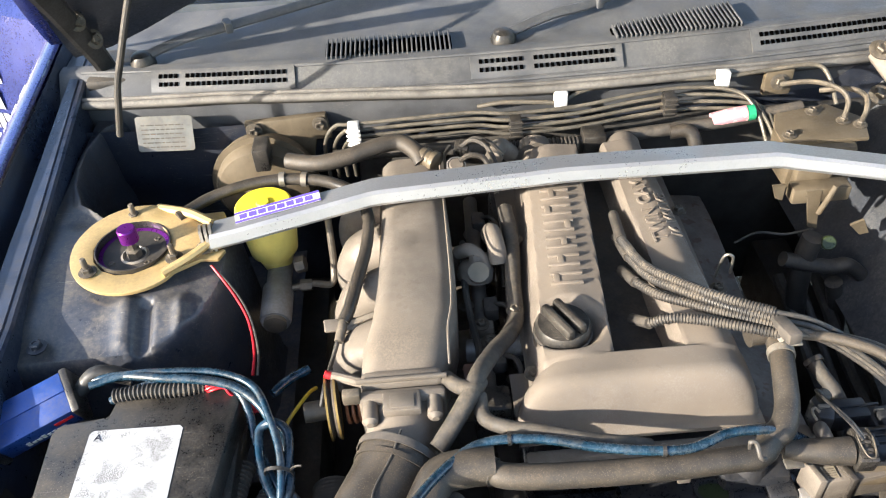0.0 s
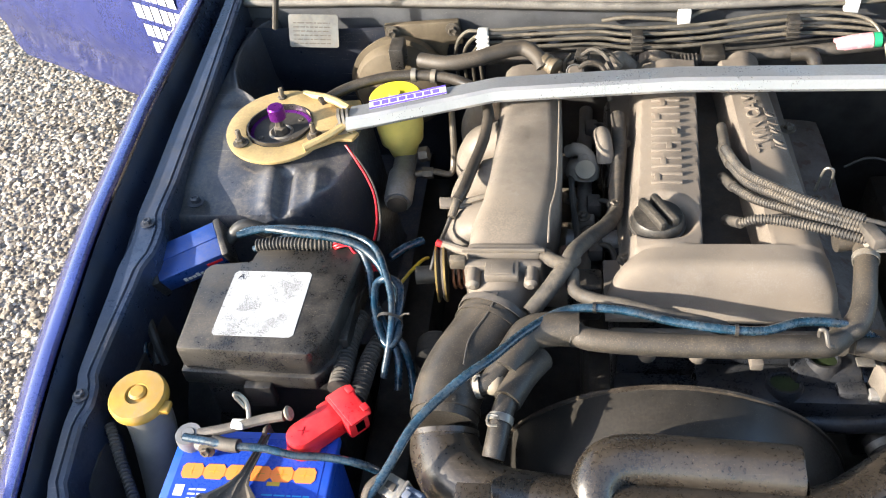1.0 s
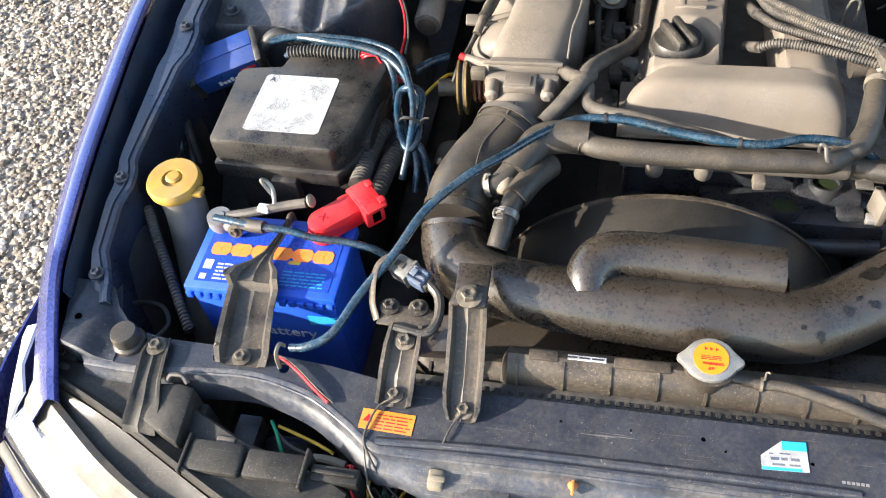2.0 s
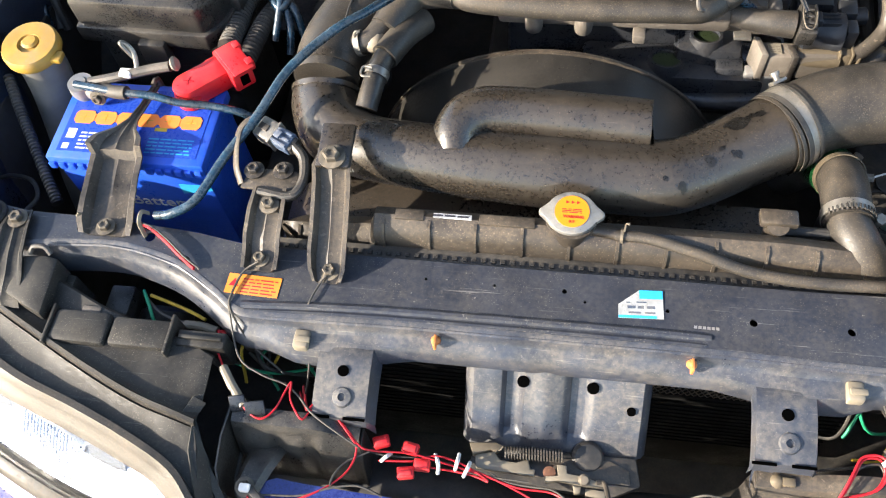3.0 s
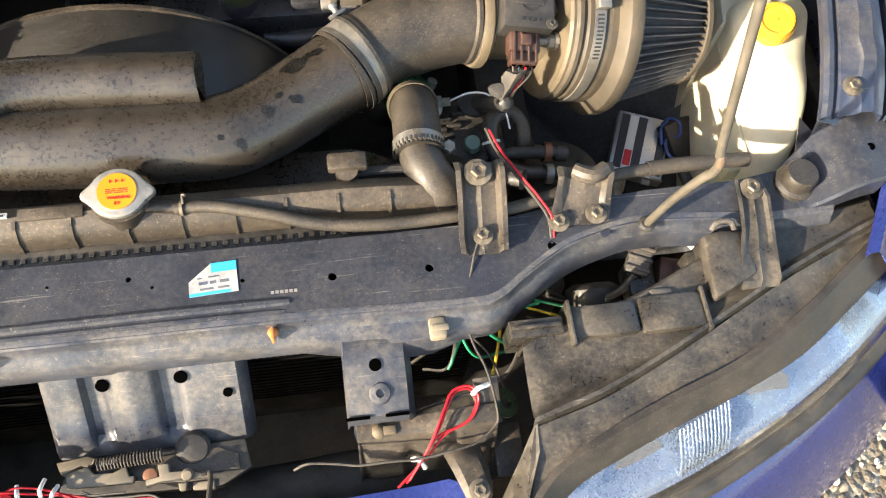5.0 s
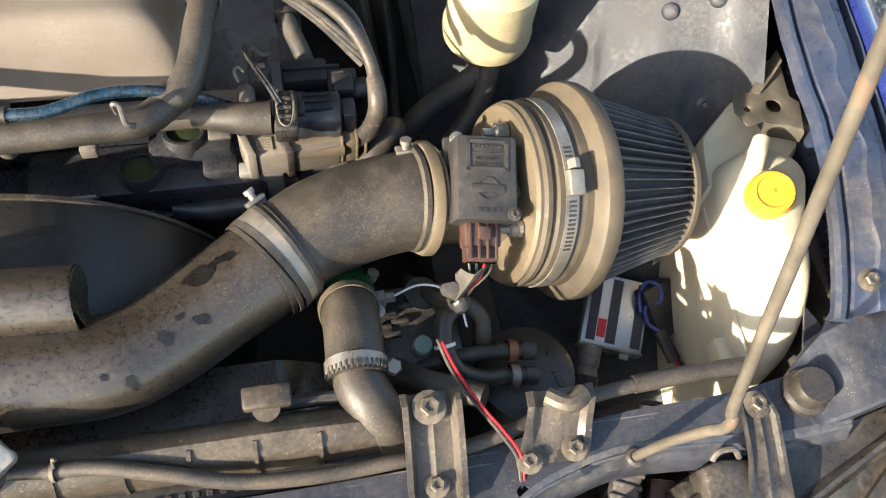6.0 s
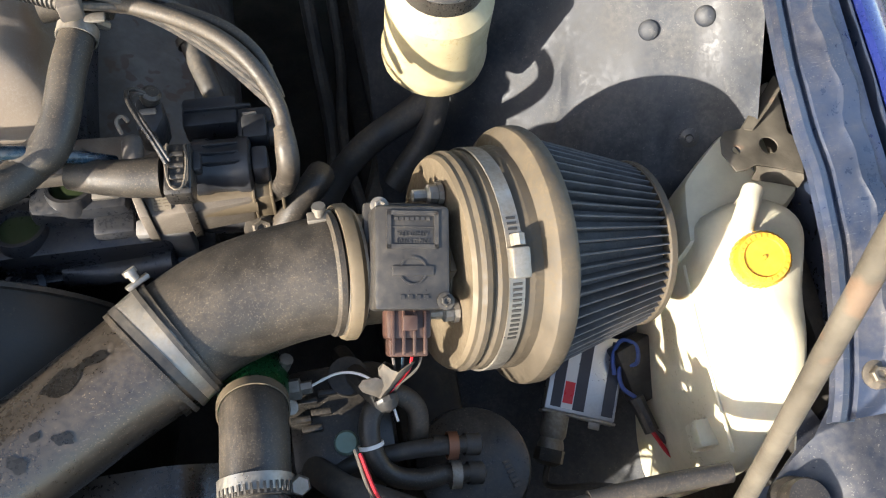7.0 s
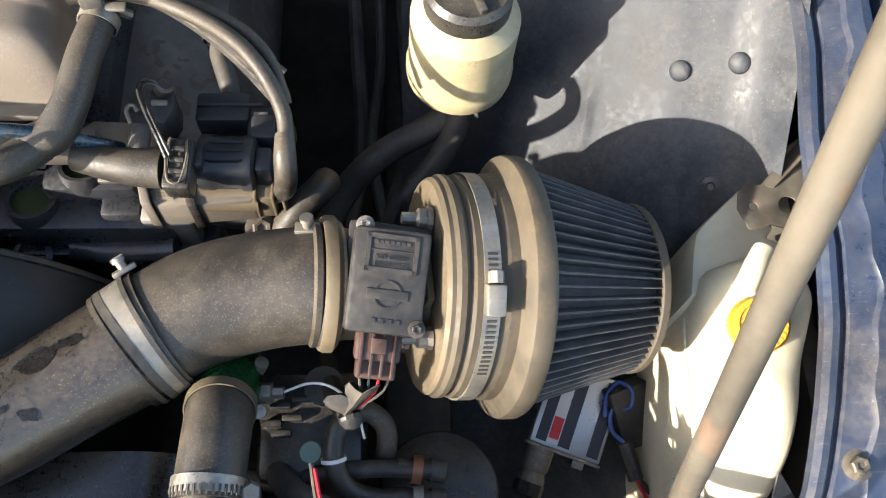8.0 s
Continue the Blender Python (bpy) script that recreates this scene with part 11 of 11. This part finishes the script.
part("lead", tube([BAM @ Vector((0.014, -0.05, -0.008)), BAM @ Vector((0.02, -0.07, -0.01)), (0.565, 0.1, 0.55), (0.59, 0.09, 0.56)], 0.003, 8), DARKRUB, bal)
part("blue_lead", tube([BAM @ Vector((0.06, 0.045, 0.006)), BAM @ Vector((0.055, 0.062, 0.01)), BAM @ Vector((0.06, 0.078, 0.012)), BAM @ Vector((0.074, 0.076, 0.014)), BAM @ Vector((0.078, 0.06, 0.012)), BAM @ Vector((0.064, 0.052, 0.008)), BAM @ Vector((0.07, 0.035, 0.005)), BAM @ Vector((0.084, 0.028, 0.006))], 0.0022, 8), BLUEBOX, bal)
ic = thing("inline_connector", (0.62, 0.17, 0.57), "black inline connector with red and black wires", "connector")
part("body", tube([BAM @ Vector((0.084, 0.028, 0.006)), BAM @ Vector((0.105, 0.0, 0.004))], 0.0075, 10, 2), BLACK, ic)
part("red_wire", tube([BAM @ Vector((0.105, 0.0, 0.004)), BAM @ Vector((0.13, -0.02, 0.004)), (0.668, 0.10, 0.56)], 0.0022, 8), REDWIRE, ic)
part("black_wire", tube([BAM @ Vector((0.105, 0.002, 0.002)), BAM @ Vector((0.135, -0.012, 0.004)), (0.675, 0.11, 0.56)], 0.003, 8), DARKRUB, ic)
sh = thing("igniter_box", (0.64, 0.21, 0.50), "small black box in the shade behind the ballast", "electrical box")
part("case", box(-0.02, 0.02, -0.03, 0.03, -0.012, 0.012, 0.003, Matrix.Translation((0.635, 0.205, 0.53)) @ pose(0, 0, 0, 30, 0, 20)), DEEP, sh)

# ---- charcoal canister, its hoses and a mint cap ----
can = thing("charcoal_canister", (0.445, 0.13, 0.40), "round black charcoal canister with two hose ports", "canister")
part("body", lathe([(0.048, 0), (0.05, 0.01), (0.05, 0.19), (0.047, 0.2), (0.035, 0.205), (0, 0.206)], Matrix.Translation((0.445, 0.128, 0.41)), 36), BLACK, can)
part("raised_print", bars([(0.004 * k, 0, 0.0026, 0.006) for k in range(6)], Matrix.Translation((0.468, 0.125, 0.6155)) @ pose(0, 0, 0, 0, 0, -75), 0.001), DUSTY, can)
for y, z in ((0.139, 0.645), (0.118, 0.635)):
    part("port", tube([(0.445, y, z), (0.43, y, z + 0.002), (0.41, y + 0.003, z + 0.004)], 0.0072, 12), RUBBER, can)
    part("port_end", lathe([(0.009, 0), (0.009, 0.012), (0.006, 0.014), (0, 0.014)], axis((0.435, y, z), (1, -0.1, -0.2)), 12), DARKRUB, can)
    part("clip", band([(0.43, y, z + 0.002), (0.425, y, z + 0.0025), (0.42, y + 0.001, z + 0.003)], 0.5, 0.0098, 0.008), CHROME if y < 0.13 else COPPER, can)
U = [(0.415, 0.12, 0.638), (0.395, 0.118, 0.645), (0.372, 0.125, 0.655), (0.362, 0.145, 0.668), (0.366, 0.168, 0.675), (0.385, 0.18, 0.672), (0.40, 0.172, 0.66), (0.402, 0.158, 0.648), (0.398, 0.145, 0.63)]
vh = hose("vapour_hose", U, 0.0082, RUBBER, "dusty looped vapour hose", "hose", 16)
part("cable_tie", band(U, 0.38, 0.0087, 0.003, 16), WHITEWIRE, vh)
hose("vapour_hose", [(0.425, 0.139, 0.648), (0.39, 0.14, 0.65), (0.35, 0.138, 0.645), (0.32, 0.132, 0.635), (0.29, 0.14, 0.62)], 0.007, DARKRUB, "black vapour hose behind the radiator", "hose", 14)
hose("lower_hose", [(0.385, 0.09, 0.68), (0.36, 0.105, 0.67), (0.335, 0.12, 0.66), (0.31, 0.15, 0.63)], 0.011, DARKRUB, "black hose behind the radiator bracket", "hose", 14)
pump = thing("steering_pump", (0.345, 0.155, 0.60), "black pump housing with a mint green cap", "pump")
part("housing", box(0.30, 0.385, 0.13, 0.22, 0.54, 0.648, 0.012), BLACK, pump)
part("mint_cap", lathe([(0.0095, 0), (0.0095, 0.008), (0.008, 0.0105), (0, 0.0105)], axis((0.344, 0.153, 0.651), (0, -0.15, 1)), 22), MINT, pump)
for x, y in ((0.32, 0.168), (0.328, 0.18), (0.318, 0.19), (0.335, 0.195), (0.312, 0.176)):
    part("grille_bar", box(x - 0.008, x + 0.008, y - 0.0025, y + 0.0025, 0.646, 0.654, 0.001), BLACK, pump)
part("collar", lathe([(0.016, 0), (0.016, 0.01), (0.009, 0.012), (0, 0.012)], Matrix.Translation((0.352, 0.205, 0.645)), 16), DARKRUB, pump)

# ---- bonnet prop ----
prop = thing("bonnet_prop", (0.49, 0.011, 0.70), "weathered grey bonnet prop rod standing on the core support", "prop rod")
part("foot_arm", tube([(0.4925, 0.0165, 0.703), (0.4945, 0.0155, 0.72), (0.500, 0.0125, 0.76), (0.508, 0.0065, 0.806), (0.5115, 0.003, 0.822), (0.5125, 0.0025, 0.832)], 0.0042, 14, 5), ROD, prop)
part("rod", tube([(0.5125, 0.0025, 0.832), (0.512, 0.0045, 0.842), (0.5088, 0.012, 0.86), (0.4976, 0.054, 1.0), (0.4896, 0.084, 1.1), (0.4816, 0.114, 1.2), (0.4656, 0.174, 1.4), (0.4496, 0.234, 1.6), (0.444, 0.255, 1.67)], 0.0042, 14, 5), ROD, prop)
part("grommet", lathe([(0.0045, 0), (0.0085, 0), (0.0085, 0.003), (0.006, 0.005), (0.0045, 0.005)], Matrix.Translation((0.4925, 0.0165, 0.7)), 16, close=True), DARKRUB, prop, "black rubber grommet")


# ---- loose stones of the yard beside the car ----
def stones():
    rnd, out = random.Random(21), []
    verts, faces = [], []
    base = bmesh.new()
    bmesh.ops.create_icosphere(base, subdivisions=1, radius=1)
    bv, bf = [v.co.copy() for v in base.verts], [[v.index for v in f.verts] for f in base.faces]
    base.free()
    for k in range(25000):
        x, y = -0.86 - abs(rnd.gauss(0, 0.75)), rnd.uniform(-0.9, 3.2)
        if k % 14 == 0:
            x, y = 0.86 + rnd.random() * 0.6, rnd.uniform(-0.6, 1.0)
        size = min(0.017, 0.0052 * math.exp(abs(rnd.gauss(0, 0.4))))
        turn = Euler((rnd.uniform(0, 6), rnd.uniform(0, 6), rnd.uniform(0, 6))).to_matrix()
        flat = Vector((rnd.uniform(0.7, 1.25), rnd.uniform(0.7, 1.25), rnd.uniform(0.5, 0.9)))
        n = len(verts)
        for v in bv:
            q = turn @ Vector((v.x * flat.x, v.y * flat.y, v.z * flat.z))
            s = size * rnd.uniform(0.82, 1.12)
            verts.append((x + q.x * s, y + q.y * s, q.z * s * 0.7 + size * 0.18))
        faces += [[i + n for i in f] for f in bf]
    me = bpy.data.meshes.new("stones")
    me.from_pydata(verts, [], faces)
    me.materials.append(STONE)
    tagged(new("gravel_stones", me), "loose grey and brown gravel stones on the yard", "gravel", kind="stuff")


stones()
